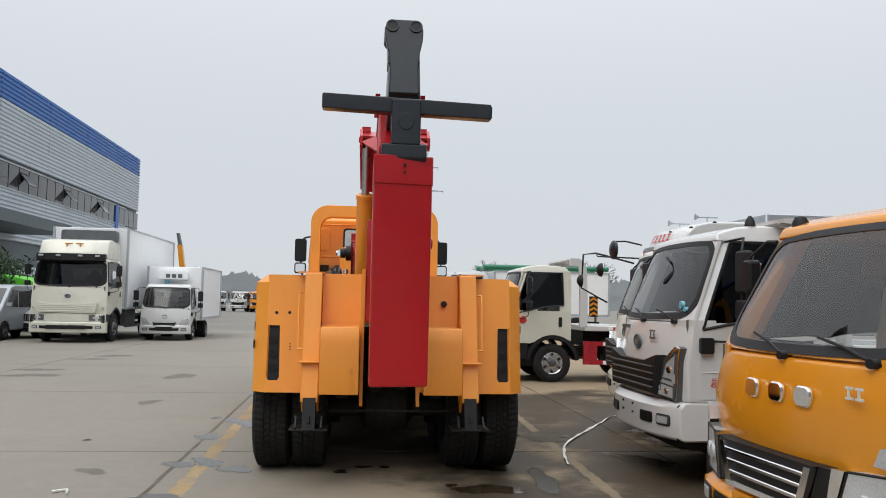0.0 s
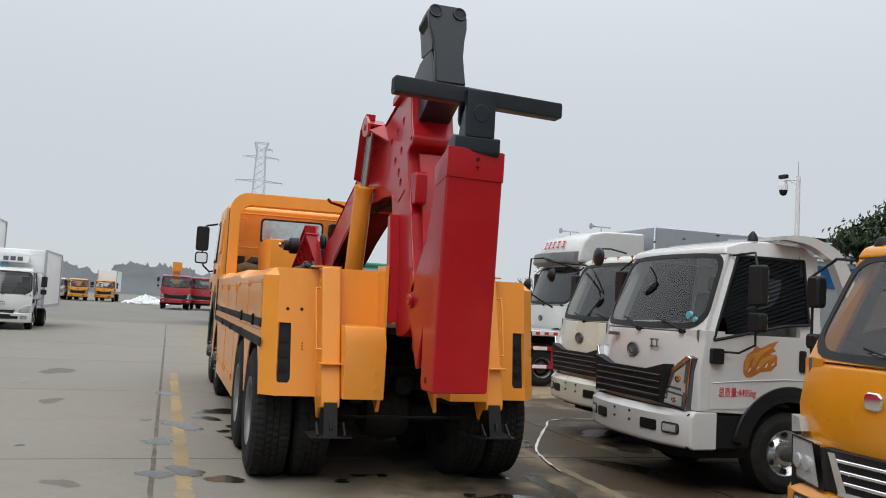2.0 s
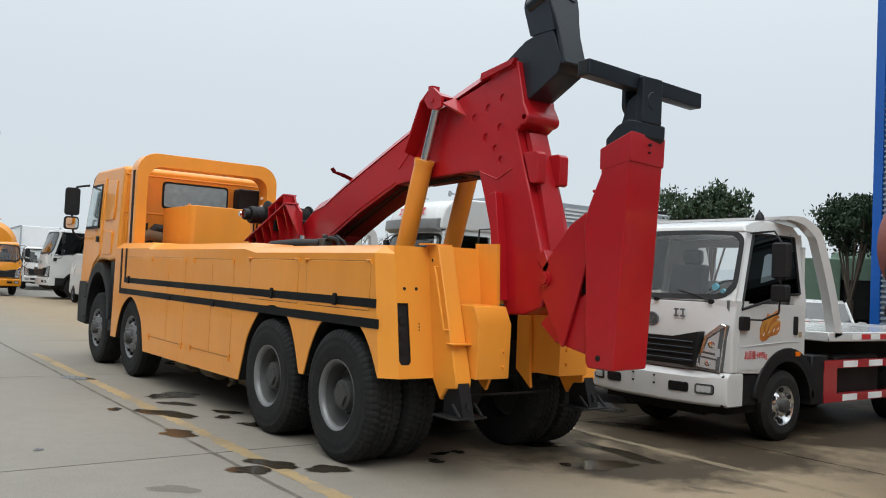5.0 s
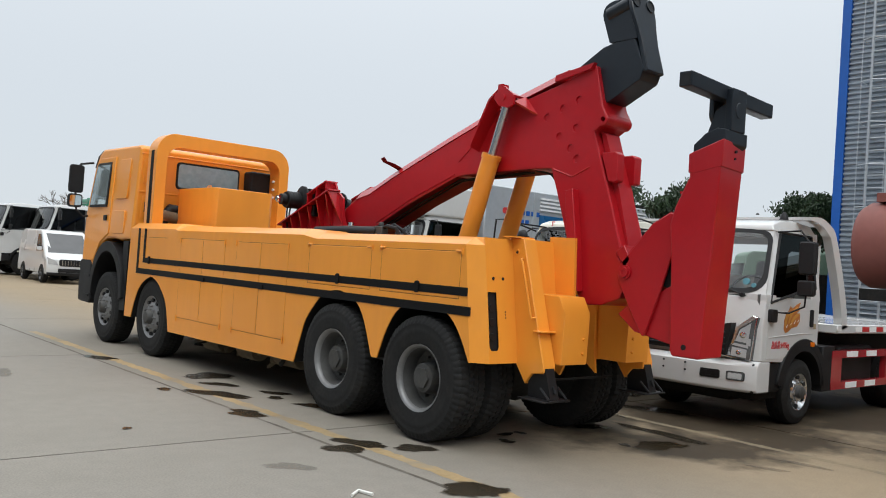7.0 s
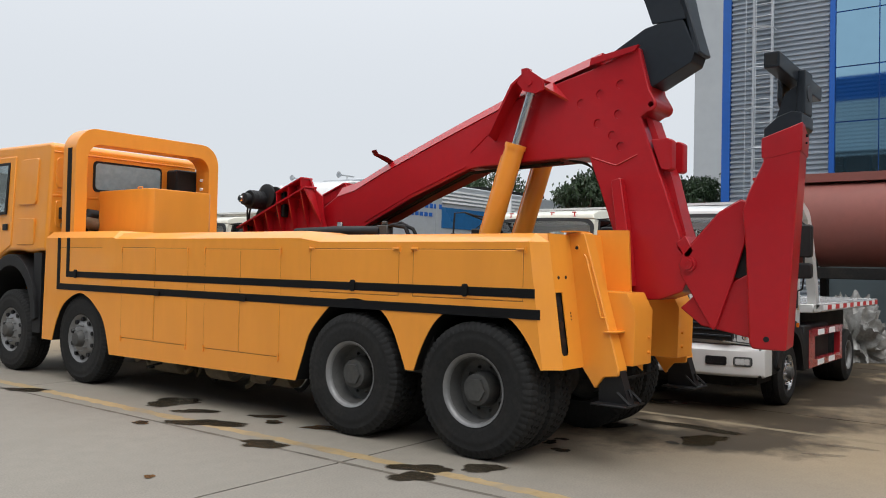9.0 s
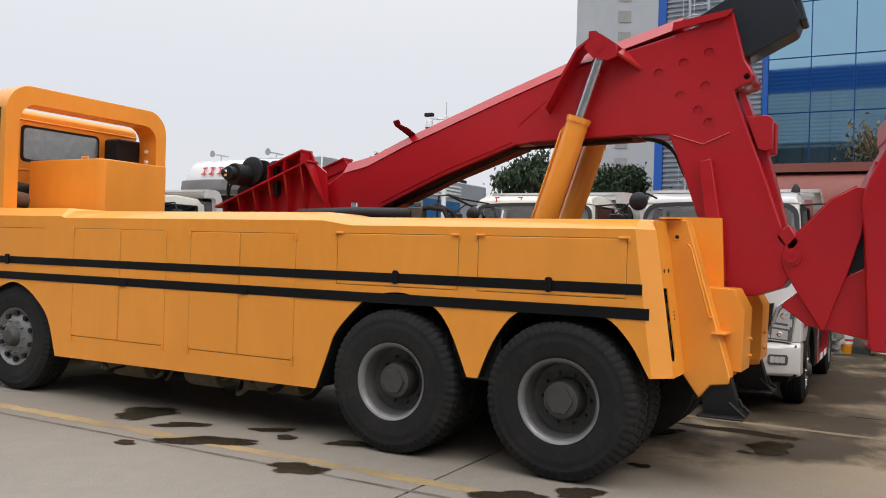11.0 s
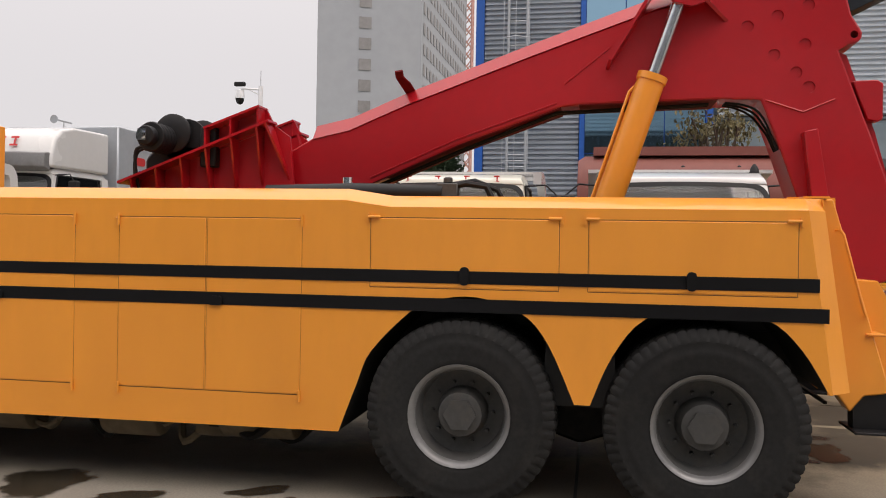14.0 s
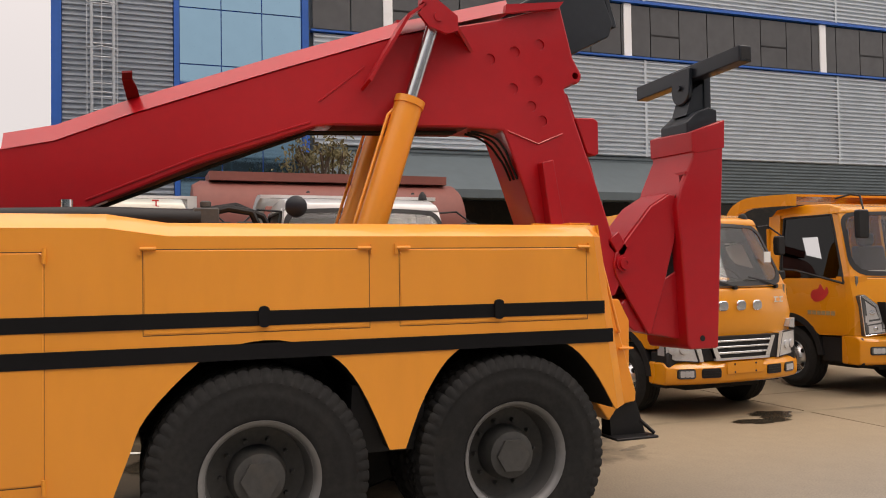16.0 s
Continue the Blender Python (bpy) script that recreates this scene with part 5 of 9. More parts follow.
    prism(bm, [(7.14, 3.395), (6.81, 3.575), (6.49, 3.64), (6.365, 3.335), (6.40, 3.235), (6.72, 3.075), (6.90, 3.10)], "x", -0.13, 0.15)
    bevel(bm, 0.015, 2)
    ext = part("telescopic_section", bm, "black_paint", TOW, "black telescopic boom section with a twin sheave head")
    bm = B()
    c0, up = Vector((0.005, 6.372, 3.30)), Vector((0, 0.275, 0.961))
    outline = [(-0.13, 0.0), (0.13, 0.0), (0.122, 0.26), (0.14, 0.40), (0.166, 0.52), (0.172, 0.62), (0.155, 0.695), (0.115, 0.72), (-0.115, 0.72), (-0.155, 0.695), (-0.172, 0.62), (-0.166, 0.52), (-0.14, 0.40), (-0.122, 0.26)]
    plate(bm, [c0 + up * w + Vector((u, 0, 0)) for u, w in outline], 0.045)
    bevel(bm, 0.008, 1)
    part("head_plate", bm, "black_paint", ext)
    n = Vector((0, 0.961, -0.275))
    for u in (-0.105, 0.105):
        a = c0 + up * 0.65 + Vector((u, 0, 0))
        bm = B()
        cyl(bm, a - n * 0.0, a + n * 0.24, 0.068, seg=20)
        bevel(bm, 0.01, 2)
        part("sheave", bm, "black_paint", ext)
        bm = B()
        cyl(bm, a - n * 0.050, a - n * 0.02, 0.047, seg=20)
        part("sheave_bore", bm, "black", ext)
        bm = B()
        revolve(bm, [(-0.056, 0.046), (-0.056, 0.058), (-0.03, 0.060), (-0.03, 0.046)], (0, 0, 0), "y", 22)
        bmesh.ops.rotate(bm, verts=bm.verts, cent=(0, 0, 0), matrix=Matrix.Rotation(math.atan2(-0.275, 0.961), 3, "X"))
        bmesh.ops.translate(bm, verts=bm.verts, vec=a)
        part("sheave_ring", bm, "black_paint", ext)
    for x in (-0.12, 0.13):
        bm = B()
        pts = spline([(6.45, 3.60), (6.51, 3.80), (6.57, 3.94), (6.70, 3.97), (6.80, 3.94), (6.83, 3.86), (6.79, 3.74), (6.74, 3.60)], 3)
        prism(bm, pts, "x", x - 0.015, x + 0.015)
        part("cheek_plate", bm, "black_paint", ext)
    bm = B()
    cyl(bm, (-0.13, 6.76, 3.885), (0.14, 6.76, 3.885), 0.055, seg=16)
    part("guide_roller", bm, "black_paint", ext)
    # lift rams
    for s in (-1, 1):
        x = s * 0.288
        top, low = Vector((x, 7.80, 3.185)), Vector((x, 8.42, 1.30))
        d = (low - top).normalized()
        bm = B()
        cyl(bm, top + d * 0.58, low, 0.092, seg=28)
        cyl(bm, top + d * 0.555, top + d * 0.60, 0.10, seg=28)
        ram = part("lift_ram", bm, "yellow", TOW, "amber hydraulic lift ram")
        bm = B()
        cyl(bm, top, top + d * 0.6, 0.042, seg=20)
        part("ram_rod", bm, "steel", ram, "bright steel ram rod")
        bm = B()
        tube(bm, [top + d * 0.66 + Vector((0, 0.085, 0.028)), top + d * 0.70 + Vector((0, 0.105, 0.034)), low + Vector((0, 0.105, 0.034))], 0.011, 6)
        part("ram_pipe", bm, "yellow", ram)
        # trunnion bracket
        bm = B()
        xo = -0.362
        prism(bm, [(7.87, 3.285), (7.80, 3.30), (7.665, 3.205), (7.66, 3.11), (7.74, 3.085), (7.86, 3.12), (7.93, 3.20)], "x", xo, xo + 0.03)
        plate(bm, [(xo, 7.87, 3.285), (-0.17, 7.87, 3.285), (-0.17, 7.66, 3.20), (xo, 7.665, 3.205)], 0.025)
        plate(bm, [(xo, 7.87, 3.285), (xo, 8.00, 3.195), (-0.17, 8.00, 3.195), (-0.17, 7.87, 3.285)], 0.02)
        plate(bm, [(xo, 8.00, 3.195), (xo + 0.02, 8.26, 2.76), (-0.17, 8.28, 2.72), (-0.17, 8.00, 3.195)], 0.02)
        plate(bm, [(xo + 0.02, 7.67, 3.13), (-0.18, 7.50, 3.01), (-0.18, 7.67, 3.20)], 0.02)
        box(bm, -0.34, -0.25, 7.84, 7.90, 3.28, 3.33)
        if s > 0:
            flip_x(bm)
        br = part("trunnion_bracket", bm, "red", b, "welded crimson trunnion bracket")
        bm = B()
        cyl(bm, (s * 0.372, 7.80, 3.19), (s * 0.17, 7.80, 3.19), 0.03, seg=14)
        part("pin", bm, "red", br)
    # bent cable guide on top, in the darker crimson that carries shade
    bm = B()
    plate(bm, [(-0.06, 9.60, 2.60), (-0.06, 9.67, 2.585), (-0.20, 9.69, 2.635), (-0.31, 9.70, 2.665), (-0.31, 9.645, 2.672), (-0.20, 9.62, 2.65)], 0.010)
    plate(bm, [(-0.31, 9.70, 2.665), (-0.345, 9.70, 2.70), (-0.345, 9.645, 2.708), (-0.31, 9.645, 2.672)], 0.018)
    part("cable_guide", bm, "red_under", b)


LIE[TOW] = BOOM_LIE
tow_boom()


def tow_underlift():
    xl, xr = -0.255, 0.198
    def skew(x):
        return 0.02 + 0.14 * (x + 0.26)
    # knuckle plates that fold at the boom foot
    for x in (-0.205, 0.165):
        bm = B()
        prism(bm, [(6.39, 1.70), (6.13, 2.00), (5.97, 2.09), (5.90, 2.08), (5.93, 1.76), (6.02, 1.46), (6.145, 1.09), (6.17, 1.075), (6.30, 1.28), (6.43, 1.50), (6.45, 1.58), (6.43, 1.66)], "x", x, x + 0.03)
        bevel(bm, 0.006, 1)
        k = part("knuckle_plate", bm, "red", TOW, "crimson knuckle plate between boom and underlift")
        for y, z, r in ((6.37, 1.59, 0.062), (5.865, 2.03, 0.058)):
            bm = B()
            s = -1 if x < 0 else 1
            xo = x if s < 0 else x + 0.03
            revolve(bm, [(s * -0.01, r), (s * 0.020, r), (s * 0.020, r * 0.72), (s * 0.036, r * 0.68), (s * 0.036, r * 0.3), (s * 0.031, r * 0.28), (s * 0.031, 0.004)], (xo, y, z), "x", 22, closed=False)
            part("pivot_pin", bm, "red", k)
    bm = B()
    box(bm, -0.18, 0.17, 6.02, 6.38, 1.50, 1.60)
    prism(bm, [(6.395, 1.715), (6.135, 2.005), (5.97, 2.10), (5.95, 2.06), (6.10, 1.965), (6.36, 1.68)], "x", -0.19, 0.18)
    part("knuckle_web", bm, "red", TOW)
    # the upright outer section
    outer = [(5.485, 2.645), (5.775, 2.545), (5.765, 2.37), (5.875, 2.14), (5.915, 2.0), (5.89, 1.75), (5.875, 1.5), (5.852, 1.0), (5.83, 0.955), (5.58, 0.955)]
    bm = B()
    prism(bm, outer, "x", xl, xr)
    for v in bm.verts:   # the section stands slightly askew to the truck
        v.co.y += skew(v.co.x)
    bevel(bm, 0.018, 2)
    f = part("underlift", bm, "red", TOW, "crimson underlift section folded upright")
    bm = B()
    prism(bm, [(6.446, 1.236), (6.344, 1.331), (6.20, 1.365), (5.88, 1.54), (5.84, 1.02), (6.272, 1.105)], "x", -0.17, 0.13)
    bevel(bm, 0.008, 1)
    part("inner_link", bm, "red", f)
    for z in (2.58,):
        bm = B()
        for x in (-0.02, ):
            cyl(bm, (x, 5.52, z), (x, 5.57, z), 0.012, seg=10)
            cyl(bm, (x, 5.525, z - 0.055), (x, 5.57, z - 0.055), 0.009, seg=10)
        part("grease_plug", bm, "black", f)
    bm = B()
    cyl(bm, (xl - 0.004, 5.745, 1.035), (xl + 0.02, 5.745, 1.035), 0.022, seg=14)
    cyl(bm, (xr + 0.004, 5.80, 1.035), (xr - 0.02, 5.80, 1.035), 0.022, seg=14)
    part("drain_hole", bm, "black", f)
    bm = B()   # cap band round the top
    prism(bm, [(5.481, 2.652), (5.779, 2.549), (5.776, 2.40), (5.72, 2.392), (5.487, 2.44)], "x", xl - 0.003, xr + 0.003)
    for v in bm.verts:
        v.co.y += skew(v.co.x)
    bevel(bm, 0.006, 1)
    part("cap_band", bm, "red", f)
    # dark red plate in place of a shaded recess
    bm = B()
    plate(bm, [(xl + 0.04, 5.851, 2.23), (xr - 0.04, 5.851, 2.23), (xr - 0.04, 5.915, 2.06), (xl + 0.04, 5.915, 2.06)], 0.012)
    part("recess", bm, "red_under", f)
    bm = B()
    box(bm, xl + 0.005, xr - 0.005, 5.77, 5.783, 2.375, 2.395)
    box(bm, xl + 0.005, xr - 0.005, 5.835, 5.862, 2.235, 2.255)
    part("cross_rib", bm, "red", f)
    # black block in place of the shaded gap behind the fork
    bm = B()
    prism(bm, [(5.90, 1.85), (6.00, 1.84), (6.10, 1.52), (5.86, 1.45)], "x", -0.155, 0.115)
    part("slide_gap", bm, "black", f)
    # tilting crosshead
    bm = B()
    prism(bm, [(5.525, 2.63), (5.525, 2.735), (5.60, 2.75), (5.70, 2.715), (5.80, 2.63), (5.80, 2.52), (5.6, 2.58)], "x", -0.20, 0.145)
    bevel(bm, 0.012, 2)
    ch = part("crosshead", bm, "black_paint", TOW, "black crosshead with a wide lifting bar")
    bm = B()
    box(bm, -0.13, 0.095, 5.52, 5.585, 2.73, 3.068)
    bevel(bm, 0.014, 2)
    part("swivel_block", bm, "black_paint", ch)
    bm = B()
    prism(bm, [(5.57, 2.72), (5.57, 2.96), (5.67, 2.90), (5.74, 2.70)], "x", -0.115, 0.075)
    part("swivel_neck", bm, "black_paint", ch)
    bm = B()
    prism(bm, [(0.095, 3.06), (-0.13, 3.06)] + [(-0.0175 - 0.1125 * math.cos(radians(k)), 2.88 - 0.09 * math.sin(radians(k))) for k in range(0, 181, 20)], "y", 5.685, 5.725)
    bevel(bm, 0.008, 1)
    part("front_cheek", bm, "black_paint", ch)
    bm = B()
    cyl(bm, (-0.017, 5.72, 2.92), (-0.017, 5.745, 2.92), 0.022, seg=12)
    part("bolt", bm, "black_paint", ch)
    bm = B()
    cyl(bm, (-0.017, 5.514, 2.90), (-0.017, 5.53, 2.90), 0.062, seg=24)
    bevel(bm, 0.003, 1)
    part("swivel_cap", bm, "black_paint", ch)
    bm = B()
    a, c = Vector((-0.66, 5.62, 0)), Vector((0.65, 5.635, 0))
    za, zc = 3.045, 3.01
    d = (c - a).normalized()
    nrm = Vector((-d.y, d.x, 0)) * 0.056
    pts = [(a - nrm, za), (c - nrm, zc), (c + nrm, zc), (a + nrm, za)]
    lo = [bm.verts.new((p.x, p.y, z - 0.058)) for p, z in pts]
    hi = [bm.verts.new((p.x, p.y, z + 0.058)) for p, z in pts]
    bm.faces.new(lo[::-1])
    bm.faces.new(hi)
    for i in range(4):
        bm.faces.new((lo[i], lo[(i + 1) % 4], hi[(i + 1) % 4], hi[i]))
    bevel(bm, 0.012, 2)
    bar = part("lifting_bar", bm, "black_paint", ch, "black square lifting bar")
    for q, s, zz in ((a, -1, za), (c, 1, zc)):
        bm = B()
        mm = [q + nrm * k * 0.72 + d * s * 0.002 for k in (-1, 1)]
        plate(bm, [(mm[0].x, mm[0].y, zz - 0.042), (mm[1].x, mm[1].y, zz - 0.042), (mm[1].x, mm[1].y, zz + 0.042), (mm[0].x, mm[0].y, zz + 0.042)], 0.004)
        part("bar_end", bm, "black", bar)


tow_underlift()


def tow_winch():
    # ribbed winch cradle
    for s in (-1, 1):
        bm = B()
        prism(bm, [(11.70, 1.935), (11.04, 2.205), (10.60, 2.36), (10.47, 2.27), (10.42, 1.80), (10.9, 1.55), (11.70, 1.75)], "x", -0.285, -0.26)
        if s > 0:
            flip_x(bm)
        cr = part("winch_cradle", bm, "red", TOW, "ribbed crimson winch cradle")
        bm = B()
        plate(bm, [(-0.44, 11.72, 1.94), (-0.26, 11.72, 1.94), (-0.26, 10.58, 2.375), (-0.44, 10.58, 2.375)], 0.018)
        for k in range(6):
            y = 11.62 - 0.19 * k
            z = 1.935 + (11.70 - y) * 0.40
            prism(bm, [(-0.43, z), (-0.27, z), (-0.27, z - 0.45), (-0.33, z - 0.35)], "y", y - 0.008, y + 0.008)
        plate(bm, [(-0.44, 10.60, 2.37), (-0.26, 10.60, 2.37), (-0.20, 10.44, 1.90), (-0.26, 10.44, 1.90)], 0.018)
        if s > 0:
            flip_x(bm)
        part("cradle_rib", bm, "red", cr)
        bm = B()
        prism(bm, [(11.06, 2.325), (10.65, 2.475), (10.575, 2.335), (11.04, 2.17)], "x", -0.30, -0.275)
        plate(bm, [(-0.44, 11.06, 2.325), (-0.26, 11.06, 2.325), (-0.26, 10.65, 2.475), (-0.44, 10.65, 2.475)], 0.016)
        for y, z in ((11.05, 2.325), (10.86, 2.39), (10.66, 2.47)):
            prism(bm, [(-0.43, z), (-0.27, z), (-0.27, z - 0.15), (-0.43, z - 0.15)], "y", y - 0.007, y + 0.007)
        if s > 0:
            flip_x(bm)
        part("guide_frame", bm, "red", cr)
    bm = B()
    box(bm, -0.26, 0.26, 10.5, 11.6, 1.80, 1.86)
    part("cradle_floor", bm, "red", TOW)
    for x0 in (-0.26, 0.04):
        bm = B()
        revolve(bm, [(x0, 0.17), (x0 + 0.02, 0.17), (x0 + 0.02, 0.11), (x0 + 0.20, 0.11), (x0 + 0.20, 0.17), (x0 + 0.22, 0.17)], (0, 11.28, 2.24), "x", 28, closed=False)
        w = part("winch_drum", bm, "black", TOW, "black cable winch drum")
        bm = B()
        for k in range(9):
            bm2 = k * 0.019
            revolve(bm, [(x0 + 0.025 + bm2, 0.128), (x0 + 0.034 + bm2, 0.137), (x0 + 0.043 + bm2, 0.128)], (0, 11.28, 2.24), "x", 24)
        part("cable", bm, "under", w)
    bm = B()
    cyl(bm, (-0.52, 11.42, 2.25), (-0.26, 11.42, 2.25), 0.105, seg=22)
    cyl(bm, (-0.60, 11.42, 2.25), (-0.52, 11.42, 2.25), 0.07, seg=18)
    bevel(bm, 0.012, 2)
    part("winch_motor", bm, "black", TOW, "black hydraulic winch motor")
    bm = B()
    box(bm, -0.36, -0.20, 11.0, 11.12, 2.05, 2.34)
    bevel(bm, 0.01, 1)
    part("bearing_block", bm, "black", TOW)
    for x, y, z, r in ((-0.30, 11.36, 2.30, 0.14), (-0.10, 11.22, 2.29, 0.13)):   # flange discs over the drums
        bm = B()
        revolve(bm, [(x - 0.03, r * 0.35), (x - 0.022, r * 0.9), (x - 0.012, r), (x + 0.012, r), (x + 0.022, r * 0.9), (x + 0.03, r * 0.35)], (0, y, z), "x", 28, closed=False)
        part("drum_flange", bm, "black", TOW)
    for k in range(5):   # cooling fins on the motor
        bm = B()
        x = -0.50 + 0.045 * k
        revolve(bm, [(x, 0.09), (x, 0.108), (x + 0.016, 0.108), (x + 0.016, 0.09)], (0, 11.42, 2.25), "x", 22)
        part("motor_fin", bm, "black", TOW)
    bm = B()
    prism(bm, [(11.10, 1.98), (11.60, 1.94), (11.60, 2.12), (11.50, 2.22), (11.10, 2.22)], "x", -0.26, 0.26)
    bevel(bm, 0.02, 1)
    part("gear_case", bm, "black", TOW, "black winch gear case")
    for a, c in (((-0.36, 11.50, 2.20), (-0.36, 11.62, 2.06)), ((-0.30, 11.50, 2.20), (-0.30, 11.66, 2.04))):
        bm = B()
        m = (Vector(a) + Vector(c)) / 2 + Vector((0, 0.05, 0.05))
        tube(bm, spline([a, tuple(m), c, (c[0], c[1] - 0.03, c[2] - 0.16)], 4), 0.012, 6)
        part("winch_hose", bm, "under", TOW)
    bm = B()
    cyl(bm, (0.26, 11.42, 2.25), (0.5, 11.42, 2.25), 0.1, seg=20)
    bevel(bm, 0.012, 2)
    part("winch_motor", bm, "black", TOW, "black hydraulic winch motor")
    bm = B()
    box(bm, -0.64, -0.60, 11.39, 11.45, 2.21, 2.29)
    cyl(bm, (-0.66, 11.42, 2.25), (-0.60, 11.42, 2.25), 0.03, seg=12)
    part("motor_plug", bm, "chrome", TOW)
    # black pipe and valve blocks lying behind the side rail
    bm = B()
    tube(bm, [(-0.62, 10.5, 1.845), (-0.62, 9.9, 1.86), (-0.62, 9.3, 1.855)], 0.06, 14)
    tube(bm, [(-0.62, 9.32, 1.88), (-0.62, 9.15, 1.92), (-0.6, 9.02, 1.90), (-0.58, 8.96, 1.78)], 0.022, 8)
    tube(bm, [(-0.55, 9.35, 1.90), (-0.56, 9.1, 1.94), (-0.56, 8.95, 1.88), (-0.54, 8.9, 1.78)], 0.018, 8)
    part("hydraulic_pipe", bm, "black", TOW, "black hydraulic pipe and hoses on the deck")
    bm = B()
    box(bm, -0.66, -0.56, 9.20, 9.34, 1.80, 1.92)
    cyl(bm, (-0.61, 9.27, 1.92), (-0.61, 9.27, 1.96), 0.03, seg=12)
    bevel(bm, 0.008, 1)
    part("valve_block", bm, "rim_dark", TOW)
    bm = B()
    cyl(bm, (-0.5, 9.98, 1.84), (-0.5, 9.98, 1.92), 0.026, seg=12)
    cyl(bm, (-0.5, 9.98, 1.915), (-0.5, 9.98, 1.965), 0.036, seg=10)
    part("filler_cap", bm, "chrome", TOW)


tow_winch()
LIE[TOW] = BODY_LIE


def tow_hoop_and_box():
    # guard hoop behind the cab
    def arch(w, h, r, z0):
        out = [(w, z0)]
        for k in range(9):
            a = radians(90 * k / 8)
            out.append((w - r + r * math.cos(a), h - r + r * math.sin(a)))
        for k in range(9):
            a = radians(90 + 90 * k / 8)
            out.append((-w + r + r * math.cos(a), h - r + r * math.sin(a)))
        out.append((-w, z0))
        return out
    outer, inner = arch(1.14, 3.22, 0.30, 1.80), arch(0.97, 3.02, 0.20, 1.80)
    for y0, y1 in ((14.03, 14.34),):
        bm = B()
        n = len(outer)
        o0, o1 = ([bm.verts.new((x, y, z)) for x, z in outer] for y in (y0, y1))
        i0, i1 = ([bm.verts.new((x, y, z)) for x, z in inner] for y in (y0, y1))
        for k in range(n - 1):
            bm.faces.new((o0[k], o0[k + 1], i0[k + 1], i0[k]))
            bm.faces.new((o1[k + 1], o1[k], i1[k], i1[k + 1]))
            bm.faces.new((o0[k + 1], o0[k], o1[k], o1[k + 1]))
            bm.faces.new((i0[k], i0[k + 1], i1[k + 1], i1[k]))
        bm.faces.new((o0[0], i0[0], i1[0], o1[0]))
        bm.faces.new((o0[-1], o1[-1], i1[-1], i0[-1]))
        bevel(bm, 0.01, 2)
        hoop = part("guard_hoop", bm, "yellow", TOW, "amber guard hoop with rounded corners behind the cab")
    for s in (-1, 1):
        bm = B()
        prism(bm, [(14.12, 1.80), (14.22, 1.80), (14.22, 2.95), (14.12, 2.95)], "x", -1.144, -1.138)
        if s > 0:
            flip_x(bm)
        part("stripe", bm, "stripe", hoop, "black stripe")
    # holes through the hoop, drawn as white discs
    for k in range(3):
        bm = B()
        cyl(bm, (0.94, 14.19, 2.72 - 0.13 * k), (0.972, 14.19, 2.72 - 0.13 * k), 0.022, seg=10)
        part("lamp_hole", bm, "panel_white", hoop)
    # tool box
    bm = B()
    prism(bm, [(-0.54, 13.17), (0.32, 13.17), (0.40, 13.25), (0.40, 14.0), (-0.60, 14.36), (-0.60, 13.26)], "z", 1.70, 2.44)
    bevel(bm, 0.012, 2)
    tb = part("tool_box", bm, "yellow", TOW, "amber steel tool box with canted corners")
    bm = B()
    tube(bm, [(-0.5, 13.5, 2.43), (-0.5, 13.5, 2.475), (-0.5, 13.6, 2.475), (-0.5, 13.6, 2.43)], 0.008, 6)
    part("lifting_ring", bm, "yellow", tb)
    # air intake, hoses and bottle between hoop and cab
    bm = B()
    box(bm, 0.62, 1.08, 14.34, 14.60, 2.42, 2.86)
    bevel(bm, 0.04, 3)
    part("air_intake", bm, "black", TOW, "black plastic air intake box")
    bm = B()
    tube(bm, [(-1.05, 14.42, 1.92), (-0.8, 14.42, 2.02), (-0.5, 14.42, 1.98), (-0.3, 14.42, 1.9)], 0.09, 12)
    part("expansion_tank", bm, "dusty", TOW, "dusty olive plastic reservoir")
    bm = B()
    tube(bm, [(-0.82, 14.46, 1.80), (-0.76, 14.46, 2.02), (-0.68, 14.46, 2.12), (-0.5, 14.46, 2.10)], 0.085, 12)
    box(bm, -1.06, -0.82, 14.40, 14.56, 2.05, 2.2)
    part("intake_hose", bm, "black", TOW)


tow_hoop_and_box()


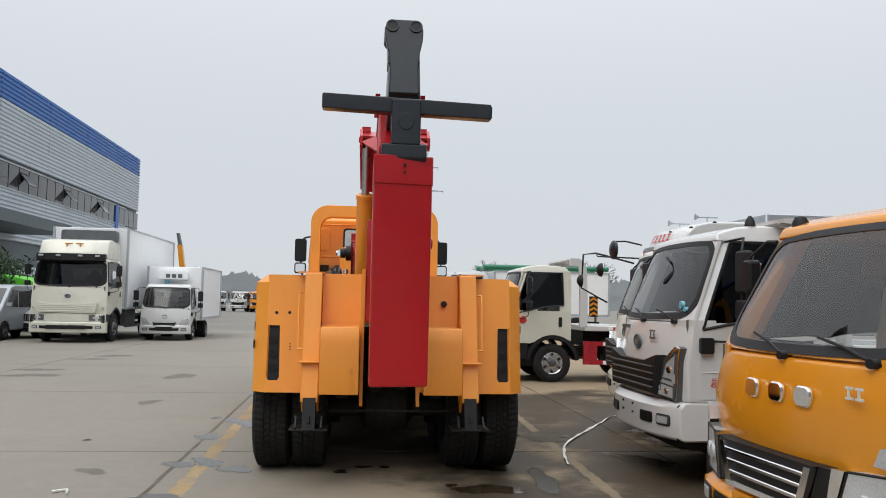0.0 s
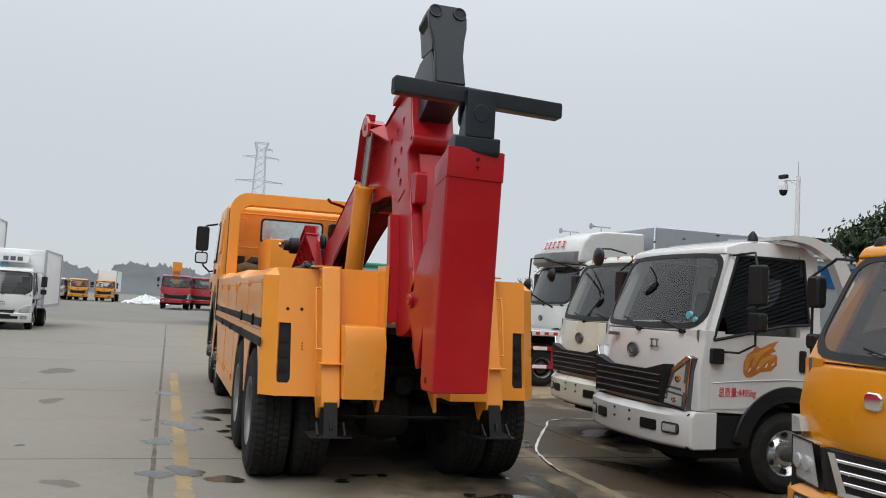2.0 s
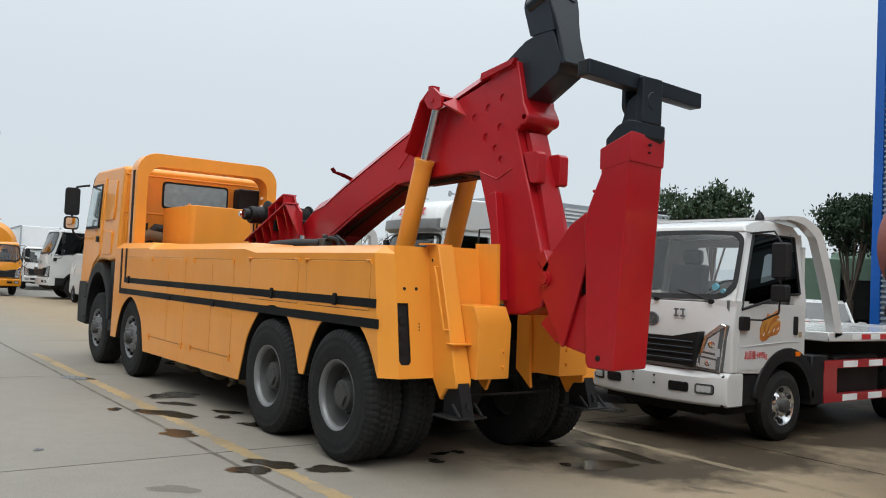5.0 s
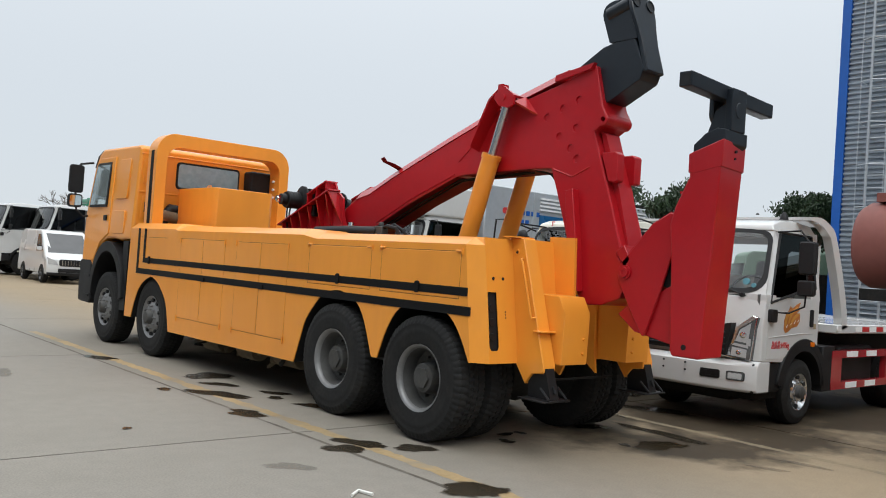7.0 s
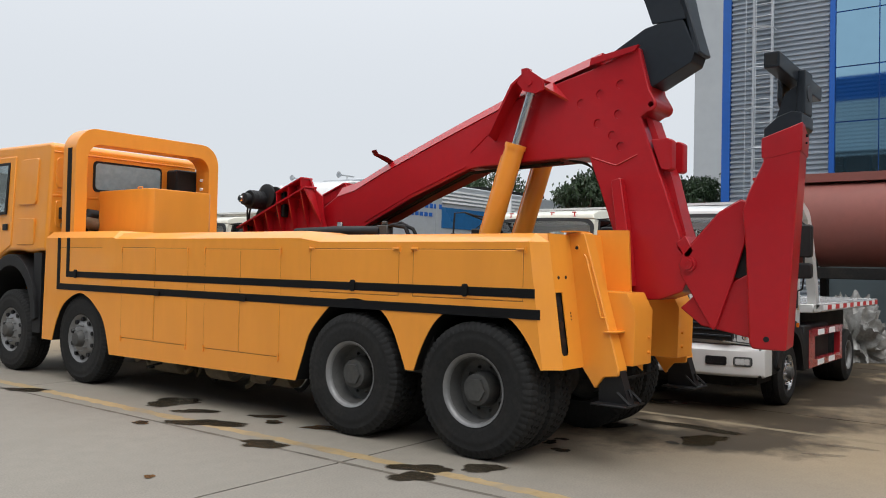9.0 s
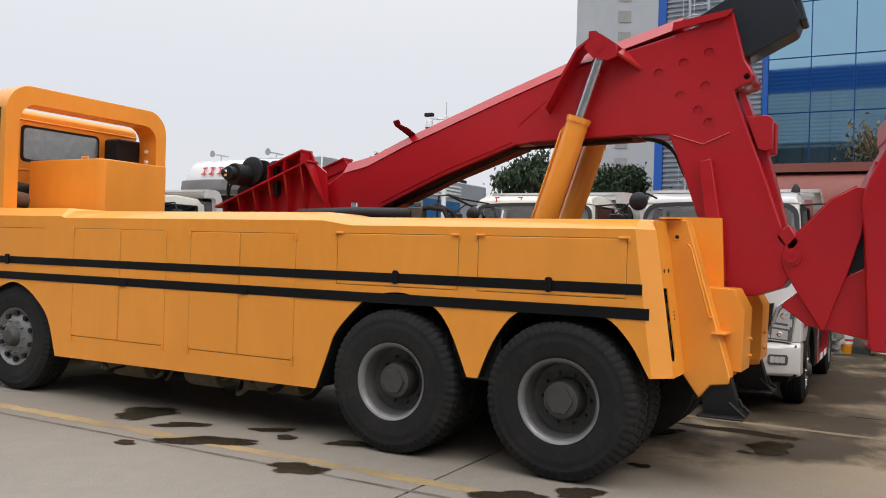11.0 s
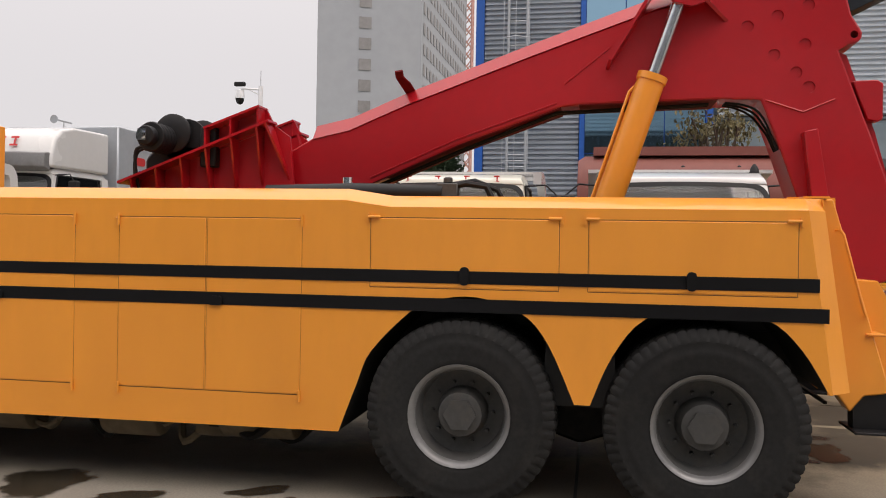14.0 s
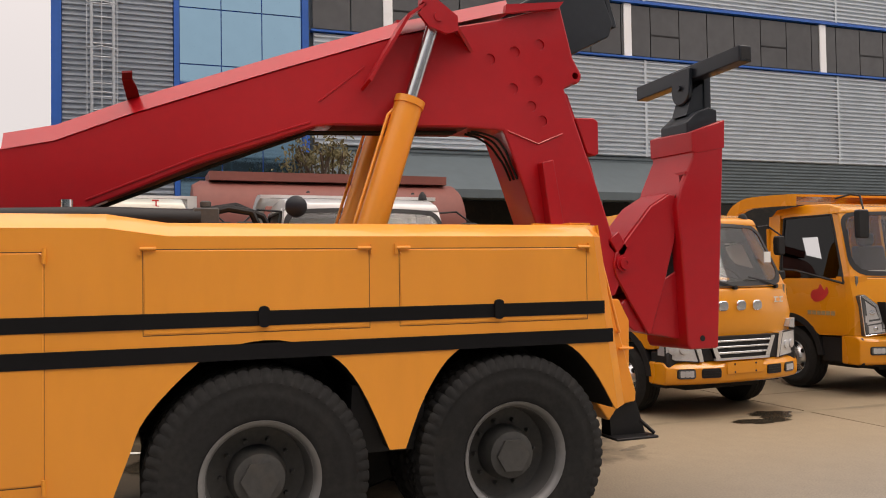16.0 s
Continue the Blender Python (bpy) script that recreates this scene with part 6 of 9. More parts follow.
def tow_cab():
    yr = 14.58
    side = [(yr, 1.62), (yr, 2.98), (yr + 0.06, 3.06), (16.170, 3.08), (16.324, 3.0), (16.464, 2.75), (16.632, 2.02), (16.660, 1.3), (16.646, 0.95), (16.10, 0.95)]
    arch = spline([(16.10, 0.95), (16.08, 1.2), (15.92, 1.45), (15.66, 1.60), (15.28, 1.62), (15.0, 1.60)], 3)
    poly = side[:-1] + arch + [(14.80, 1.62)]
    bm = B()
    prism(bm, poly, "x", -1.22, 1.22, 6)
    for v in bm.verts:
        if v.co.z > 2.1:
            v.co.x *= 1 - 0.055 * (v.co.z - 2.1)
    bevel(bm, 0.05, 3, 40)
    cab = part("cab", bm, "yellow", TOW, "amber sleeper cab with pressed panels")
    # dark sun visor over the windscreen
    bm = B()
    prism(bm, [(16.240, 3.06), (16.464, 2.98), (16.590, 2.80), (16.569, 2.79), (16.450, 2.94), (16.240, 3.03)], "x", -1.13, 1.13, 4)
    part("sun_visor", bm, "black", cab, "smoked dark sun visor")
    # rear window
    bm = B()
    prism(bm, rounded(1.10, 0.42, 0.06, 4, -0.02, 2.66), "y", yr - 0.012, yr + 0.01)
    part("window_gasket", bm, "black", cab)
    bm = B()
    prism(bm, rounded(1.04, 0.36, 0.05, 4, -0.02, 2.66), "y", yr - 0.02, yr - 0.013)
    part("rear_window", bm, "dull_window", cab, "teal-grey rear window glass")
    # pressed ribs on the back wall
    bm = B()
    for x in (-0.95, 0.95):
        prism(bm, rounded(0.30, 0.40, 0.06, 4, x, 2.66), "y", yr - 0.012, yr + 0.01)
        prism(bm, rounded(0.30, 0.36, 0.06, 4, x, 2.12), "y", yr - 0.012, yr + 0.01)
    box(bm, -1.14, 1.14, yr - 0.010, yr + 0.01, 2.34, 2.37)
    box(bm, -1.14, 1.14, yr - 0.010, yr + 0.01, 2.92, 2.94)
    box(bm, -1.16, 1.16, yr - 0.010, yr + 0.01, 1.86, 1.89)
    bevel(bm, 0.006, 1)
    part("pressed_rib", bm, "yellow", cab)
    for s in (-1, 1):
        def f(b):
            if s > 0:
                flip_x(b)
            return b
        bm = B()
        door = [(16.520, 1.25), (16.492, 2.05), (16.366, 2.62), (16.282, 2.92), (15.52, 2.92), (15.50, 1.70), (15.85, 1.55), (16.08, 1.25)]
        prism(bm, door, "x", -1.234, -1.20)
        for v in bm.verts:
            if v.co.z > 2.1:
                v.co.x += 0.067 * (v.co.z - 2.1)
        bevel(bm, 0.01, 1)
        d = part("cab_door", f(bm), "yellow", cab)
        bm = B()
        win = [(16.422, 2.12), (16.338, 2.60), (16.268, 2.84), (15.66, 2.84), (15.66, 2.12)]
        prism(bm, win, "x", -1.240, -1.21)
        for v in bm.verts:
            if v.co.z > 2.1:
                v.co.x += 0.067 * (v.co.z - 2.1)
        part("window_gasket", f(bm), "black", d)
        bm = B()
        win = [(16.380, 2.16), (16.303, 2.59), (16.247, 2.80), (15.70, 2.80), (15.70, 2.16)]
        prism(bm, win, "x", -1.246, -1.235)
        for v in bm.verts:
            if v.co.z > 2.1:
                v.co.x += 0.067 * (v.co.z - 2.1)
        part("door_window", f(bm), "dull_window", d, "grey-green door window glass")
        bm = B()
        box(bm, -1.25, -1.225, 15.60, 15.72, 1.90, 1.99)
        bevel(bm, 0.01, 2)
        part("door_handle", f(bm), "black", d)
        bm = B()   # sleeper side pressings
        for z0, z1 in ((2.24, 2.86), (1.70, 2.06)):
            prism(bm, rounded(0.48, z1 - z0, 0.05, 3, 15.12, (z0 + z1) / 2), "x", -1.230, -1.20)
        for v in bm.verts:
            if v.co.z > 2.1:
                v.co.x += 0.067 * (v.co.z - 2.1)
        bevel(bm, 0.008, 1)
        part("side_pressing", f(bm), "yellow", cab)
        # wheel arch, step and mudguard
        bm = B()
        ring = [(15.47 + 0.72 * math.cos(radians(a)), 0.74 + 0.84 * math.sin(radians(a))) for a in range(0, 181, 12)]
        ring2 = [(15.47 + 0.60 * math.cos(radians(a)), 0.70 + 0.72 * math.sin(radians(a))) for a in range(180, -1, -12)]
        prism(bm, ring + ring2, "x", -1.245, -0.75)
        bevel(bm, 0.015, 2)
        box(bm, -1.20, -0.8, 14.70, 14.90, 0.55, 1.60)
        part("mudguard", f(bm), "black", cab, "black plastic mudguard")
        bm = B()
        prism(bm, [(16.10, 0.62), (16.142, 1.2), (16.240, 1.26), (16.660, 1.26), (16.702, 0.9), (16.674, 0.57), (16.170, 0.55)], "x", -1.235, -0.6)
        bevel(bm, 0.03, 2)
        box(bm, -1.25, -0.9, 16.170, 16.380, 0.66, 0.70)
        box(bm, -1.25, -0.9, 16.170, 16.380, 0.98, 1.02)
        part("step_bumper", f(bm), "black", cab, "black step and bumper corner")
        # mirrors
        bm = B()
        tube(bm, [(-1.20, 16.464, 2.86), (-1.40, 16.492, 2.82), (-1.46, 16.492, 2.74)], 0.018, 8)
        tube(bm, [(-1.20, 16.520, 1.98), (-1.30, 16.520, 1.96), (-1.42, 16.506, 2.06), (-1.46, 16.492, 2.2), (-1.46, 16.492, 2.74)], 0.018, 8)
        arm = part("mirror_arm", f(bm), "black", cab)
        for z, h, w in ((2.57, 0.46, 0.24), (2.21, 0.22, 0.24)):
            bm = B()
            prism(bm, rounded(w, h, 0.05, 4, -1.47, z), "y", 16.436, 16.506)
            bevel(bm, 0.02, 2)
            part("mirror_housing", f(bm), "black", arm)
            bm = B()
            prism(bm, rounded(w - 0.05, h - 0.05, 0.035, 4, -1.47, z), "y", 16.432, 16.436)
            part("mirror_face", f(bm), "mirror" if h < 0.3 else "black", arm)
    bm = B()
    box(bm, -1.2, 1.2, 16.604, 16.716, 0.55, 0.95)
    bevel(bm, 0.04, 2)
    part("front_bumper", bm, "black", cab)
    bm = B()
    plate(bm, [(-1.02, 16.643, 2.06), (1.02, 16.643, 2.06), (0.98, 16.478, 2.80), (-0.98, 16.478, 2.80)], 0.02)
    part("windscreen", bm, "window", cab, "dark windscreen glass")
    bm = B()
    prism(bm, [(16.310, 2.98), (16.520, 2.88), (16.534, 2.93), (16.338, 3.04)], "x", -1.1, 1.1)
    part("sun_visor", bm, "black", cab)


tow_cab()


def tow_wheels():
    for s in (-1, 1):
        for y in HUBS[:2]:
            wheel(TOW, s * 1.245, y, s, R_TYRE, 0.31, 0.295, "deep", "rim", lugs=60, seg=44)
            wheel(TOW, s * 0.885, y, s, R_TYRE, 0.30, 0.29, "deep", "rim", lugs=60, seg=36)
        for y in HUBS[2:]:
            wheel(TOW, s * 1.20, y, s, R_TYRE, 0.31, 0.295, "steel", "rim", lugs=60, seg=40)


tow_wheels()


# ---- parked trucks ----
def bend(bm, W, k=0.16, reach=0.9):
    """Rounds the front of a cab in plan."""
    for v in bm.verts:
        f = min(1.0, max(0.0, (v.co.y + reach) / reach))
        v.co.y -= k * (abs(v.co.x) / (W / 2)) ** 2.6 * f
    return bm


def strip_letters(bm, x0, x1, z, h, y, n, seed):
    """Plain bars in place of lettering, on a plane that faces forwards."""
    rnd = random.Random(seed)
    w = (x1 - x0) / n
    for i in range(n):
        a = x0 + i * w
        box(bm, a + 0.08 * w, a + 0.80 * w, y - 0.004, y + 0.004, z - h / 2, z - h * 0.3)
        box(bm, a + 0.08 * w, a + 0.80 * w, y - 0.004, y + 0.004, z + h * 0.3, z + h / 2)
        c = a + (0.3 + 0.3 * rnd.random()) * w
        box(bm, c - 0.08 * w, c + 0.08 * w, y - 0.0035, y + 0.0045, z - h / 2, z + h / 2)


def cabover(name, label, loc, rz, W=1.82, H=2.42, L=1.62, belt=1.50, zb=0.74, axle=1.27, R=0.39, paint="white", glass_m="glass", grille="black",
            group="", detail=2, slope=0.34, emblem=True, face="wide", bumper_paint=None, wheel_style="light", rear_axle=4.5, twin=True, mirror=True, mirror_back=0.28, mirror_size=1.0, seat="seat", door_back=0.26):
    """A cab-over truck: cab with pillars, glazing and seats, front lamps, bumper, mirrors, wheels and chassis. Forwards is +y from the front bumper."""
    t = thing(name, label, "truck", group, loc, rz)
    hw = W / 2
    bp = bumper_paint or paint
    ya = -axle
    ra = R + 0.13
    # lower shell with the wheel arch cut out
    arc = [(ya + ra * math.cos(radians(a)), R + 0.02 + ra * math.sin(radians(a))) for a in range(10, 171, 16)]
    arc = [(y, max(z, zb - 0.02)) for y, z in arc]
    low = [(-0.095 if face == "low" else -0.06, zb), (ya + ra, zb - 0.02)] + [p for p in arc if p[1] > zb] + [(ya - ra, zb - 0.02), (-L, zb), (-L, belt), (-0.12, belt), (-0.045, (belt + zb) / 2 if face != "low" else 1.06)]
    bm = B()
    prism(bm, low, "x", -hw, hw, 10)
    bend(bm, W)
    bevel(bm, 0.03, 2, 50)
    cab = part("cab", bm, paint, t)
    # roof, pillars and back wall
    yt = -0.12 - slope
    tw = hw - 0.085
    zt = H - 0.14
    bm = B()
    prism(bm, [(yt + 0.01, zt - 0.01), (yt - 0.02, zt + 0.06), (yt - 0.22, H - 0.02), (-L * 0.62, H), (-L + 0.10, H - 0.03), (-L, H - 0.14), (-L, zt - 0.03), (-L + 0.06, zt - 0.03), (-0.8, zt - 0.02)], "x", -tw, tw, 8)
    for v in bm.verts:
        if v.co.z > zt + 0.03:
            v.co.x *= 0.955
    bend(bm, W, 0.10, 1.2)
    bevel(bm, 0.03, 2, 50)
    part("roof", bm, paint, cab)
    def pil(bm, pts_low, pts_top):
        b = [bm.verts.new((x, y, belt - 0.02)) for x, y in pts_low]
        c = [bm.verts.new((x, y, zt + 0.02)) for x, y in pts_top]
        n = len(b)
        bm.faces.new(b[::-1])
        bm.faces.new(c)
        for i in range(n):
            bm.faces.new((b[i], b[(i + 1) % n], c[(i + 1) % n], c[i]))
    for s in (-1, 1):
        kf, kt = 0.16 * (0.86), 0.10
        bm = B()
        pil(bm, [(s * (hw - 0.002), -0.20 - kf), (s * (hw - 0.055), -0.125 - kf * 0.75), (s * (hw - 0.10), -0.20 - kf), (s * (hw - 0.04), -0.30 - kf)],
            [(s * tw, yt - 0.10 - kt), (s * (tw - 0.05), yt - 0.02 - kt), (s * (tw - 0.09), yt - 0.06 - kt), (s * (tw - 0.03), yt - 0.18 - kt)])
        part("front_pillar", bm, paint, cab)
        bm = B()
        box(bm, hw - 0.20, hw + 0.002, -0.36, -0.113, belt - 0.10, belt + 0.022)
        bmesh.ops.subdivide_edges(bm, edges=[e for e in bm.edges if abs(e.verts[0].co.x - e.verts[1].co.x) > 0.1], cuts=4)
        bend(bm, W)
        if s < 0:
            flip_x(bm)
        part("pillar_foot", bm, paint, cab)
        bm = B()
        pil(bm, [(s * (hw - 0.002), -L + 0.24), (s * (hw - 0.002), -L), (s * (hw - 0.05), -L), (s * (hw - 0.05), -L + 0.24)],
            [(s * tw, -L + 0.20), (s * tw, -L), (s * (tw - 0.05), -L), (s * (tw - 0.05), -L + 0.20)])
        part("rear_pillar", bm, paint, cab)
    bm = B()
    zc = (belt + zt) / 2 + 0.06
    for x0, x1, z0, z1 in ((-hw + 0.03, hw - 0.03, belt - 0.02, zc - 0.2), (-tw, tw, zc + 0.2, zt + 0.02), (-hw + 0.03, -0.5, zc - 0.2, zc + 0.2), (0.5, hw - 0.03, zc - 0.2, zc + 0.2)):
        box(bm, x0, x1, -L, -L + 0.04, z0, z1)
    part("back_wall", bm, paint, cab)
    # windscreen with rounded corners, its black surround and the painted frame behind
    def on_front(u, f, off):
        z = belt + 0.015 + f * (zt - belt)
        x = u * ((hw - 0.018) * (1 - f) + (tw - 0.012) * f)
        y = -0.12 - slope * (z - belt) / (zt - belt) + off
        return (x, y - (0.16 - 0.06 * f) * 0.86 * (abs(x) / hw) ** 2.6, z)
    def low_edge(u, ru=0.22, rf=0.24):
        k = max(0.0, (abs(u) - (1 - ru)) / ru)
        return rf * (1 - math.sqrt(max(0.0, 1 - min(1.0, k) ** 2))) + 0.03 * abs(u) ** 2
    us = [math.sin(math.pi / 2 * (-1 + 2 * i / 20)) for i in range(21)]
    path = [(u, low_edge(u)) for u in us] + [(u, 1 - low_edge(u, 0.16, 0.16)) for u in us[::-1]]
    def ring(outer, inner, off_o, off_i, thick):
        b2 = B()
        o = [b2.verts.new(on_front(u, f, off_o)) for u, f in outer]
        i_ = [b2.verts.new(on_front(u, f, off_i)) for u, f in inner]
        o2 = [b2.verts.new(on_front(u, f, off_o - thick)) for u, f in outer]
        i2 = [b2.verts.new(on_front(u, f, off_i - thick)) for u, f in inner]
        n = len(outer)
        for k in range(n):
            j = (k + 1) % n
            b2.faces.new((o[k], o[j], i_[j], i_[k]))
            b2.faces.new((o2[j], o2[k], i2[k], i2[j]))
            b2.faces.new((i_[k], i_[j], i2[j], i2[k]))
            b2.faces.new((o[j], o[k], o2[k], o2[j]))
        bmesh.ops.remove_doubles(b2, verts=b2.verts, dist=0.0004)
        return b2
    def to_rect(u, f):
        g = 2 * f - 1
        m = max(abs(u), abs(g), 0.01)
        return (u / m, 0.5 + 0.5 * g / m * 1.02)
    part("screen_frame", ring([to_rect(u, f) for u, f in path], [(u * 0.97, 0.5 + (f - 0.5) * 0.97) for u, f in path], 0.002, 0.004, 0.03), paint, cab)
    part("screen_surround", ring(path, [(u * 0.945, 0.505 + (f - 0.5) * 0.87) for u, f in path], 0.010, 0.010, 0.008), "black", cab)
    bm = B()
    lo = [bm.verts.new(on_front(u * 0.96, 0.5 + (f - 0.5) * 0.90, 0.004)) for u, f in path[:21]]
    hi = [bm.verts.new(on_front(u * 0.96, 0.5 + (f - 0.5) * 0.90, 0.004)) for u, f in path[:20:-1]]
    for k in range(20):
        if (lo[k].co - hi[k].co).length > 1e-4 or (lo[k + 1].co - hi[k + 1].co).length > 1e-4:
            bm.faces.new((lo[k], lo[k + 1], hi[k + 1], hi[k]))
    ws = part("windscreen", bm, glass_m, cab, "clear windscreen glass")
    ws.visible_shadow = False
    # doors
    for s in (-1, 1):
        bm = B()
        y0, y1 = -0.30, -L + door_back
        dz = max(zb + 0.03, 0.0)
        pts = [(y0, dz), (max(ya + ra + 0.02, y1 + 0.5), dz)]
        pts += [(y, z) for y, z in arc if z > dz + 0.06 and y > y1 + 0.02]
        lastz = pts[-1][1]
        pts += [(y1, lastz), (y1, belt), (y0 - 0.02, belt)]
        prism(bm, pts, "x", hw - 0.02, hw + 0.006)
        if s < 0:
            flip_x(bm)
        d = part("door", bm, paint, cab)
        bm = B()
        wl = [(hw + 0.002, -0.335, belt - 0.06), (hw + 0.002, y1 + 0.30, belt + 0.10), (hw + 0.002, y1 + 0.02, belt + 0.12), (tw + 0.006, y1 + 0.03, zt - 0.02), (tw + 0.006, yt - 0.165, zt - 0.02)]
        plate(bm, [(x, y, z) for x, y, z in wl], 0.006)
        if s < 0:
            flip_x(bm)
        g = part("door_window", bm, "glass_dark", d, "tinted door window")
        g.visible_shadow = False
        bm = B()
        for a, b in zip(wl, wl[1:] + wl[:1]):
            tube(bm, [(a[0] + 0.004, a[1], a[2]), (b[0] + 0.004, b[1], b[2])], 0.014, 5)
        if s < 0:
            flip_x(bm)
        part("window_frame", bm, "black", d)
        bm = B()
        prism(bm, rounded(0.07, 0.20, 0.02, 3, y1 + 0.09, belt - 0.22), "x", hw, hw + 0.022)
        if s < 0:
            flip_x(bm)
        part("door_handle", bm, "black", d)
        # mudguard lip
        bm = B()
        o = [(ya + (ra + 0.03) * math.cos(radians(a)), R + 0.02 + (ra + 0.03) * math.sin(radians(a))) for a in range(5, 176, 10)]
        i_ = [(ya + (ra - 0.05) * math.cos(radians(a)), R + 0.02 + (ra - 0.05) * math.sin(radians(a))) for a in range(175, 4, -10)]
        prism(bm, o + i_, "x", hw - 0.30, hw + 0.012)
        if s < 0:
            flip_x(bm)
        part("wheel_arch", bm, "black", cab, "black wheel arch")
        bm = B()
        box(bm, hw - 0.25, hw - 0.02, ya + ra - 0.02, -0.12, zb - 0.34, zb - 0.02)
        bevel(bm, 0.02, 1)
        if s < 0:
            flip_x(bm)
        part("step", bm, "black", cab)
        if mirror:
            bm = B()
            mb = mirror_back
            tube(bm, [(hw - 0.02, -0.42, belt - 0.16), (hw + 0.12, -0.38 - mb * 0.5, belt - 0.16), (hw + 0.26, -0.30 - mb, belt - 0.08), (hw + 0.28, -0.28 - mb, belt + 0.05), (hw + 0.28, -0.28 - mb, zt - 0.12), (hw + 0.15, -0.36 - mb, zt + 0.0), (tw, -0.58, zt - 0.02)], 0.011, 6)
            if s < 0:
                flip_x(bm)
            arm = part("mirror_arm", bm, "black", cab)
            for z, h in ((zt - 0.12 - 0.18 * mirror_size, 0.36 * mirror_size), (belt + 0.12, 0.17 * mirror_size)):
                bm = B()
                prism(bm, rounded(0.18 * mirror_size, h, 0.03, 3, hw + 0.27, z), "y", -0.35 - mb, -0.26 - mb)
                bevel(bm, 0.015, 1)
                if s < 0:
                    flip_x(bm)
                m = part("mirror", bm, "black", arm, "black door mirror")
                bm = B()
                prism(bm, rounded(0.18 * mirror_size - 0.03, h - 0.03, 0.025, 3, hw + 0.27, z), "y", -0.354 - mb, -0.351 - mb)
                if s < 0:
                    flip_x(bm)
                part("mirror_face", bm, "mirror", arm)
            bm = B()
            prism(bm, rounded(0.12, 0.14, 0.02, 3, -0.36, belt - 0.20), "x", hw, hw + 0.05)
            if s < 0:
                flip_x(bm)
            part("mirror_foot", bm, "black", arm)
    # front: grille, lamps, bumper
    zg0, zg1 = zb + 0.05, zb + 0.40
    gw = hw - (0.25 if face == "wide" else 0.24)
    if face == "low":
        zg0, zg1 = zb - 0.10, zb + 0.12
        gw = 0.44
    if face == "small":
        zg0, zg1 = zb - 0.05, zb + 0.09
        gw = hw * 0.46
    bm = B()
    if face == "low":
        prism(bm, [(-gw, zg1), (-gw + 0.10, zg0), (gw - 0.10, zg0), (gw, zg1)], "y", -0.12, 0.0, 1)
    else:
        prism(bm, [(-gw, zg1), (-gw * 0.92, zg0), (gw * 0.92, zg0), (gw, zg1), (gw * 0.5, zg1 - 0.07), (-gw * 0.5, zg1 - 0.07)], "y", -0.10, 0.004, 1)
    gr = part("grille", bm, grille, cab, "slatted grille")
    for i in range({"low": 3, "small": 1}.get(face, 4)):
        bm = B()
        z = zg0 + 0.05 + i * (0.062 if face != "low" else 0.06)
        w2 = gw * (0.90 if face != "low" else 0.86 - 0.06 * (2 - i))
        box(bm, -w2, w2, -0.03, 0.016, z - 0.011, z + 0.011)
        bevel(bm, 0.005, 1)
        part("grille_bar", bm, {"low": "chrome", "tall": paint}.get(face, "black_paint"), gr)
    if face == "low":
        for s in (-1, 1):
            bm = B()
            prism(bm, [(s * gw, zg1 - 0.01), (s * (gw - 0.08), zg0), (s * (gw - 0.14), zg0), (s * (gw - 0.05), zg1 - 0.01)], "y", -0.02, 0.014)
            part("chrome_brace", bm, "chrome", gr)
        for s in (-1, 1):
            bm = B()
            prism(bm, [(s * (gw + 0.005), zg1), (s * (gw - 0.075), zg0 - 0.02), (s * (gw + 0.10), zg0 - 0.02), (s * (gw + 0.17), zg1)], "y", -0.10, 0.0)
            bend(bm, W)
            mesh_p = part("mesh_panel", bm, "black", gr)
            bm = B()
            prism(bm, [(s * (gw + 0.17), zg1 + 0.01), (s * (gw + 0.09), zg0 - 0.03), (s * (gw + 0.05), zg0 - 0.03), (s * (gw + 0.10), zg1 + 0.01)], "y", -0.10, 0.014)
            bend(bm, W)
            part("chrome_brace", bm, "chrome", mesh_p)
        bm = B()
        box(bm, -gw + 0.08, gw - 0.08, -0.03, 0.014, zg0 - 0.025, zg0)
        part("chrome_strip", bm, "lamp", gr)
    for s in (-1, 1):
        bm = B()
        if face == "low":
            pts = [(gw + 0.18, zg1 + 0.01), (gw + 0.10, zg0 - 0.03), (hw - 0.10, zg0 - 0.01), (hw - 0.015, zg0 + 0.04), (hw - 0.015, zg1 + 0.02)]
        elif face == "small":
            pts = [(hw - 0.22, zb + 0.20), (hw - 0.36, zb + 0.02), (hw - 0.10, zb - 0.02), (hw - 0.03, zb + 0.24)]
        elif face == "tall":
            pts = [(hw - 0.50, zb - 0.03), (hw - 0.50, zb - 0.21), (hw - 0.09, zb - 0.21), (hw - 0.07, zb - 0.02)]
        else:
            pts = [(hw - 0.22, zb + 0.36), (hw - 0.27, zb + 0.17), (hw - 0.48, zb + 0.05), (hw - 0.08, zb + 0.005), (hw - 0.035, zb + 0.47), (hw - 0.07, zb + 0.485)]
        pts = [(s * x, z) for x, z in pts]
        prism(bm, pts, "y", -0.14, 0.006, 1)
        bend(bm, W)
        lampb = part("headlamp", bm, "lamp_dark" if face in ("wide", "tall") else "lamp", cab, "clear headlamp with a chrome reflector")
        bm = B()
        for (a, b) in zip(pts, pts[1:] + pts[:1]):
            tube(bm, [(a[0], 0.006, a[1]), (b[0], 0.006, b[1])], 0.0065, 5)
        bend(bm, W)
        part("lamp_rim", bm, "black" if face == "low" else "chrome", lampb)
        if face == "wide":
            up = zb + 0.17
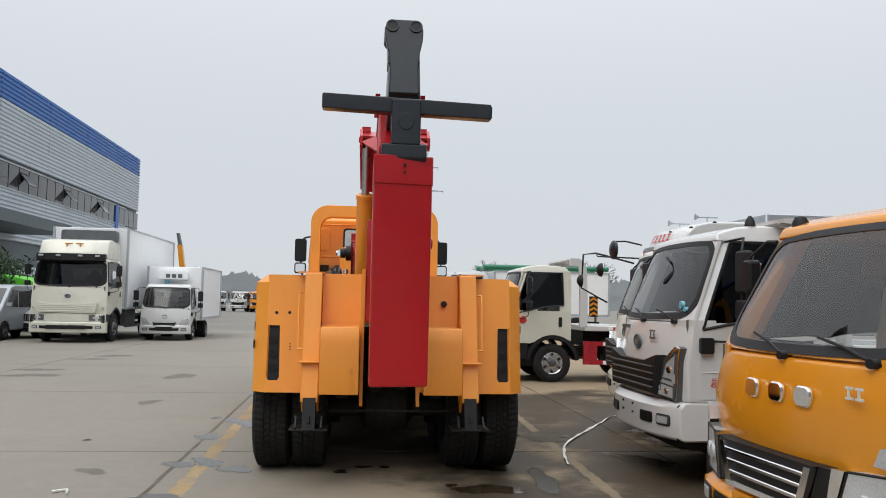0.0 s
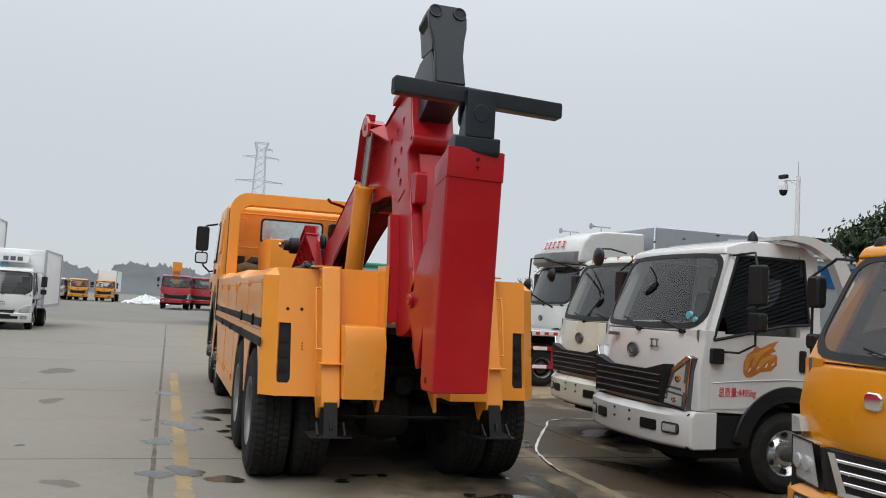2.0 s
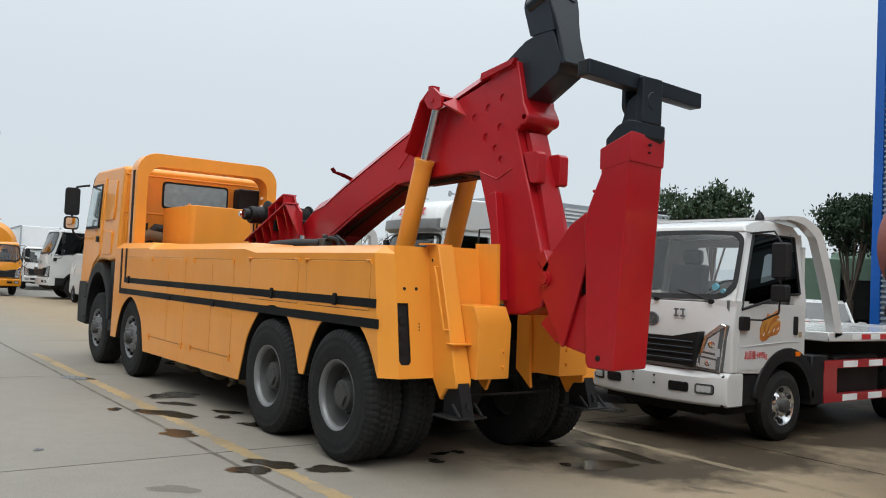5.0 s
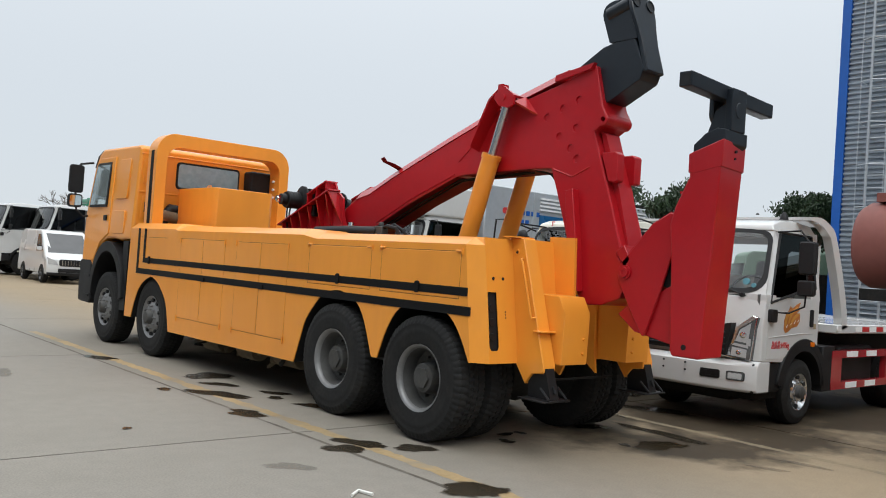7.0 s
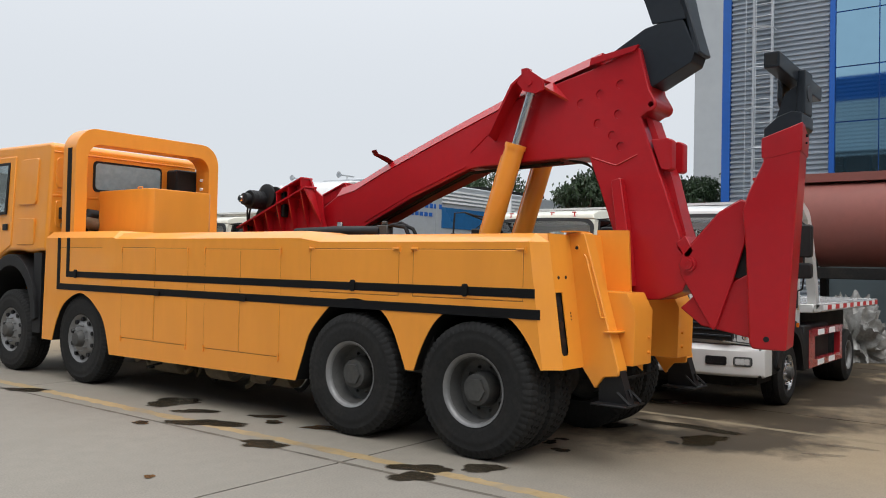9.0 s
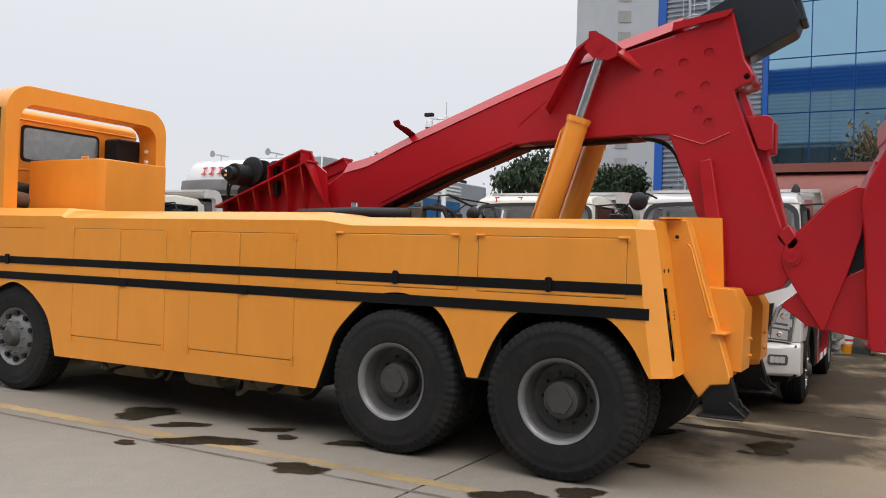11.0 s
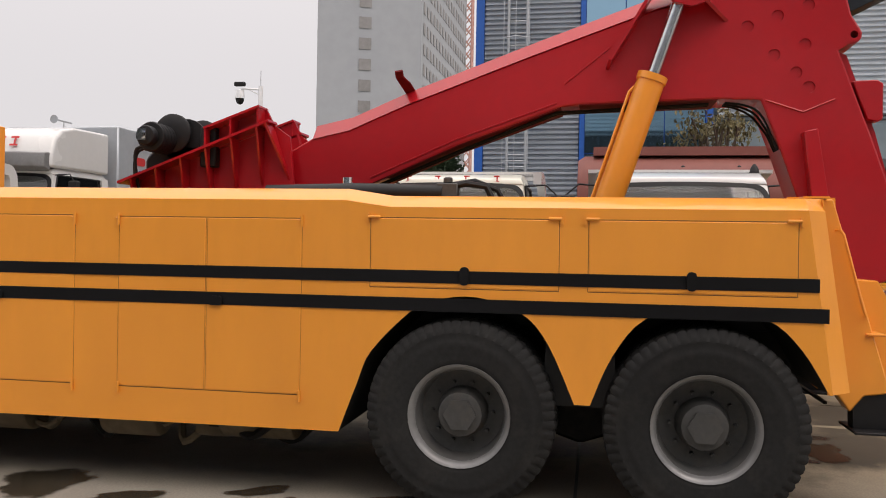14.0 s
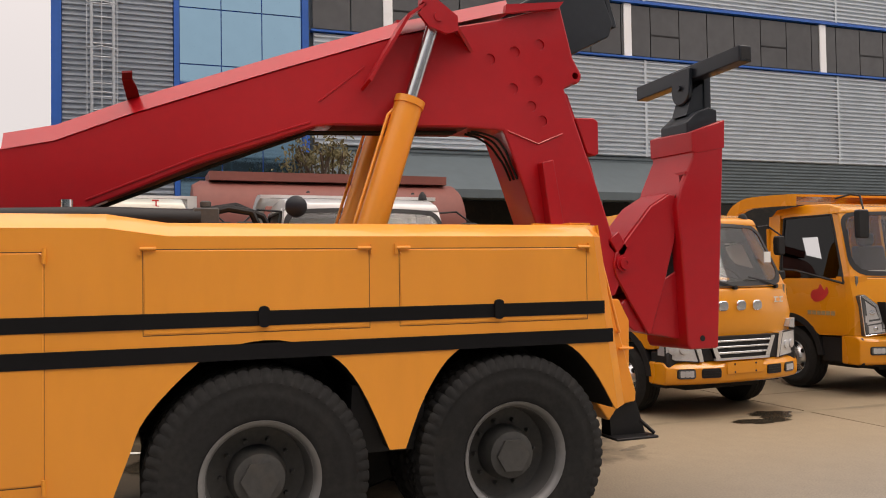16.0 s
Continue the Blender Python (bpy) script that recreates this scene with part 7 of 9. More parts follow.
            quads = (("reflector", "lamp", [(hw - 0.19, zb + 0.33), (hw - 0.235, up + 0.035), (hw - 0.11, up + 0.02), (hw - 0.085, zb + 0.41)], 0.010),
                     ("lens_band", "lamp", [(hw - 0.25, up + 0.015), (hw - 0.26, up - 0.01), (hw - 0.10, up - 0.035), (hw - 0.10, up - 0.005)], 0.012),
                     ("side_lens", "lamp_dark", [(hw - 0.085, zb + 0.40), (hw - 0.11, zb + 0.06), (hw - 0.085, zb + 0.03), (hw - 0.05, zb + 0.43)], 0.011),
                     ("low_reflector", "lamp", [(hw - 0.26, up - 0.03), (hw - 0.27, zb + 0.045), (hw - 0.12, zb + 0.03), (hw - 0.115, up - 0.05)], 0.011),
                     ("strip_lens", "lamp", [(hw - 0.29, zb + 0.135), (hw - 0.42, zb + 0.075), (hw - 0.42, zb + 0.062), (hw - 0.29, zb + 0.095)], 0.012),
                     ("strip_lens", "lamp", [(hw - 0.29, zb + 0.085), (hw - 0.45, zb + 0.055), (hw - 0.28, zb + 0.045), (hw - 0.28, zb + 0.07)], 0.012),
                     ("chrome_brow", "steel", [(hw - 0.075, zb + 0.487), (hw - 0.222, zb + 0.362), (hw - 0.205, zb + 0.335), (hw - 0.04, zb + 0.462)], 0.016),
                     ("chrome_brow", "steel", [(hw - 0.222, zb + 0.362), (hw - 0.272, zb + 0.172), (hw - 0.245, zb + 0.18), (hw - 0.20, zb + 0.34)], 0.015))
            for nm, mt, q, off in quads:
                bm = B()
                prism(bm, [(s * x, z) for x, z in q], "y", -0.10, off)
                bend(bm, W)
                part(nm, bm, mt, lampb)
            eyes = [(s * (hw - dx), zb + dz, r) for dx, dz, r in ((0.155, 0.275, 0.036), (0.19, 0.085, 0.030))]
        else:
            cx = sum(p[0] for p in pts) / len(pts)
            cz = sum(p[1] for p in pts) / len(pts)
            eyes = [(cx + s * dx, cz, 0.05) for dx in (0.06, -0.05)]
        for x, z, r in eyes:
            bm = B()
            revolve(bm, [(-0.01, r), (0.014, r * 0.9), (0.019, r * 0.5), (0.015, 0.004)], (x, 0.0, z), "y", 14, closed=False)
            bend(bm, W)
            part("bulb_lens", bm, "chrome" if face == "wide" else "lamp", lampb)
        bm = B()
        z0 = zg1 + 0.06 if face == "low" else zb + 0.40
        if face == "low":
            prism(bm, [(s * (hw - 0.14), z0), (s * (hw - 0.01), z0 - 0.02), (s * (hw - 0.0), z0 + 0.09), (s * (hw - 0.11), z0 + 0.08)], "y", -0.16, 0.012)
            bend(bm, W)
            part("indicator", bm, "lamp", cab, "clear corner indicator")
        else:
            box(bm, s * (hw - 0.10) - 0.02, s * (hw - 0.10) + 0.02, -0.05, 0.012, zb + 0.16, zb + 0.24)
            bend(bm, W)
            part("indicator", bm, "lamp", cab)
    bm = B()
    zl, zh = (zb - 0.62, zb - 0.24) if face == "tall" else (zb - 0.36, zb - 0.13) if face == "low" else (zb - 0.34, zb - 0.0)
    prism(bm, [(0.0, zl), (0.03, zl + 0.04), (0.035, zh - 0.06), (-0.02, zh), (-0.30, zh), (-0.30, zl)], "x", -hw - 0.005, hw + 0.005, 12)
    bend(bm, W)
    bevel(bm, 0.015, 1, 50)
    bu = part("bumper", bm, bp, t)
    zm = (zl + zh) / 2
    for s in (-1, 1):
        bm = B()
        prism(bm, rounded(0.17, 0.085, 0.02, 3, s * (hw - 0.20), zm), "y", -0.01, 0.046)
        bend(bm, W)
        fl = part("fog_lamp", bm, "lamp_dark", bu, "clear fog lamp")
        for k in range(3):
            bm = B()
            prism(bm, rounded(0.044, 0.064, 0.01, 2, s * (hw - 0.20) + 0.046 * (k - 1), zm), "y", 0.02, 0.049)
            bend(bm, W)
            part("reflector", bm, "lamp", fl)
        bm = B()
        prism(bm, rounded(0.185, 0.10, 0.025, 3, s * (hw - 0.20), zm), "y", -0.01, 0.040)
        bend(bm, W)
        part("lamp_recess", bm, "black", fl)
        bm = B()
        prism(bm, rounded(0.22, 0.095, 0.02, 3, s * (hw - 0.47), zm), "y", -0.01, 0.042)
        bend(bm, W)
        slot = part("air_slot", bm, "black", bu)
        for k in range(3):
            bm = B()
            box(bm, s * (hw - 0.47) - 0.10, s * (hw - 0.47) + 0.10, 0.0, 0.047, zm - 0.030 + 0.026 * k, zm - 0.021 + 0.026 * k)
            bend(bm, W)
            part("slat", bm, "black", slot)
    for x in (-0.14, 0.14):
        for z in (zm, zm + 0.08):
            bm = B()
            cyl(bm, (x, 0.03, z), (x, 0.045, z), 0.011, seg=8)
            part("bolt", bm, "black", bu)
    if face == "tall":
        bm = B()
        prism(bm, rounded(hw * 1.05, 0.13, 0.03, 3, 0, zm), "y", -0.01, 0.05)
        part("air_slot", bm, "black", bu)
        bm = B()
        prism(bm, [(-0.05, zb - 0.26), (0.0, zb - 0.24), (0.0, zb + 0.02), (-0.05, zb + 0.02)], "x", -hw, hw, 10)
        bend(bm, W)
        part("lamp_panel", bm, paint, cab)
    if emblem:
        bm = B()
        ez = (belt + zg1) / 2 - 0.055
        revolve(bm, [(0.0, 0.10), (0.014, 0.10), (0.018, 0.086), (0.008, 0.078), (0.010, 0.004)], (0, -0.062, ez), "y", 24, closed=False)
        for v in bm.verts:
            v.co.z = ez + (v.co.z - ez) * 0.72
        e = part("emblem", bm, "mark_dark", cab, "dark oval emblem")
        bm = B()
        for s in (-1, 1):
            prism(bm, [(s * 0.006, ez - 0.03), (s * 0.05, ez + 0.022), (s * 0.062, ez + 0.012), (s * 0.02, ez - 0.036)], "y", -0.056, -0.046)
        part("emblem_wing", bm, "rim", e)
    # wipers, parked low
    k = hw / 0.9
    for x0, x1 in ((-0.66 * k, -0.26 * k), (-0.02 * k, 0.36 * k)):
        bm = B()
        tube(bm, [(x0, -0.105, belt + 0.01), (x0 + 0.08, -0.115, belt + 0.035), ((x0 + x1) / 2, -0.135, belt + 0.07), (x1, -0.15, belt + 0.11)], 0.008, 6)
        cyl(bm, (x0, -0.15, belt + 0.005), (x0, -0.085, belt + 0.005), 0.024, seg=10)
        bend(bm, W)
        part("wiper", bm, "black", cab)
    # inside
    bm = B()
    prism(bm, [(-0.22, belt - 0.2), (-0.22, belt + 0.02), (-0.36, belt + 0.06), (-0.62, belt + 0.02), (-0.66, belt - 0.2)], "x", -hw + 0.06, hw - 0.06)
    part("dashboard", bm, "dash", cab)
    for x in (-0.46, 0.46):
        bm = B()
        box(bm, x - 0.25, x + 0.25, -1.2, -0.75, belt - 0.35, belt - 0.20)
        prism(bm, [(-1.30, belt - 0.3), (-1.12, belt - 0.3), (-1.24, belt + 0.42), (-1.38, belt + 0.42)], "x", x - 0.24, x + 0.24)
        box(bm, x - 0.13, x + 0.13, -1.40, -1.30, belt + 0.42, belt + 0.60)
        bevel(bm, 0.04, 2)
        part("seat", bm, seat, cab, "cloth cab seat")
    bm = B()
    c = Vector((-0.44, -0.68, belt + 0.06))
    pts = [c + Vector((0.21 * math.cos(a), -0.12 * math.sin(a), 0.17 * math.sin(a))) for a in [2 * math.pi * k / 20 for k in range(21)]]
    tube(bm, pts, 0.016, 6)
    tube(bm, [c + Vector((-0.2, 0, 0)), c + Vector((0.2, 0, 0))], 0.018, 6)
    tube(bm, [c, c + Vector((0, 0.12, -0.2))], 0.03, 6)
    part("steering_wheel", bm, "black", cab)
    if detail > 1:
        bm = B()
        plate(bm, [(0.1, -0.30, belt + 0.075), (0.42, -0.30, belt + 0.075), (0.40, -0.52, belt + 0.09), (0.12, -0.50, belt + 0.09)], 0.004)
        part("paper", bm, "paper", cab, "white paper on the dashboard")
    # chassis and wheels
    bm = B()
    rear = rear_axle + 1.2
    for s in (-1, 1):
        box(bm, s * 0.36 - 0.04, s * 0.36 + 0.04, -rear, -0.25, R + 0.12, R + 0.30)
    box(bm, -0.5, 0.5, -1.5, -0.3, R - 0.1, R + 0.25)
    box(bm, -hw + 0.12, hw - 0.12, -0.9, -0.28, R - 0.06, zb)
    cyl(bm, (-hw + 0.25, ya, R), (hw - 0.25, ya, R), 0.06, seg=10)
    cyl(bm, (-hw + 0.25, -rear_axle, R), (hw - 0.25, -rear_axle, R), 0.07, seg=10)
    part("chassis", bm, "under", t)
    for s in (-1, 1):
        wheel(t, s * (hw - 0.04), ya, s, R, 0.22, R * 0.56, wheel_style, "alloy" if wheel_style == "light" else "rim", seg=28)
        wheel(t, s * (hw - 0.02), -rear_axle, s, R, 0.42 if twin else 0.22, R * 0.56, "deep", "rim", seg=24)
    return t, cab


def flatbed(t, W, y0, y1, paint, taper=0.0, deck_z=1.05, arch_top=2.50, over=1.35, hoop=None):
    """A recovery bed with a curved headboard that leans over the cab, side guards and reflective strips."""
    hw = W / 2 + 0.06
    bm = B()
    box(bm, -hw, hw, y1, y0, deck_z, deck_z + 0.11)
    bevel(bm, 0.012, 1)
    bed = part("bed", bm, paint, t, "flat steel bed")
    line = spline([(y0 + a, z) for a, z in hoop] + [(y0 + over, arch_top - 0.02)], 4) if hoop else spline([(y0 - 0.45, deck_z + 0.08), (y0 - 0.42, 1.55), (y0 - 0.30, 2.05), (y0 - 0.16, arch_top - 0.17), (y0 + 0.06, arch_top - 0.04), (y0 + 0.35, arch_top), (y0 + over, arch_top - 0.02)], 4)
    for s in (-1, 1):
        bm = B()
        out = []
        for i, p in enumerate(line):
            a, b = line[max(i - 1, 0)], line[min(i + 1, len(line) - 1)]
            d = Vector((b[0] - a[0], b[1] - a[1])).normalized()
            w = 0.15 * (1 - taper * max(0.0, (p[0] - (y0 + 0.1)) / max(over - 0.1, 0.05)))
            out.append((p[0] + d.y * w, p[1] - d.x * w))
        prism(bm, list(line) + out[::-1], "x", s * (hw - 0.05) - 0.05, s * (hw - 0.05) + 0.05)
        part("headboard_post", bm, paint, bed)
    bm = B()
    top = line[-9:]
    prism(bm, [(y, z) for y, z in top] + [(y, z - 0.03) for y, z in top[::-1]], "x", -hw + 0.10, hw - 0.10)
    part("headboard_sheet", bm, paint, bed)
    for s in (-1, 1):
        n = 16
        step = (y0 - y1 - 0.5) / n
        for i in range(n):
            bm = B()
            a = y0 - 0.5 - i * step
            box(bm, hw - 0.002, hw + 0.004, a - step * 0.92, a, deck_z + 0.025, deck_z + 0.085)
            if s < 0:
                flip_x(bm)
            part("reflector", bm, "mark_red" if i % 2 else "mark_white", bed)
        bm = B()
        end = max(y1 + 0.6, y0 - 1.75)
        box(bm, hw - 0.12, hw - 0.04, end, y0, 0.37, 0.46)
        box(bm, hw - 0.12, hw - 0.04, end, y0, 0.75, 0.84)
        for a in (y0 - 0.28, end):
            box(bm, hw - 0.118, hw - 0.045, a, a + (0.28 if a > end else 0.12), 0.46, 0.75)
        if s < 0:
            flip_x(bm)
        gd = part("side_guard", bm, "truck_red", bed, "red side guard with white strips")
        for z in (0.415, 0.795):
            a = y0 - 0.40
            while a - 0.32 > end:
                bm = B()
                box(bm, hw - 0.045, hw - 0.036, a - 0.32, a, z - 0.036, z + 0.036)
                if s < 0:
                    flip_x(bm)
                part("reflector", bm, "mark_white", gd)
                a -= 0.58
        bm = B()   # tool box behind the guard
        box(bm, hw - 0.42, hw - 0.15, y0 - 1.45, y0 - 0.45, 0.42, 0.88)
        bevel(bm, 0.03, 1)
        if s < 0:
            flip_x(bm)
        part("tool_box", bm, "black", bed)
    bm = B()
    box(bm, -0.5, 0.5, y1 + 0.2, y0 - 0.1, 0.72, deck_z)
    part("subframe", bm, "under", bed)


def text_part(parent, body, size, m, material, depth=0.002):
    """Lettering in the built-in font, turned into a mesh."""
    cu = bpy.data.curves.new("lettering", "FONT")
    cu.body, cu.size, cu.extrude = body, size, depth
    cu.resolution_u = 3
    tmp = bpy.data.objects.new("lettering", cu)
    scene.collection.objects.link(tmp)
    bpy.context.view_layer.update()
    me = bpy.data.meshes.new_from_object(tmp.evaluated_get(bpy.context.evaluated_depsgraph_get()))
    bpy.data.objects.remove(tmp)
    me.materials.clear()
    me.materials.append(M[material])
    ob = new("lettering", me)
    ob.parent = parent
    ob.matrix_basis = m
    return ob


# white recovery flatbed next to the big truck
W_TRUCK, W_CAB = cabover("flatbed_truck", "white flatbed recovery truck with a flame decal on the door", (2.33, 7.46, 0), 90, W=1.80, H=2.33, L=1.53, belt=1.445, zb=0.745, axle=1.185, R=0.375, group="flatbed trucks in the row", rear_axle=4.2, door_back=0.13)
flatbed(W_TRUCK, 1.80, -1.90, -5.9, "white", arch_top=2.40, over=0.85, taper=0.75, hoop=[(-0.28, 1.13), (-0.17, 1.50), (0.03, 1.95), (0.20, 2.24), (0.36, 2.33), (0.58, 2.39)])


def white_truck_marks():
    # flame decal on both doors
    for s in (-1, 1):
        y0 = -0.82
        body = [(0.0, 0.1), (0.0, 0.4), (0.1, 0.62), (0.25, 0.72), (0.35, 0.88), (0.45, 0.80), (0.55, 0.83), (0.72, 0.93), (1.0, 1.02), (0.84, 0.82), (0.93, 0.74), (0.74, 0.66), (0.97, 0.60), (0.96, 0.36), (0.80, 0.20),
                (0.5, 0.16), (0.25, 0.02), (0.1, 0.0)]
        bm = B()
        prism(bm, [(y0 + 0.16 - 0.38 * u, 1.06 + 0.34 * v) for u, v in body], "x", 0.905, 0.9075)
        if s < 0:
            flip_x(bm)
        part("flame_decal", bm, "flame_dark", W_CAB, "burnt orange flame decal")
        for u, v, h in ((0.12, 0.16, 0.09), (0.36, 0.24, 0.07), (0.60, 0.28, 0.10), (0.80, 0.34, 0.07)):   # pale slashes low on the decal
            bm = B()
            prism(bm, [(y0 + 0.16 - 0.38 * (u + a), 1.06 + 0.34 * (v + b)) for a, b in ((0, 0), (0.05, 0.02), (0.10, h + 0.03), (0.06, h))], "x", 0.907, 0.9105)
            if s < 0:
                flip_x(bm)
            part("decal_slash", bm, "mark_white", W_CAB)
        # tongues that sweep up towards the back: base, bend, tip and half width
        tongues = (((0.13, 1.13), (0.10, 1.24), (0.0, 1.29), 0.036, 0), ((0.06, 1.16), (0.0, 1.27), (-0.14, 1.35), 0.030, 0), ((0.02, 1.12), (-0.06, 1.22), (-0.20, 1.28), 0.030, 0))
        for q, (p0, p1, p2, hwid, dark) in enumerate(tongues):
            mid = spline([p0, p1, p2], 5)
            n = len(mid) - 1
            one, two = [], []
            for i, p in enumerate(mid):
                p_a, p_b = mid[max(i - 1, 0)], mid[min(i + 1, n)]
                d = Vector((p_b[0] - p_a[0], p_b[1] - p_a[1])).normalized()
                w = 0.66 * hwid * math.sin(math.pi * (0.12 + 0.88 * i / n)) + 0.002
                one.append((y0 + p[0] - d.y * w, p[1] + d.x * w))
                two.append((y0 + p[0] + d.y * w, p[1] - d.x * w))
            bm = B()
            prism(bm, one + two[::-1], "x", 0.905, 0.909 + 0.0006 * q)
            if s < 0:
                flip_x(bm)
            part("flame_decal", bm, "flame_dark" if dark else "flame", W_CAB, "ochre flame decal")
        bm = B()
        box(bm, 0.90, 0.908, -1.44, -1.38, 1.10, 1.16)
        if s < 0:
            flip_x(bm)
        part("sticker", bm, "line", W_CAB)
    for s in (-1, 1):
        ya, zc = -1.185, 0.395
        arc = [radians(a) for a in range(8, 173, 8)]
        bm = B()
        prism(bm, [(ya + 0.615 * math.cos(a), zc + 0.60 * math.sin(a)) for a in arc] + [(ya + 0.50 * math.cos(a), zc + 0.50 * math.sin(a)) for a in arc[::-1]], "x", 0.80, 0.914)
        box(bm, 0.70, 0.912, ya - 0.80, ya - 0.47, 0.36, 0.90)
        bevel(bm, 0.012, 1)
        if s < 0:
            flip_x(bm)
        fender = part("mudguard", bm, "black", W_CAB, "wide black plastic mudguard")
        bm = B()
        prism(bm, rounded(0.085, 0.05, 0.012, 3, ya - 0.17, 0.925), "x", 0.90, 0.926)
        if s < 0:
            flip_x(bm)
        part("side_marker", bm, "amber", fender, "orange side marker lamp")
        bm = B()
        tube(bm, [(0.907, -0.33, 1.005), (0.910, -0.7, 1.03), (0.910, -1.1, 1.05), (0.907, -1.38, 1.05)], 0.005, 5)
        if s < 0:
            flip_x(bm)
        part("door_crease", bm, "white", W_CAB)
    m = Matrix.Translation((-0.908, -0.40, 0.89)) @ Euler((radians(90), 0, radians(-90))).to_matrix().to_4x4() @ Matrix.Diagonal((0.70, 1.0, 1, 1))
    text_part(W_CAB, "总质量:4495kg", 0.094, m, "mark_red")
    bm = B()   # two bars for the badge lettering and a name strip
    strip_letters(bm, -0.42, -0.26, 1.32, 0.085, -0.078, 2, 3)
    part("badge_lettering", bm, "mark_dark", W_CAB)
    bm = B()
    box(bm, 0.34, 0.52, -0.10, -0.072, 1.36, 1.395)
    part("name_strip", bm, "mark_dark", W_CAB)
    bm = B()
    for x, z, r in ((-0.66, 1.60, 0.036), (-0.75, 1.56, 0.024)):
        cyl(bm, (x, -0.26, z), (x, -0.225, z), r, seg=16)
    part("window_sticker", bm, "sticker", W_CAB, "round blue window stickers")
    # round front mirror on the near roof corner
    bm = B()
    tube(bm, [(0.64, -0.32, 2.23), (0.70, -0.16, 2.27), (0.765, -0.06, 2.27), (0.77, -0.05, 2.20)], 0.010, 6)
    arm = part("mirror_arm", bm, "black", W_CAB)
    bm = B()
    revolve(bm, [(-0.012, 0.004), (-0.010, 0.100), (0.0, 0.104), (0.02, 0.10), (0.04, 0.064), (0.048, 0.004)], (0.77, -0.06, 2.18), "y", 24, closed=False)
    part("round_mirror", bm, "black_paint", arm, "round front mirror")
    for x in (-0.55, 0.0, 0.55):
        bm = B()
        revolve(bm, [(0.0, 0.02), (0.01, 0.018), (0.02, 0.004)], (x, -0.60, 2.365), "z", 10, closed=False)
        part("roof_bolt", bm, "black", W_CAB)
    bm = B()
    revolve(bm, [(-0.02, 0.05), (0.03, 0.04), (0.07, 0.012)], (-0.74, -0.85, 2.35), "z", 12, closed=False)
    part("roof_marker", bm, "black", W_CAB)


white_truck_marks()

# bright yellow truck
J_TRUCK, J_CAB = cabover("flatbed_truck", "bright yellow flatbed recovery truck with chrome front lettering", (1.765, 3.71, 0), 93.5, W=1.78, H=2.17, L=1.68, belt=1.335, zb=0.72, axle=0.88, R=0.37, paint="bright", group="flatbed trucks in the row",
                         face="low", emblem=False, slope=0.42, mirror_back=0.30, mirror_size=0.62, rear_axle=4.1, seat="seat_light", wheel_style="light")
flatbed(J_TRUCK, 1.78, -1.95, -5.6, "bright", deck_z=0.98, arch_top=2.22, over=0.20, hoop=[(-0.12, 1.06), (-0.11, 1.60), (-0.07, 2.0), (-0.02, 2.13), (0.07, 2.19)])


def nose_marks():
    # three plain chrome shapes across the nose
    for x in (0.19, -0.05, -0.275):
        bm = B()
        prism(bm, rounded(0.13, 0.105, 0.04, 4, x, 1.15), "y", -0.066, -0.040)
        bend(bm, 1.78)
        bevel(bm, 0.008, 1)
        part("front_emblem", bm, "chrome", J_CAB, "raised chrome emblem shape")
    bm = B()
    strip_letters(bm, -0.68, -0.54, 1.20, 0.06, -0.10, 2, 5)
    part("badge_lettering", bm, "tape", J_CAB)
    bm = B()
    box(bm, -0.72, -0.63, -0.31, -0.30, 1.60, 1.72)
    part("window_sticker", bm, "paper", J_CAB)
    bm = B()
    prism(bm, [(-0.24, 0.46), (0.24, 0.46), (0.24, 0.58), (-0.24, 0.58)], "y", 0.02, 0.042)
    part("plate_recess", bm, "bright", J_CAB)
    for x in (-0.67, 0.67):
        bm = B()
        revolve(bm, [(-0.06, 0.055), (-0.01, 0.052), (0.025, 0.035), (0.035, 0.012)], (x, -0.66, 2.13), "z", 12, closed=False)
        part("roof_marker", bm, "black", J_CAB)


nose_marks()

# second yellow flatbed beyond it
Y_TRUCK, Y_CAB = cabover("flatbed_truck", "amber yellow flatbed recovery truck with a red door emblem", (2.03, 0.74, 0), 90, W=1.92, H=2.34, L=1.66, belt=1.40, zb=0.72, axle=1.24, R=0.39, paint="bright", group="flatbed trucks in the row", rear_axle=4.4, wheel_style="light", slope=0.30, mirror=False)
flatbed(Y_TRUCK, 1.92, -2.16, -6.2, "bright", deck_z=1.02, arch_top=2.50, over=1.05)
bm = B()
prism(bm, spline([(-0.66, 1.14), (-0.78, 1.11), (-0.86, 1.17), (-0.83, 1.25), (-0.74, 1.27), (-0.70, 1.33), (-0.64, 1.25), (-0.60, 1.30), (-0.58, 1.22), (-0.66, 1.14)], 3)[:-1], "x", 0.968, 0.972)
part("door_emblem", bm, "mark_red", Y_CAB, "red door emblem")
bm = B()
for k in range(6):
    box(bm, 0.967, 0.970, -0.92 + k * 0.075, -0.86 + k * 0.075, 0.95, 1.0)
part("door_lettering", bm, "line", Y_CAB)
for line in ([(0.78, -0.62, 2.38), (0.70, -0.46, 2.42), (-0.70, -0.46, 2.42), (-0.78, -0.62, 2.38)], [(0.72, -0.46, 2.42), (0.80, -0.22, 2.38), (0.84, -0.14, 2.22)], [(-0.72, -0.46, 2.42), (-0.80, -0.22, 2.38), (-0.84, -0.14, 2.22)]):
    bm = B()
    tube(bm, line, 0.013, 6)
    part("roof_bar", bm, "black", Y_CAB, "black tubular roof bar")
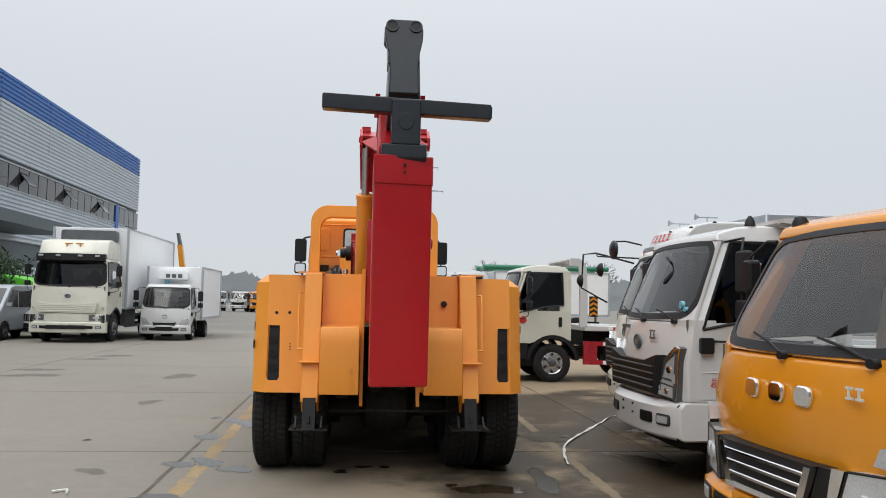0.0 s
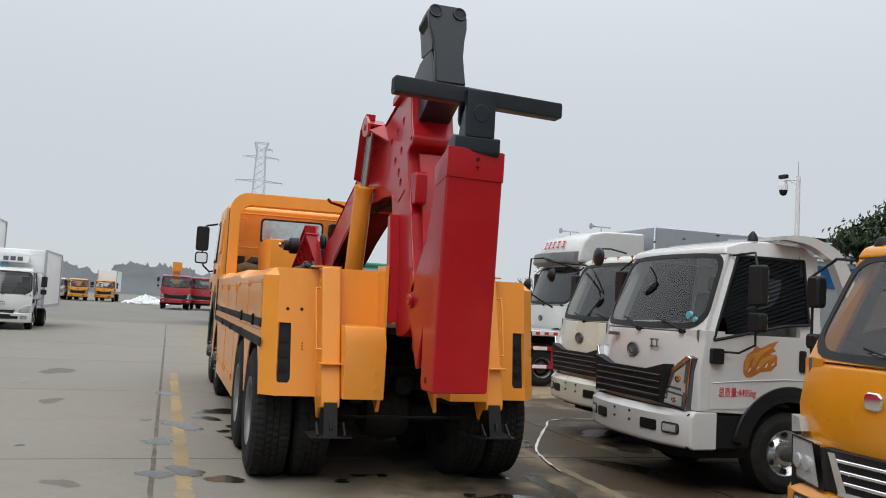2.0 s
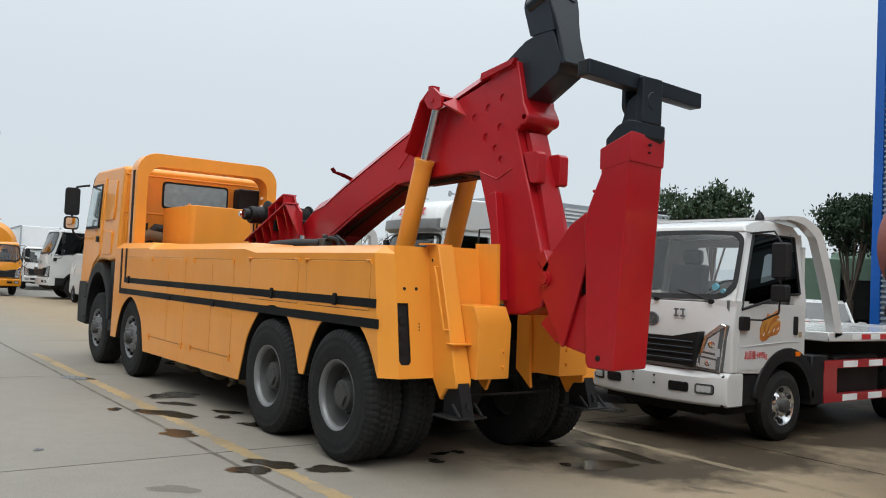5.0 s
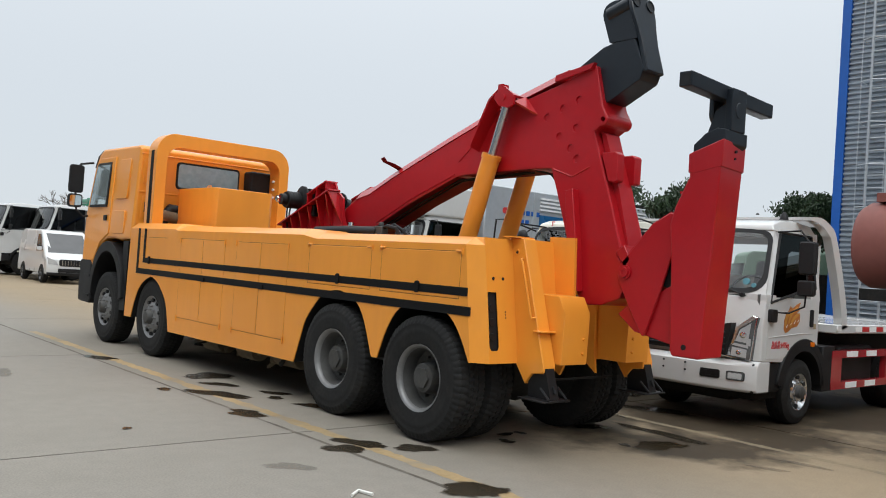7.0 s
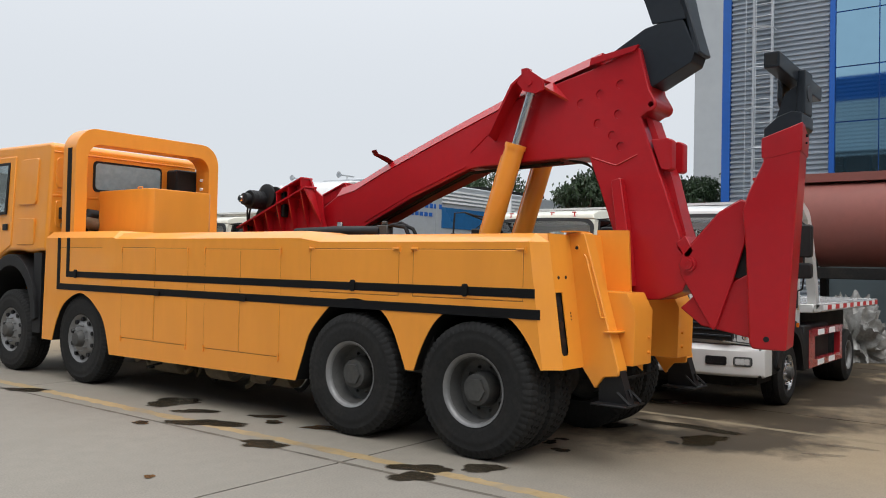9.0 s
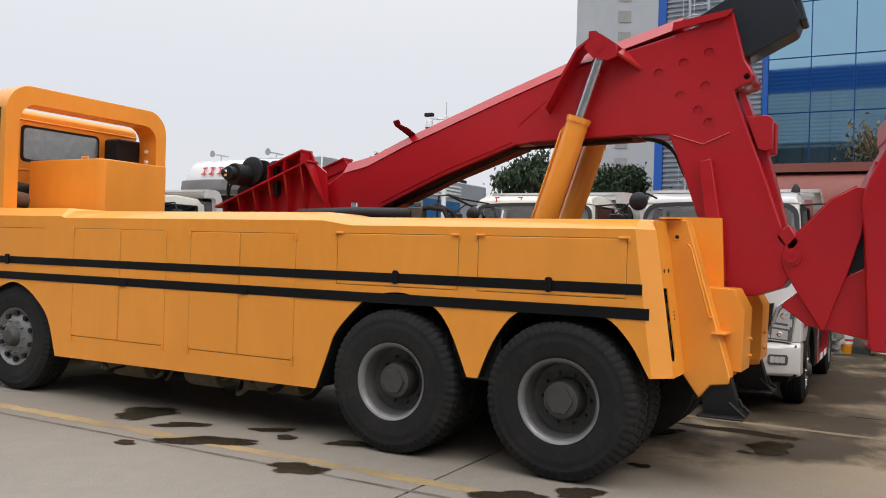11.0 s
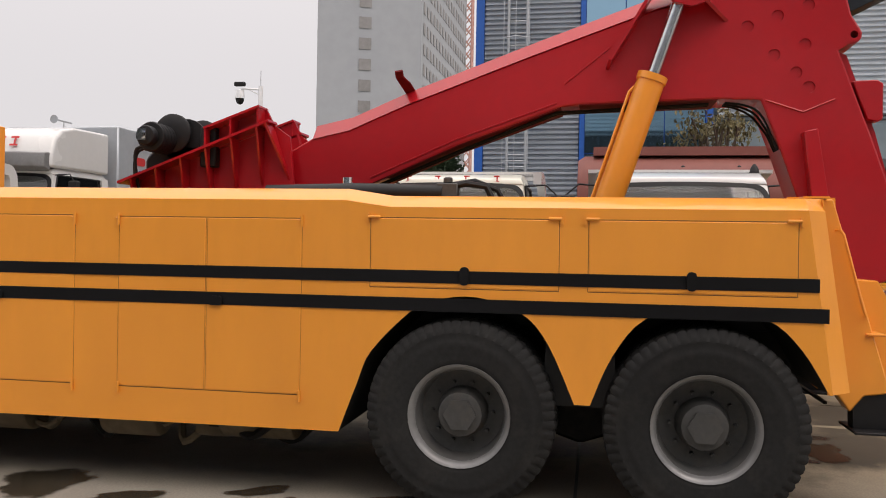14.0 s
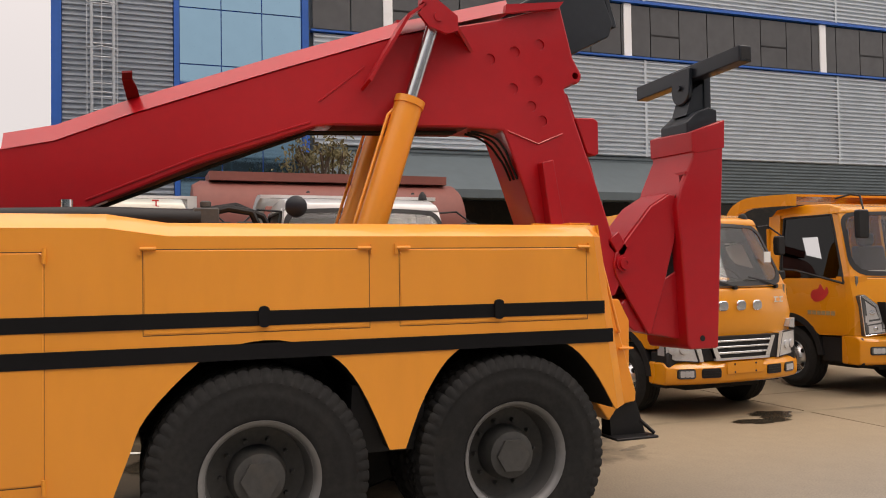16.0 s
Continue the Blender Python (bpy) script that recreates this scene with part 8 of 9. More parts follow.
for s in (-1, 1):
    bm = B()
    prism(bm, rounded(0.17, 0.34, 0.03, 3, s * 0.86, 2.04), "y", -0.19, -0.11)
    bevel(bm, 0.015, 1)
    part("mirror", bm, "black", Y_CAB, "black front mirror")

# white flatbeds farther up the row
Z_TRUCK, Z_CAB = cabover("flatbed_truck", "cream white flatbed truck with a brown-red badge line over the screen", (3.03, 9.96, 0), 90, W=1.82, H=2.37, L=1.62, belt=1.46, zb=0.74, axle=1.25, R=0.39, paint="cream", group="flatbed trucks in the row", rear_axle=4.4, detail=1)
flatbed(Z_TRUCK, 1.82, -2.1, -6.0, "white", arch_top=2.46, over=0.8)
for k, x in enumerate((0.51, 0.17, -0.17, -0.51)):
    bm = B()
    strip_letters(bm, x - 0.045, x + 0.045, 2.285, 0.075, -0.485, 1, k)
    part("roof_lettering", bm, "mark_red", Z_CAB)


def front_mirror_frame(cab, W, H):
    """Black tubular mirror frame that stands out before the screen."""
    bm = B()
    hw = W / 2
    tube(bm, [(hw - 0.1, -0.45, H - 0.2), (hw + 0.05, 0.05, H - 0.06), (hw + 0.1, 0.22, H - 0.08), (hw + 0.12, 0.24, H - 0.55), (hw, -0.1, H - 0.75)], 0.014, 6)
    tube(bm, [(hw - 0.3, -0.45, H - 0.14), (hw - 0.2, 0.1, H - 0.12), (hw + 0.05, 0.05, H - 0.06)], 0.012, 6)
    arm = part("mirror_frame", bm, "black", cab)
    for x, y, z, r in ((hw - 0.34, 0.09, H - 0.31, 0.095), (hw + 0.11, 0.24, H - 0.45, 0.09)):
        bm = B()
        revolve(bm, [(0.0, r), (0.03, r * 0.9), (0.06, r * 0.5), (0.065, 0.004)], (x, y, z), "y", 18, closed=False)
        part("round_mirror", bm, "black", arm, "round front mirror")


front_mirror_frame(Z_CAB, 1.82, 2.37)

G_TRUCK, G_CAB = cabover("flatbed_truck", "white flatbed truck with a red door emblem and red side guards", (2.50, 17.12, 0), 90, W=1.84, H=2.38, L=1.52, belt=1.44, zb=0.80, axle=1.14, R=0.39, paint="cream", group="flatbed trucks in the row", rear_axle=3.0, detail=1, wheel_style="light", door_back=0.14)
flatbed(G_TRUCK, 1.84, -1.78, -3.9, "white", arch_top=2.54, over=0.30, hoop=[(-0.06, 1.13), (-0.06, 1.70), (-0.04, 2.25), (0.0, 2.42), (0.10, 2.51)])
bm = B()
prism(bm, spline([(-0.42, 1.22), (-0.52, 1.18), (-0.60, 1.24), (-0.54, 1.34), (-0.46, 1.30), (-0.42, 1.38), (-0.36, 1.28), (-0.42, 1.22)], 3)[:-1], "x", -0.934, -0.930)
part("door_emblem", bm, "mark_red", G_CAB)
bm = B()
box(bm, -1.006, -0.978, -2.045, -1.875, 1.34, 1.755)
board = part("chevron_board", bm, "black", G_CAB, "black and yellow chevron board on the headboard post")
for k in range(4):
    z = 1.35 + 0.098 * k
    bm = B()
    prism(bm, [(-2.04, z), (-1.96, z + 0.05), (-1.88, z), (-1.88, z + 0.045), (-1.96, z + 0.095), (-2.04, z + 0.045)], "x", -1.010, -1.004)
    part("chevron", bm, "bright", board)

# heavy truck with a roof fairing and a long grey box body
D_TRUCK, D_CAB = cabover("box_truck", "white heavy truck with roof fairing and long grey box body", (6.45, 18.60, 0), 90, W=2.40, H=2.78, L=2.15, belt=1.72, zb=0.80, axle=1.4, R=0.50, paint="white", rear_axle=8.0, detail=1, wheel_style="steel")


def heavy_box_body():
    bm = B()
    prism(bm, [(-0.24, 2.74), (-0.26, 2.95), (-0.37, 3.24), (-0.60, 3.42), (-1.0, 3.50), (-2.15, 3.52), (-2.15, 2.74)], "x", -1.14, 1.14, 6)
    bend(bm, 2.4, 0.25, 1.6)
    bevel(bm, 0.06, 3)
    f = part("roof_fairing", bm, "white", D_CAB, "rounded white roof fairing")
    bm = B()
    prism(bm, [(-0.30, 2.66), (-0.10, 2.74), (-0.13, 2.98), (-0.36, 3.01)], "x", -1.10, 1.10, 6)
    bend(bm, 2.4, 0.25, 1.6)
    bevel(bm, 0.02, 1)
    part("sun_visor", bm, "rim", D_CAB, "smoked grey sun visor")
    for k in range(5):
        x = 0.45 - 0.235 * k
        bm = B()
        strip_letters(bm, x - 0.095, x + 0.095, 3.18, 0.17, -0.315, 1, k + 9)
        for v in bm.verts:   # lean with the fairing
            v.co.y -= 0.38 * (v.co.z - 3.18)
        bend(bm, 2.4, 0.25, 1.6)
        part("fairing_lettering", bm, "mark_red", f)
    for x in (-0.90, 0.70):
        bm = B()
        tube(bm, [(x, -0.90, 3.62), (x + 0.02, -1.35, 3.62)], 0.018, 8)
        revolve(bm, [(0.0, 0.075), (-0.05, 0.042), (-0.09, 0.018)], (x, -0.82, 3.62), "y", 14, closed=False)
        tube(bm, [(x, -1.1, 3.49), (x, -1.1, 3.62)], 0.012, 6)
        part("air_horn", bm, "panel_grey", f)
    bm = B()
    box(bm, -1.2, 1.2, -11.0, -2.35, 1.0, 3.72)
    bevel(bm, 0.03, 1)
    bx = part("box_body", bm, "panel_grey", D_TRUCK, "silver grey box body")
    for y0, y1 in ((-6.6, -4.4), (-9.2, -7.0)):
        bm = B()
        box(bm, -1.215, -1.19, y0, y1, 2.55, 3.10)
        part("side_window", bm, "blue_box", bx, "blue side window")
        for k in range(4):
            bm = B()
            box(bm, -1.23, -1.195, y0, y1, 3.22 + 0.1 * k, 3.27 + 0.1 * k)
            part("louvre", bm, "panel_white", bx)
    for y in (-4.2, -6.8, -9.3):
        bm = B()
        box(bm, -1.22, -1.19, y - 0.06, y + 0.06, 1.05, 3.68)
        part("rib", bm, "panel_grey", bx)
    bm = B()
    prism(bm, rounded(0.34, 0.16, 0.07, 4, -3.15, 3.1), "x", -1.212, -1.198)
    part("logo_oval", bm, "mark_red", bx)
    for k in range(5):
        for y, z0, z1 in ((-3.5, 3.04, 3.16), (-3.1, 2.82, 2.92)):
            bm = B()
            box(bm, -1.212, -1.198, y - 0.19 * k - 0.13, y - 0.19 * k, z0, z1)
            part("lettering_bar", bm, "blue", bx)
    bm = B()
    box(bm, -1.0, 1.0, -10.0, -6.5, 3.74, 3.84)
    part("roof_panel", bm, "under", bx)


heavy_box_body()


def box_cargo(t, W, y0, y1, z0, z1, m="panel_white"):
    hw = W / 2
    bm = B()
    box(bm, -hw, hw, y1, y0, z0, z1)
    bevel(bm, 0.02, 1)
    b = part("cargo_box", bm, m, t, "smooth white cargo box")
    bm = B()
    for s in (-1, 1):
        for y in (y0, y1):
            box(bm, s * hw - 0.04, s * hw + 0.04, y - 0.04, y + 0.04, z0, z1 + 0.01)
        box(bm, s * hw - 0.03, s * hw + 0.03, y1, y0, z0 - 0.05, z0 + 0.05)
        box(bm, s * hw - 0.03, s * hw + 0.03, y1, y0, z1 - 0.03, z1 + 0.02)
    part("edge_trim", bm, "panel_grey", b)
    return b


# the two box trucks across the lane
F_TRUCK, F_CAB = cabover("box_truck", "tall cream refrigerated box truck with a black screen surround", (-9.80, 28.3, 0), 180, W=2.42, H=2.86, L=2.1, belt=1.85, zb=0.95, axle=1.35, R=0.50, paint="cream", group="box trucks across the lane", grille="cream", face="tall", rear_axle=6.6, wheel_style="steel", slope=0.2, glass_m="glass_dark")
bm = B()
prism(bm, [(-0.26, 2.82), (-0.32, 3.05), (-0.55, 3.42), (-0.9, 3.48), (-1.9, 3.40), (-1.9, 2.8)], "x", -1.12, 1.12, 6)
bend(bm, 2.4, 0.2, 1.4)
bevel(bm, 0.06, 2)
part("roof_fairing", bm, "cream", F_CAB)
bm = B()
prism(bm, [(-0.20, 2.70), (-0.02, 2.74), (-0.05, 2.96), (-0.26, 2.95)], "x", -1.1, 1.1, 6)
bend(bm, 2.4, 0.2, 1.4)
vis = part("sun_visor", bm, "black", F_CAB)
for x in (-0.9, -0.35, 0.35, 0.9):
    bm = B()
    box(bm, x - 0.07, x + 0.07, -0.06, 0.0, 2.86, 2.92)
    part("marker_lamp", bm, "lamp", vis)
bm = B()
strip_letters(bm, -0.35, 0.35, 3.22, 0.22, -0.42, 2, 8)
part("fairing_lettering", bm, "flame", F_CAB)
bx = box_cargo(F_TRUCK, 2.56, -2.3, -9.9, 1.15, 4.0)
bm = B()
prism(bm, rounded(1.9, 0.42, 0.08, 3, 0.0, 3.68), "y", -2.3, -2.02)
part("chiller_unit", bm, "mark_dark", bx)
for s in (-1, 1):
    for z in (0.45, 0.85):
        bm = B()
        box(bm, s * 1.2 - 0.04, s * 1.2 + 0.04, -6.0, -2.6, z, z + 0.10)
        part("side_guard", bm, "mark_dark", F_TRUCK)
    bm = B()
    box(bm, s * 1.0 - 0.2, s * 1.0 + 0.2, -4.0, -2.7, 0.5, 1.1)
    bevel(bm, 0.03, 1)
    part("fuel_tank", bm, "mark_dark", F_TRUCK)

S_TRUCK, S_CAB = cabover("box_truck", "small white refrigerated box truck with a roof chiller", (-7.16, 30.6, 0), 180, W=1.76, H=2.06, L=1.45, belt=1.16, zb=0.58, axle=0.95, R=0.33, paint="white", group="box trucks across the lane", rear_axle=3.6, face="small", glass_m="glass_smoke")
bm = B()
prism(bm, rounded(0.62, 0.15, 0.04, 3, 0, 0.43), "y", -0.02, 0.05)
bend(bm, 1.76)
part("lower_grille", bm, "black", S_CAB, "black lower grille")
bm = B()
prism(bm, rounded(0.78, 0.05, 0.02, 3, 0, 0.62), "y", -0.06, 0.012)
bend(bm, 1.76)
part("upper_slot", bm, "black", S_CAB)
bx = box_cargo(S_TRUCK, 2.02, -1.65, -6.0, 0.78, 2.72)
bm = B()
prism(bm, rounded(1.1, 0.30, 0.06, 3, 0.05, 2.40), "y", -1.66, -1.30)
ch = part("chiller_unit", bm, "panel_white", bx, "white chiller unit")
bm = B()
for k in range(3):
    box(bm, -0.32 + 0.22 * k, -0.16 + 0.22 * k, -1.30, -1.285, 2.30, 2.44)
part("chiller_lettering", bm, "mark_dark", ch)
bm = B()
box(bm, 0.18, 0.36, -1.60, -1.48, 2.0, 2.2)
part("blue_valve", bm, "sticker", bx)


def van(loc, rz, paint, label, group="", glazed=True):
    """A small panel van: body with screen, side windows, lamps, grille and wheels."""
    t = thing("van", label, "van", group, loc, rz)
    W = 1.62
    prof = [(0.0, 0.32), (0.03, 0.62), (-0.05, 0.86), (-0.42, 1.06), (-1.22, 1.80), (-1.5, 1.90), (-3.8, 1.92), (-4.15, 1.84), (-4.25, 1.2), (-4.25, 0.34)]
    bm = B()
    prism(bm, prof, "x", -W / 2, W / 2, 6)
    for v in bm.verts:
        if v.co.z > 1.0:
            v.co.x *= 1 - 0.10 * (v.co.z - 1.0)
    bend(bm, W, 0.12, 0.8)
    bevel(bm, 0.06, 3, 45)
    body = part("body", bm, paint, t)
    bm = B()
    prism(bm, [(-0.45, 1.09), (-1.185, 1.77), (-1.21, 1.75), (-0.475, 1.07)], "x", -0.70, 0.70, 8)
    for v in bm.verts:
        v.co.x *= 1 - 0.14 * (v.co.z - 1.0)
    bend(bm, W, 0.12, 0.8)
    part("windscreen", bm, "window", body, "dark windscreen")
    for s in (-1, 1):
        bm = B()
        plate(bm, [(0.812, -0.78, 1.15), (0.812, -1.65, 1.12), (0.766, -1.65, 1.72), (0.766, -1.30, 1.72)], 0.012)
        if s < 0:
            flip_x(bm)
        part("side_window", bm, "window", body)
        bm = B()
        prism(bm, [(s * 0.45, 0.66), (s * 0.76, 0.70), (s * 0.78, 0.92), (s * 0.52, 0.80)], "y", -0.16, 0.03)
        bend(bm, W, 0.12, 0.8)
        part("headlamp", bm, "lamp", body)
        bm = B()
        prism(bm, rounded(0.16, 0.13, 0.03, 3, s * 0.93, 1.22), "y", -0.85, -0.72)
        part("mirror", bm, paint, body)
    bm = B()
    prism(bm, rounded(0.84, 0.24, 0.06, 3, 0, 0.75), "y", -0.12, 0.036)
    part("grille", bm, "black", body)
    for k in range(8):
        bm = B()
        box(bm, -0.36 + 0.096 * k, -0.33 + 0.096 * k, -0.02, 0.05, 0.66, 0.84)
        part("grille_bar", bm, "chrome", body)
    bm = B()
    prism(bm, [(0.035, 0.30), (0.052, 0.34), (0.045, 0.40), (-0.10, 0.40), (-0.10, 0.30)], "x", -W / 2 + 0.02, W / 2 - 0.02, 6)
    bend(bm, W, 0.12, 0.8)
    part("bumper_lip", bm, "black", body)
    for s in (-1, 1):
        bm = B()
        plate(bm, [(0.810, -1.75, 1.12), (0.810, -3.95, 1.12), (0.760, -3.85, 1.70), (0.760, -1.75, 1.70)], 0.012)
        if s < 0:
            flip_x(bm)
        part("side_window" if glazed else "blank_panel", bm, "window" if glazed else paint, body)
        for y in (-0.75, -3.35):
            bm = B()
            arc = [(y + 0.37 * math.cos(radians(a)), 0.30 + 0.37 * math.sin(radians(a))) for a in range(0, 181, 15)]
            prism(bm, arc, "x", W / 2 - 0.02, W / 2 + 0.003)
            if s < 0:
                flip_x(bm)
            part("wheel_arch", bm, "black", body)
    bm = B()
    prism(bm, rounded(0.9, 0.14, 0.03, 3, 0, 0.48), "y", -0.02, 0.045)
    part("air_slot", bm, "black", body)
    for s in (-1, 1):
        for y in (-0.75, -3.35):
            wheel(t, s * (W / 2 + 0.012), y, s, 0.30, 0.18, 0.19, "light", "rim", seg=24)
    return t


van((3.86, 33.1, 0), 178, "white", "white panel van with a chrome-barred grille", "vans", glazed=False)
van((-13.0, 28.7, 0), 176, "panel_grey", "silver grey van in front of a white van", "vans")
van((-11.95, 30.8, 0), 176, "white", "white panel van beside the tall box truck", "vans")


def far_truck(loc, rz, paint, label, cargo, heavy=True, group="far trucks"):
    W, H, R = (2.4, 2.95, 0.5) if heavy else (2.0, 2.35, 0.42)
    t, cab = cabover("truck", label, loc, rz, W=W, H=H, L=1.9 if heavy else 1.5, belt=1.85 if heavy else 1.45, zb=0.9 if heavy else 0.75, axle=1.3, R=R, paint=paint, group=group, detail=1, rear_axle=6.0, wheel_style="steel")
    if cargo == "tank":
        bm = B()
        revolve(bm, [(-2.1, 0.3), (-2.15, 0.92), (-2.4, 1.15), (-7.6, 1.15), (-7.9, 0.92), (-7.95, 0.3)], (0, 0, 2.16), "y", 28, closed=False)
        k = part("tank", bm, paint, t, "rounded tank body")
        bm = B()
        box(bm, -0.4, 0.4, -7.2, -2.7, 3.14, 3.24)
        for s in (-1, 1):
            tube(bm, [(s * 0.45, -2.7, 3.4), (s * 0.45, -7.2, 3.4)], 0.02, 6)
        part("catwalk", bm, paint, k)
        bm = B()
        box(bm, -1.0, 1.0, -7.6, -2.3, 0.75, 1.1)
        part("subframe", bm, "truck_red", t)
    elif cargo == "box":
        box_cargo(t, W, -2.2, -8.0, 1.1, 3.5)
    elif cargo == "tipper":
        bm = B()
        box(bm, -W / 2, W / 2, -7.6, -2.2, 1.1, 2.3)
        for k in range(7):
            for s in (-1, 1):
                box(bm, s * W / 2 - 0.05, s * W / 2 + 0.05, -7.5 + 0.85 * k, -7.4 + 0.85 * k, 1.1, 2.3)
        part("tipper_body", bm, paint, t)
    elif cargo == "green":
        b = box_cargo(t, W, -2.2, -7.4, 1.1, 3.0)
        bm = B()
        for s in (-1, 1):
            tube(bm, [(s * 1.05, -1.7, 3.18), (s * 1.05, -7.4, 3.18)], 0.12, 10)
        tube(bm, [(-1.05, -1.9, 3.18), (1.05, -1.9, 3.18)], 0.1, 10)
        part("cover_roll", bm, "truck_green", b, "green rolled cover")
    elif cargo == "crane":
        bm = B()
        box(bm, -1.15, 1.15, -8.0, -3.0, 1.1, 1.3)
        part("flat_bed", bm, "under", t)
        bm = B()
        prism(bm, [(-2.2, 1.1), (-2.8, 1.1), (-2.7, 3.4), (-2.3, 3.4)], "x", -0.3, 0.3)
        box(bm, -0.4, 0.4, -3.3, -2.1, 3.3, 4.1)
        part("loader_crane", bm, "bright", t, "yellow loader crane behind the cab")
    return t


far_truck((1.25, 41.8, 0), 180, "bright", "amber tanker truck facing the lane", "tank", heavy=False)
far_truck((4.9, 51.0, 0), 176, "white", "white truck parked beside the tanker", "box", heavy=False)
far_truck((7.6, 50.0, 0), 180, "cream", "cream heavy truck in the far row", "tipper")
far_truck((2.9, 58.5, 0), 180, "white", "white truck behind the tanker", "tipper", heavy=False)
far_truck((3.9, 64.0, 0), 180, "panel_grey", "grey truck in the far row", "box", heavy=False)
far_truck((-1.45, 75.0, 0), 180, "truck_red", "red heavy truck with a yellow loader crane", "crane")
far_truck((0.9, 78.5, 0), 172, "truck_red", "red heavy truck in the far row", "tipper")
far_truck((3.3, 80.0, 0), 168, "truck_red", "red heavy truck in the far row", "tipper")
far_truck((2.6, 40.2, 0), 90, "white", "white heavy truck with an amber light bar", "tipper")
far_truck((3.6, 37.4, 0), 90, "white", "white truck with a green rolled cover", "green")
far_truck((-19.2, 98, 0), 200, "bright", "amber truck far across the yard", "box", heavy=False)
far_truck((-16.4, 101, 0), 190, "white", "white truck far across the yard", "tipper", heavy=False)
far_truck((-13.8, 99, 0), 170, "white", "white truck far across the yard", "tipper", heavy=False)
far_truck((-11.2, 97, 0), 185, "bright", "amber truck far across the yard", "tipper", heavy=False)
far_truck((-8.8, 100, 0), 178, "bright", "amber truck far across the yard", "box", heavy=False)
far_truck((-22.0, 96, 0), 180, "truck_red", "red truck far across the yard", "tipper")


def car(loc, rz, paint, label):
    """A small saloon: lower body, glazed cabin, lamps and wheels."""
    t = thing("car", label, "car", "", loc, rz)
    W = 1.70
    bm = B()
    prism(bm, [(0.0, 0.30), (0.04, 0.55), (-0.06, 0.72), (-0.55, 0.84), (-1.10, 0.92), (-3.55, 0.95), (-4.20, 0.92), (-4.32, 0.70), (-4.30, 0.32)], "x", -W / 2, W / 2, 6)
    bend(bm, W, 0.16, 0.9)
    bevel(bm, 0.05, 3, 40)
    body = part("body", bm, paint, t)
    bm = B()
    prism(bm, [(-1.06, 0.90), (-1.78, 1.40), (-2.20, 1.46), (-2.90, 1.44), (-3.70, 0.93)], "x", -0.72, 0.72, 2)
    for v in bm.verts:
        v.co.x *= 1 - 0.22 * max(0.0, v.co.z - 0.95)
    bevel(bm, 0.03, 2, 30)
    part("cabin_glass", bm, "window", body, "dark cabin glass")
    bm = B()
    prism(bm, [(-1.80, 1.405), (-2.20, 1.475), (-2.90, 1.455), (-3.02, 1.40), (-2.9, 1.39), (-2.2, 1.40)], "x", -0.64, 0.64, 2)
    bevel(bm, 0.012, 1)
    part("roof", bm, paint, body)
    for s in (-1, 1):
        for y0, y1 in ((-1.10, -1.80), (-3.62, -2.92)):
            bm = B()
            tube(bm, [(s * 0.715, y0, 0.93), (s * 0.63, y1, 1.42)], 0.032, 6)
            part("pillar", bm, paint, body)
        bm = B()
        tube(bm, [(s * 0.71, -2.32, 0.93), (s * 0.635, -2.32, 1.43)], 0.028, 6)
        part("pillar", bm, "black", body)
        bm = B()
        prism(bm, [(s * 0.42, 0.58), (s * 0.80, 0.60), (s * 0.82, 0.74), (s * 0.50, 0.68)], "y", -0.20, 0.03)
        bend(bm, W, 0.16, 0.9)
        part("headlamp", bm, "lamp", body)
        bm = B()
        prism(bm, rounded(0.16, 0.11, 0.03, 3, s * 0.90, 0.98), "y", -1.42, -1.30)
        part("mirror", bm, paint, body)
        for y in (-0.78, -3.42):
            wheel(t, s * (W / 2 - 0.01), y, s, 0.30, 0.19, 0.20, "light", "alloy", seg=24)
    bm = B()
    prism(bm, rounded(0.80, 0.13, 0.04, 3, 0, 0.56), "y", -0.02, 0.042)
    part("grille", bm, "black", body)
    return t


car((11.8, 10.7, 0), 127, "white", "white saloon car parked behind the flatbed row")


# ---- things behind the row ----
def oxide_tank():
    t = thing("steel_tank", "large red-oxide primed steel tank on trestles", "tank", loc=(10.4, 5.9, 0), world_coords=True)
    bm = B()
    revolve(bm, [(3.6, 0.25), (3.62, 0.72), (3.72, 0.80), (8.55, 0.80), (8.68, 0.72), (8.7, 0.25)], (10.4, 0, 2.48), "y", 40, closed=False)
    sh = part("shell", bm, "tank", t)
    bm = B()
    box(bm, 10.0, 10.9, 3.9, 8.4, 3.26, 3.42)
    part("top_frame", bm, "tank", sh)
    for y in (4.4, 6.1, 7.9):
        bm = B()
        prism(bm, [(9.8, 0.0), (9.92, 0.0), (10.1, 1.75), (9.85, 1.85)], "y", y - 0.06, y + 0.06)
        prism(bm, [(11.0, 0.0), (10.88, 0.0), (10.7, 1.75), (10.95, 1.85)], "y", y - 0.06, y + 0.06)
        box(bm, 9.85, 10.95, y - 0.06, y + 0.06, 0.6, 0.7)
        part("trestle", bm, "under", t)
    bm = B()
    box(bm, 9.70, 9.80, 3.9, 8.5, 1.45, 1.66)
    bevel(bm, 0.01, 1)
    part("beam", bm, "under", t, "dark beam along the trestles")


oxide_tank()


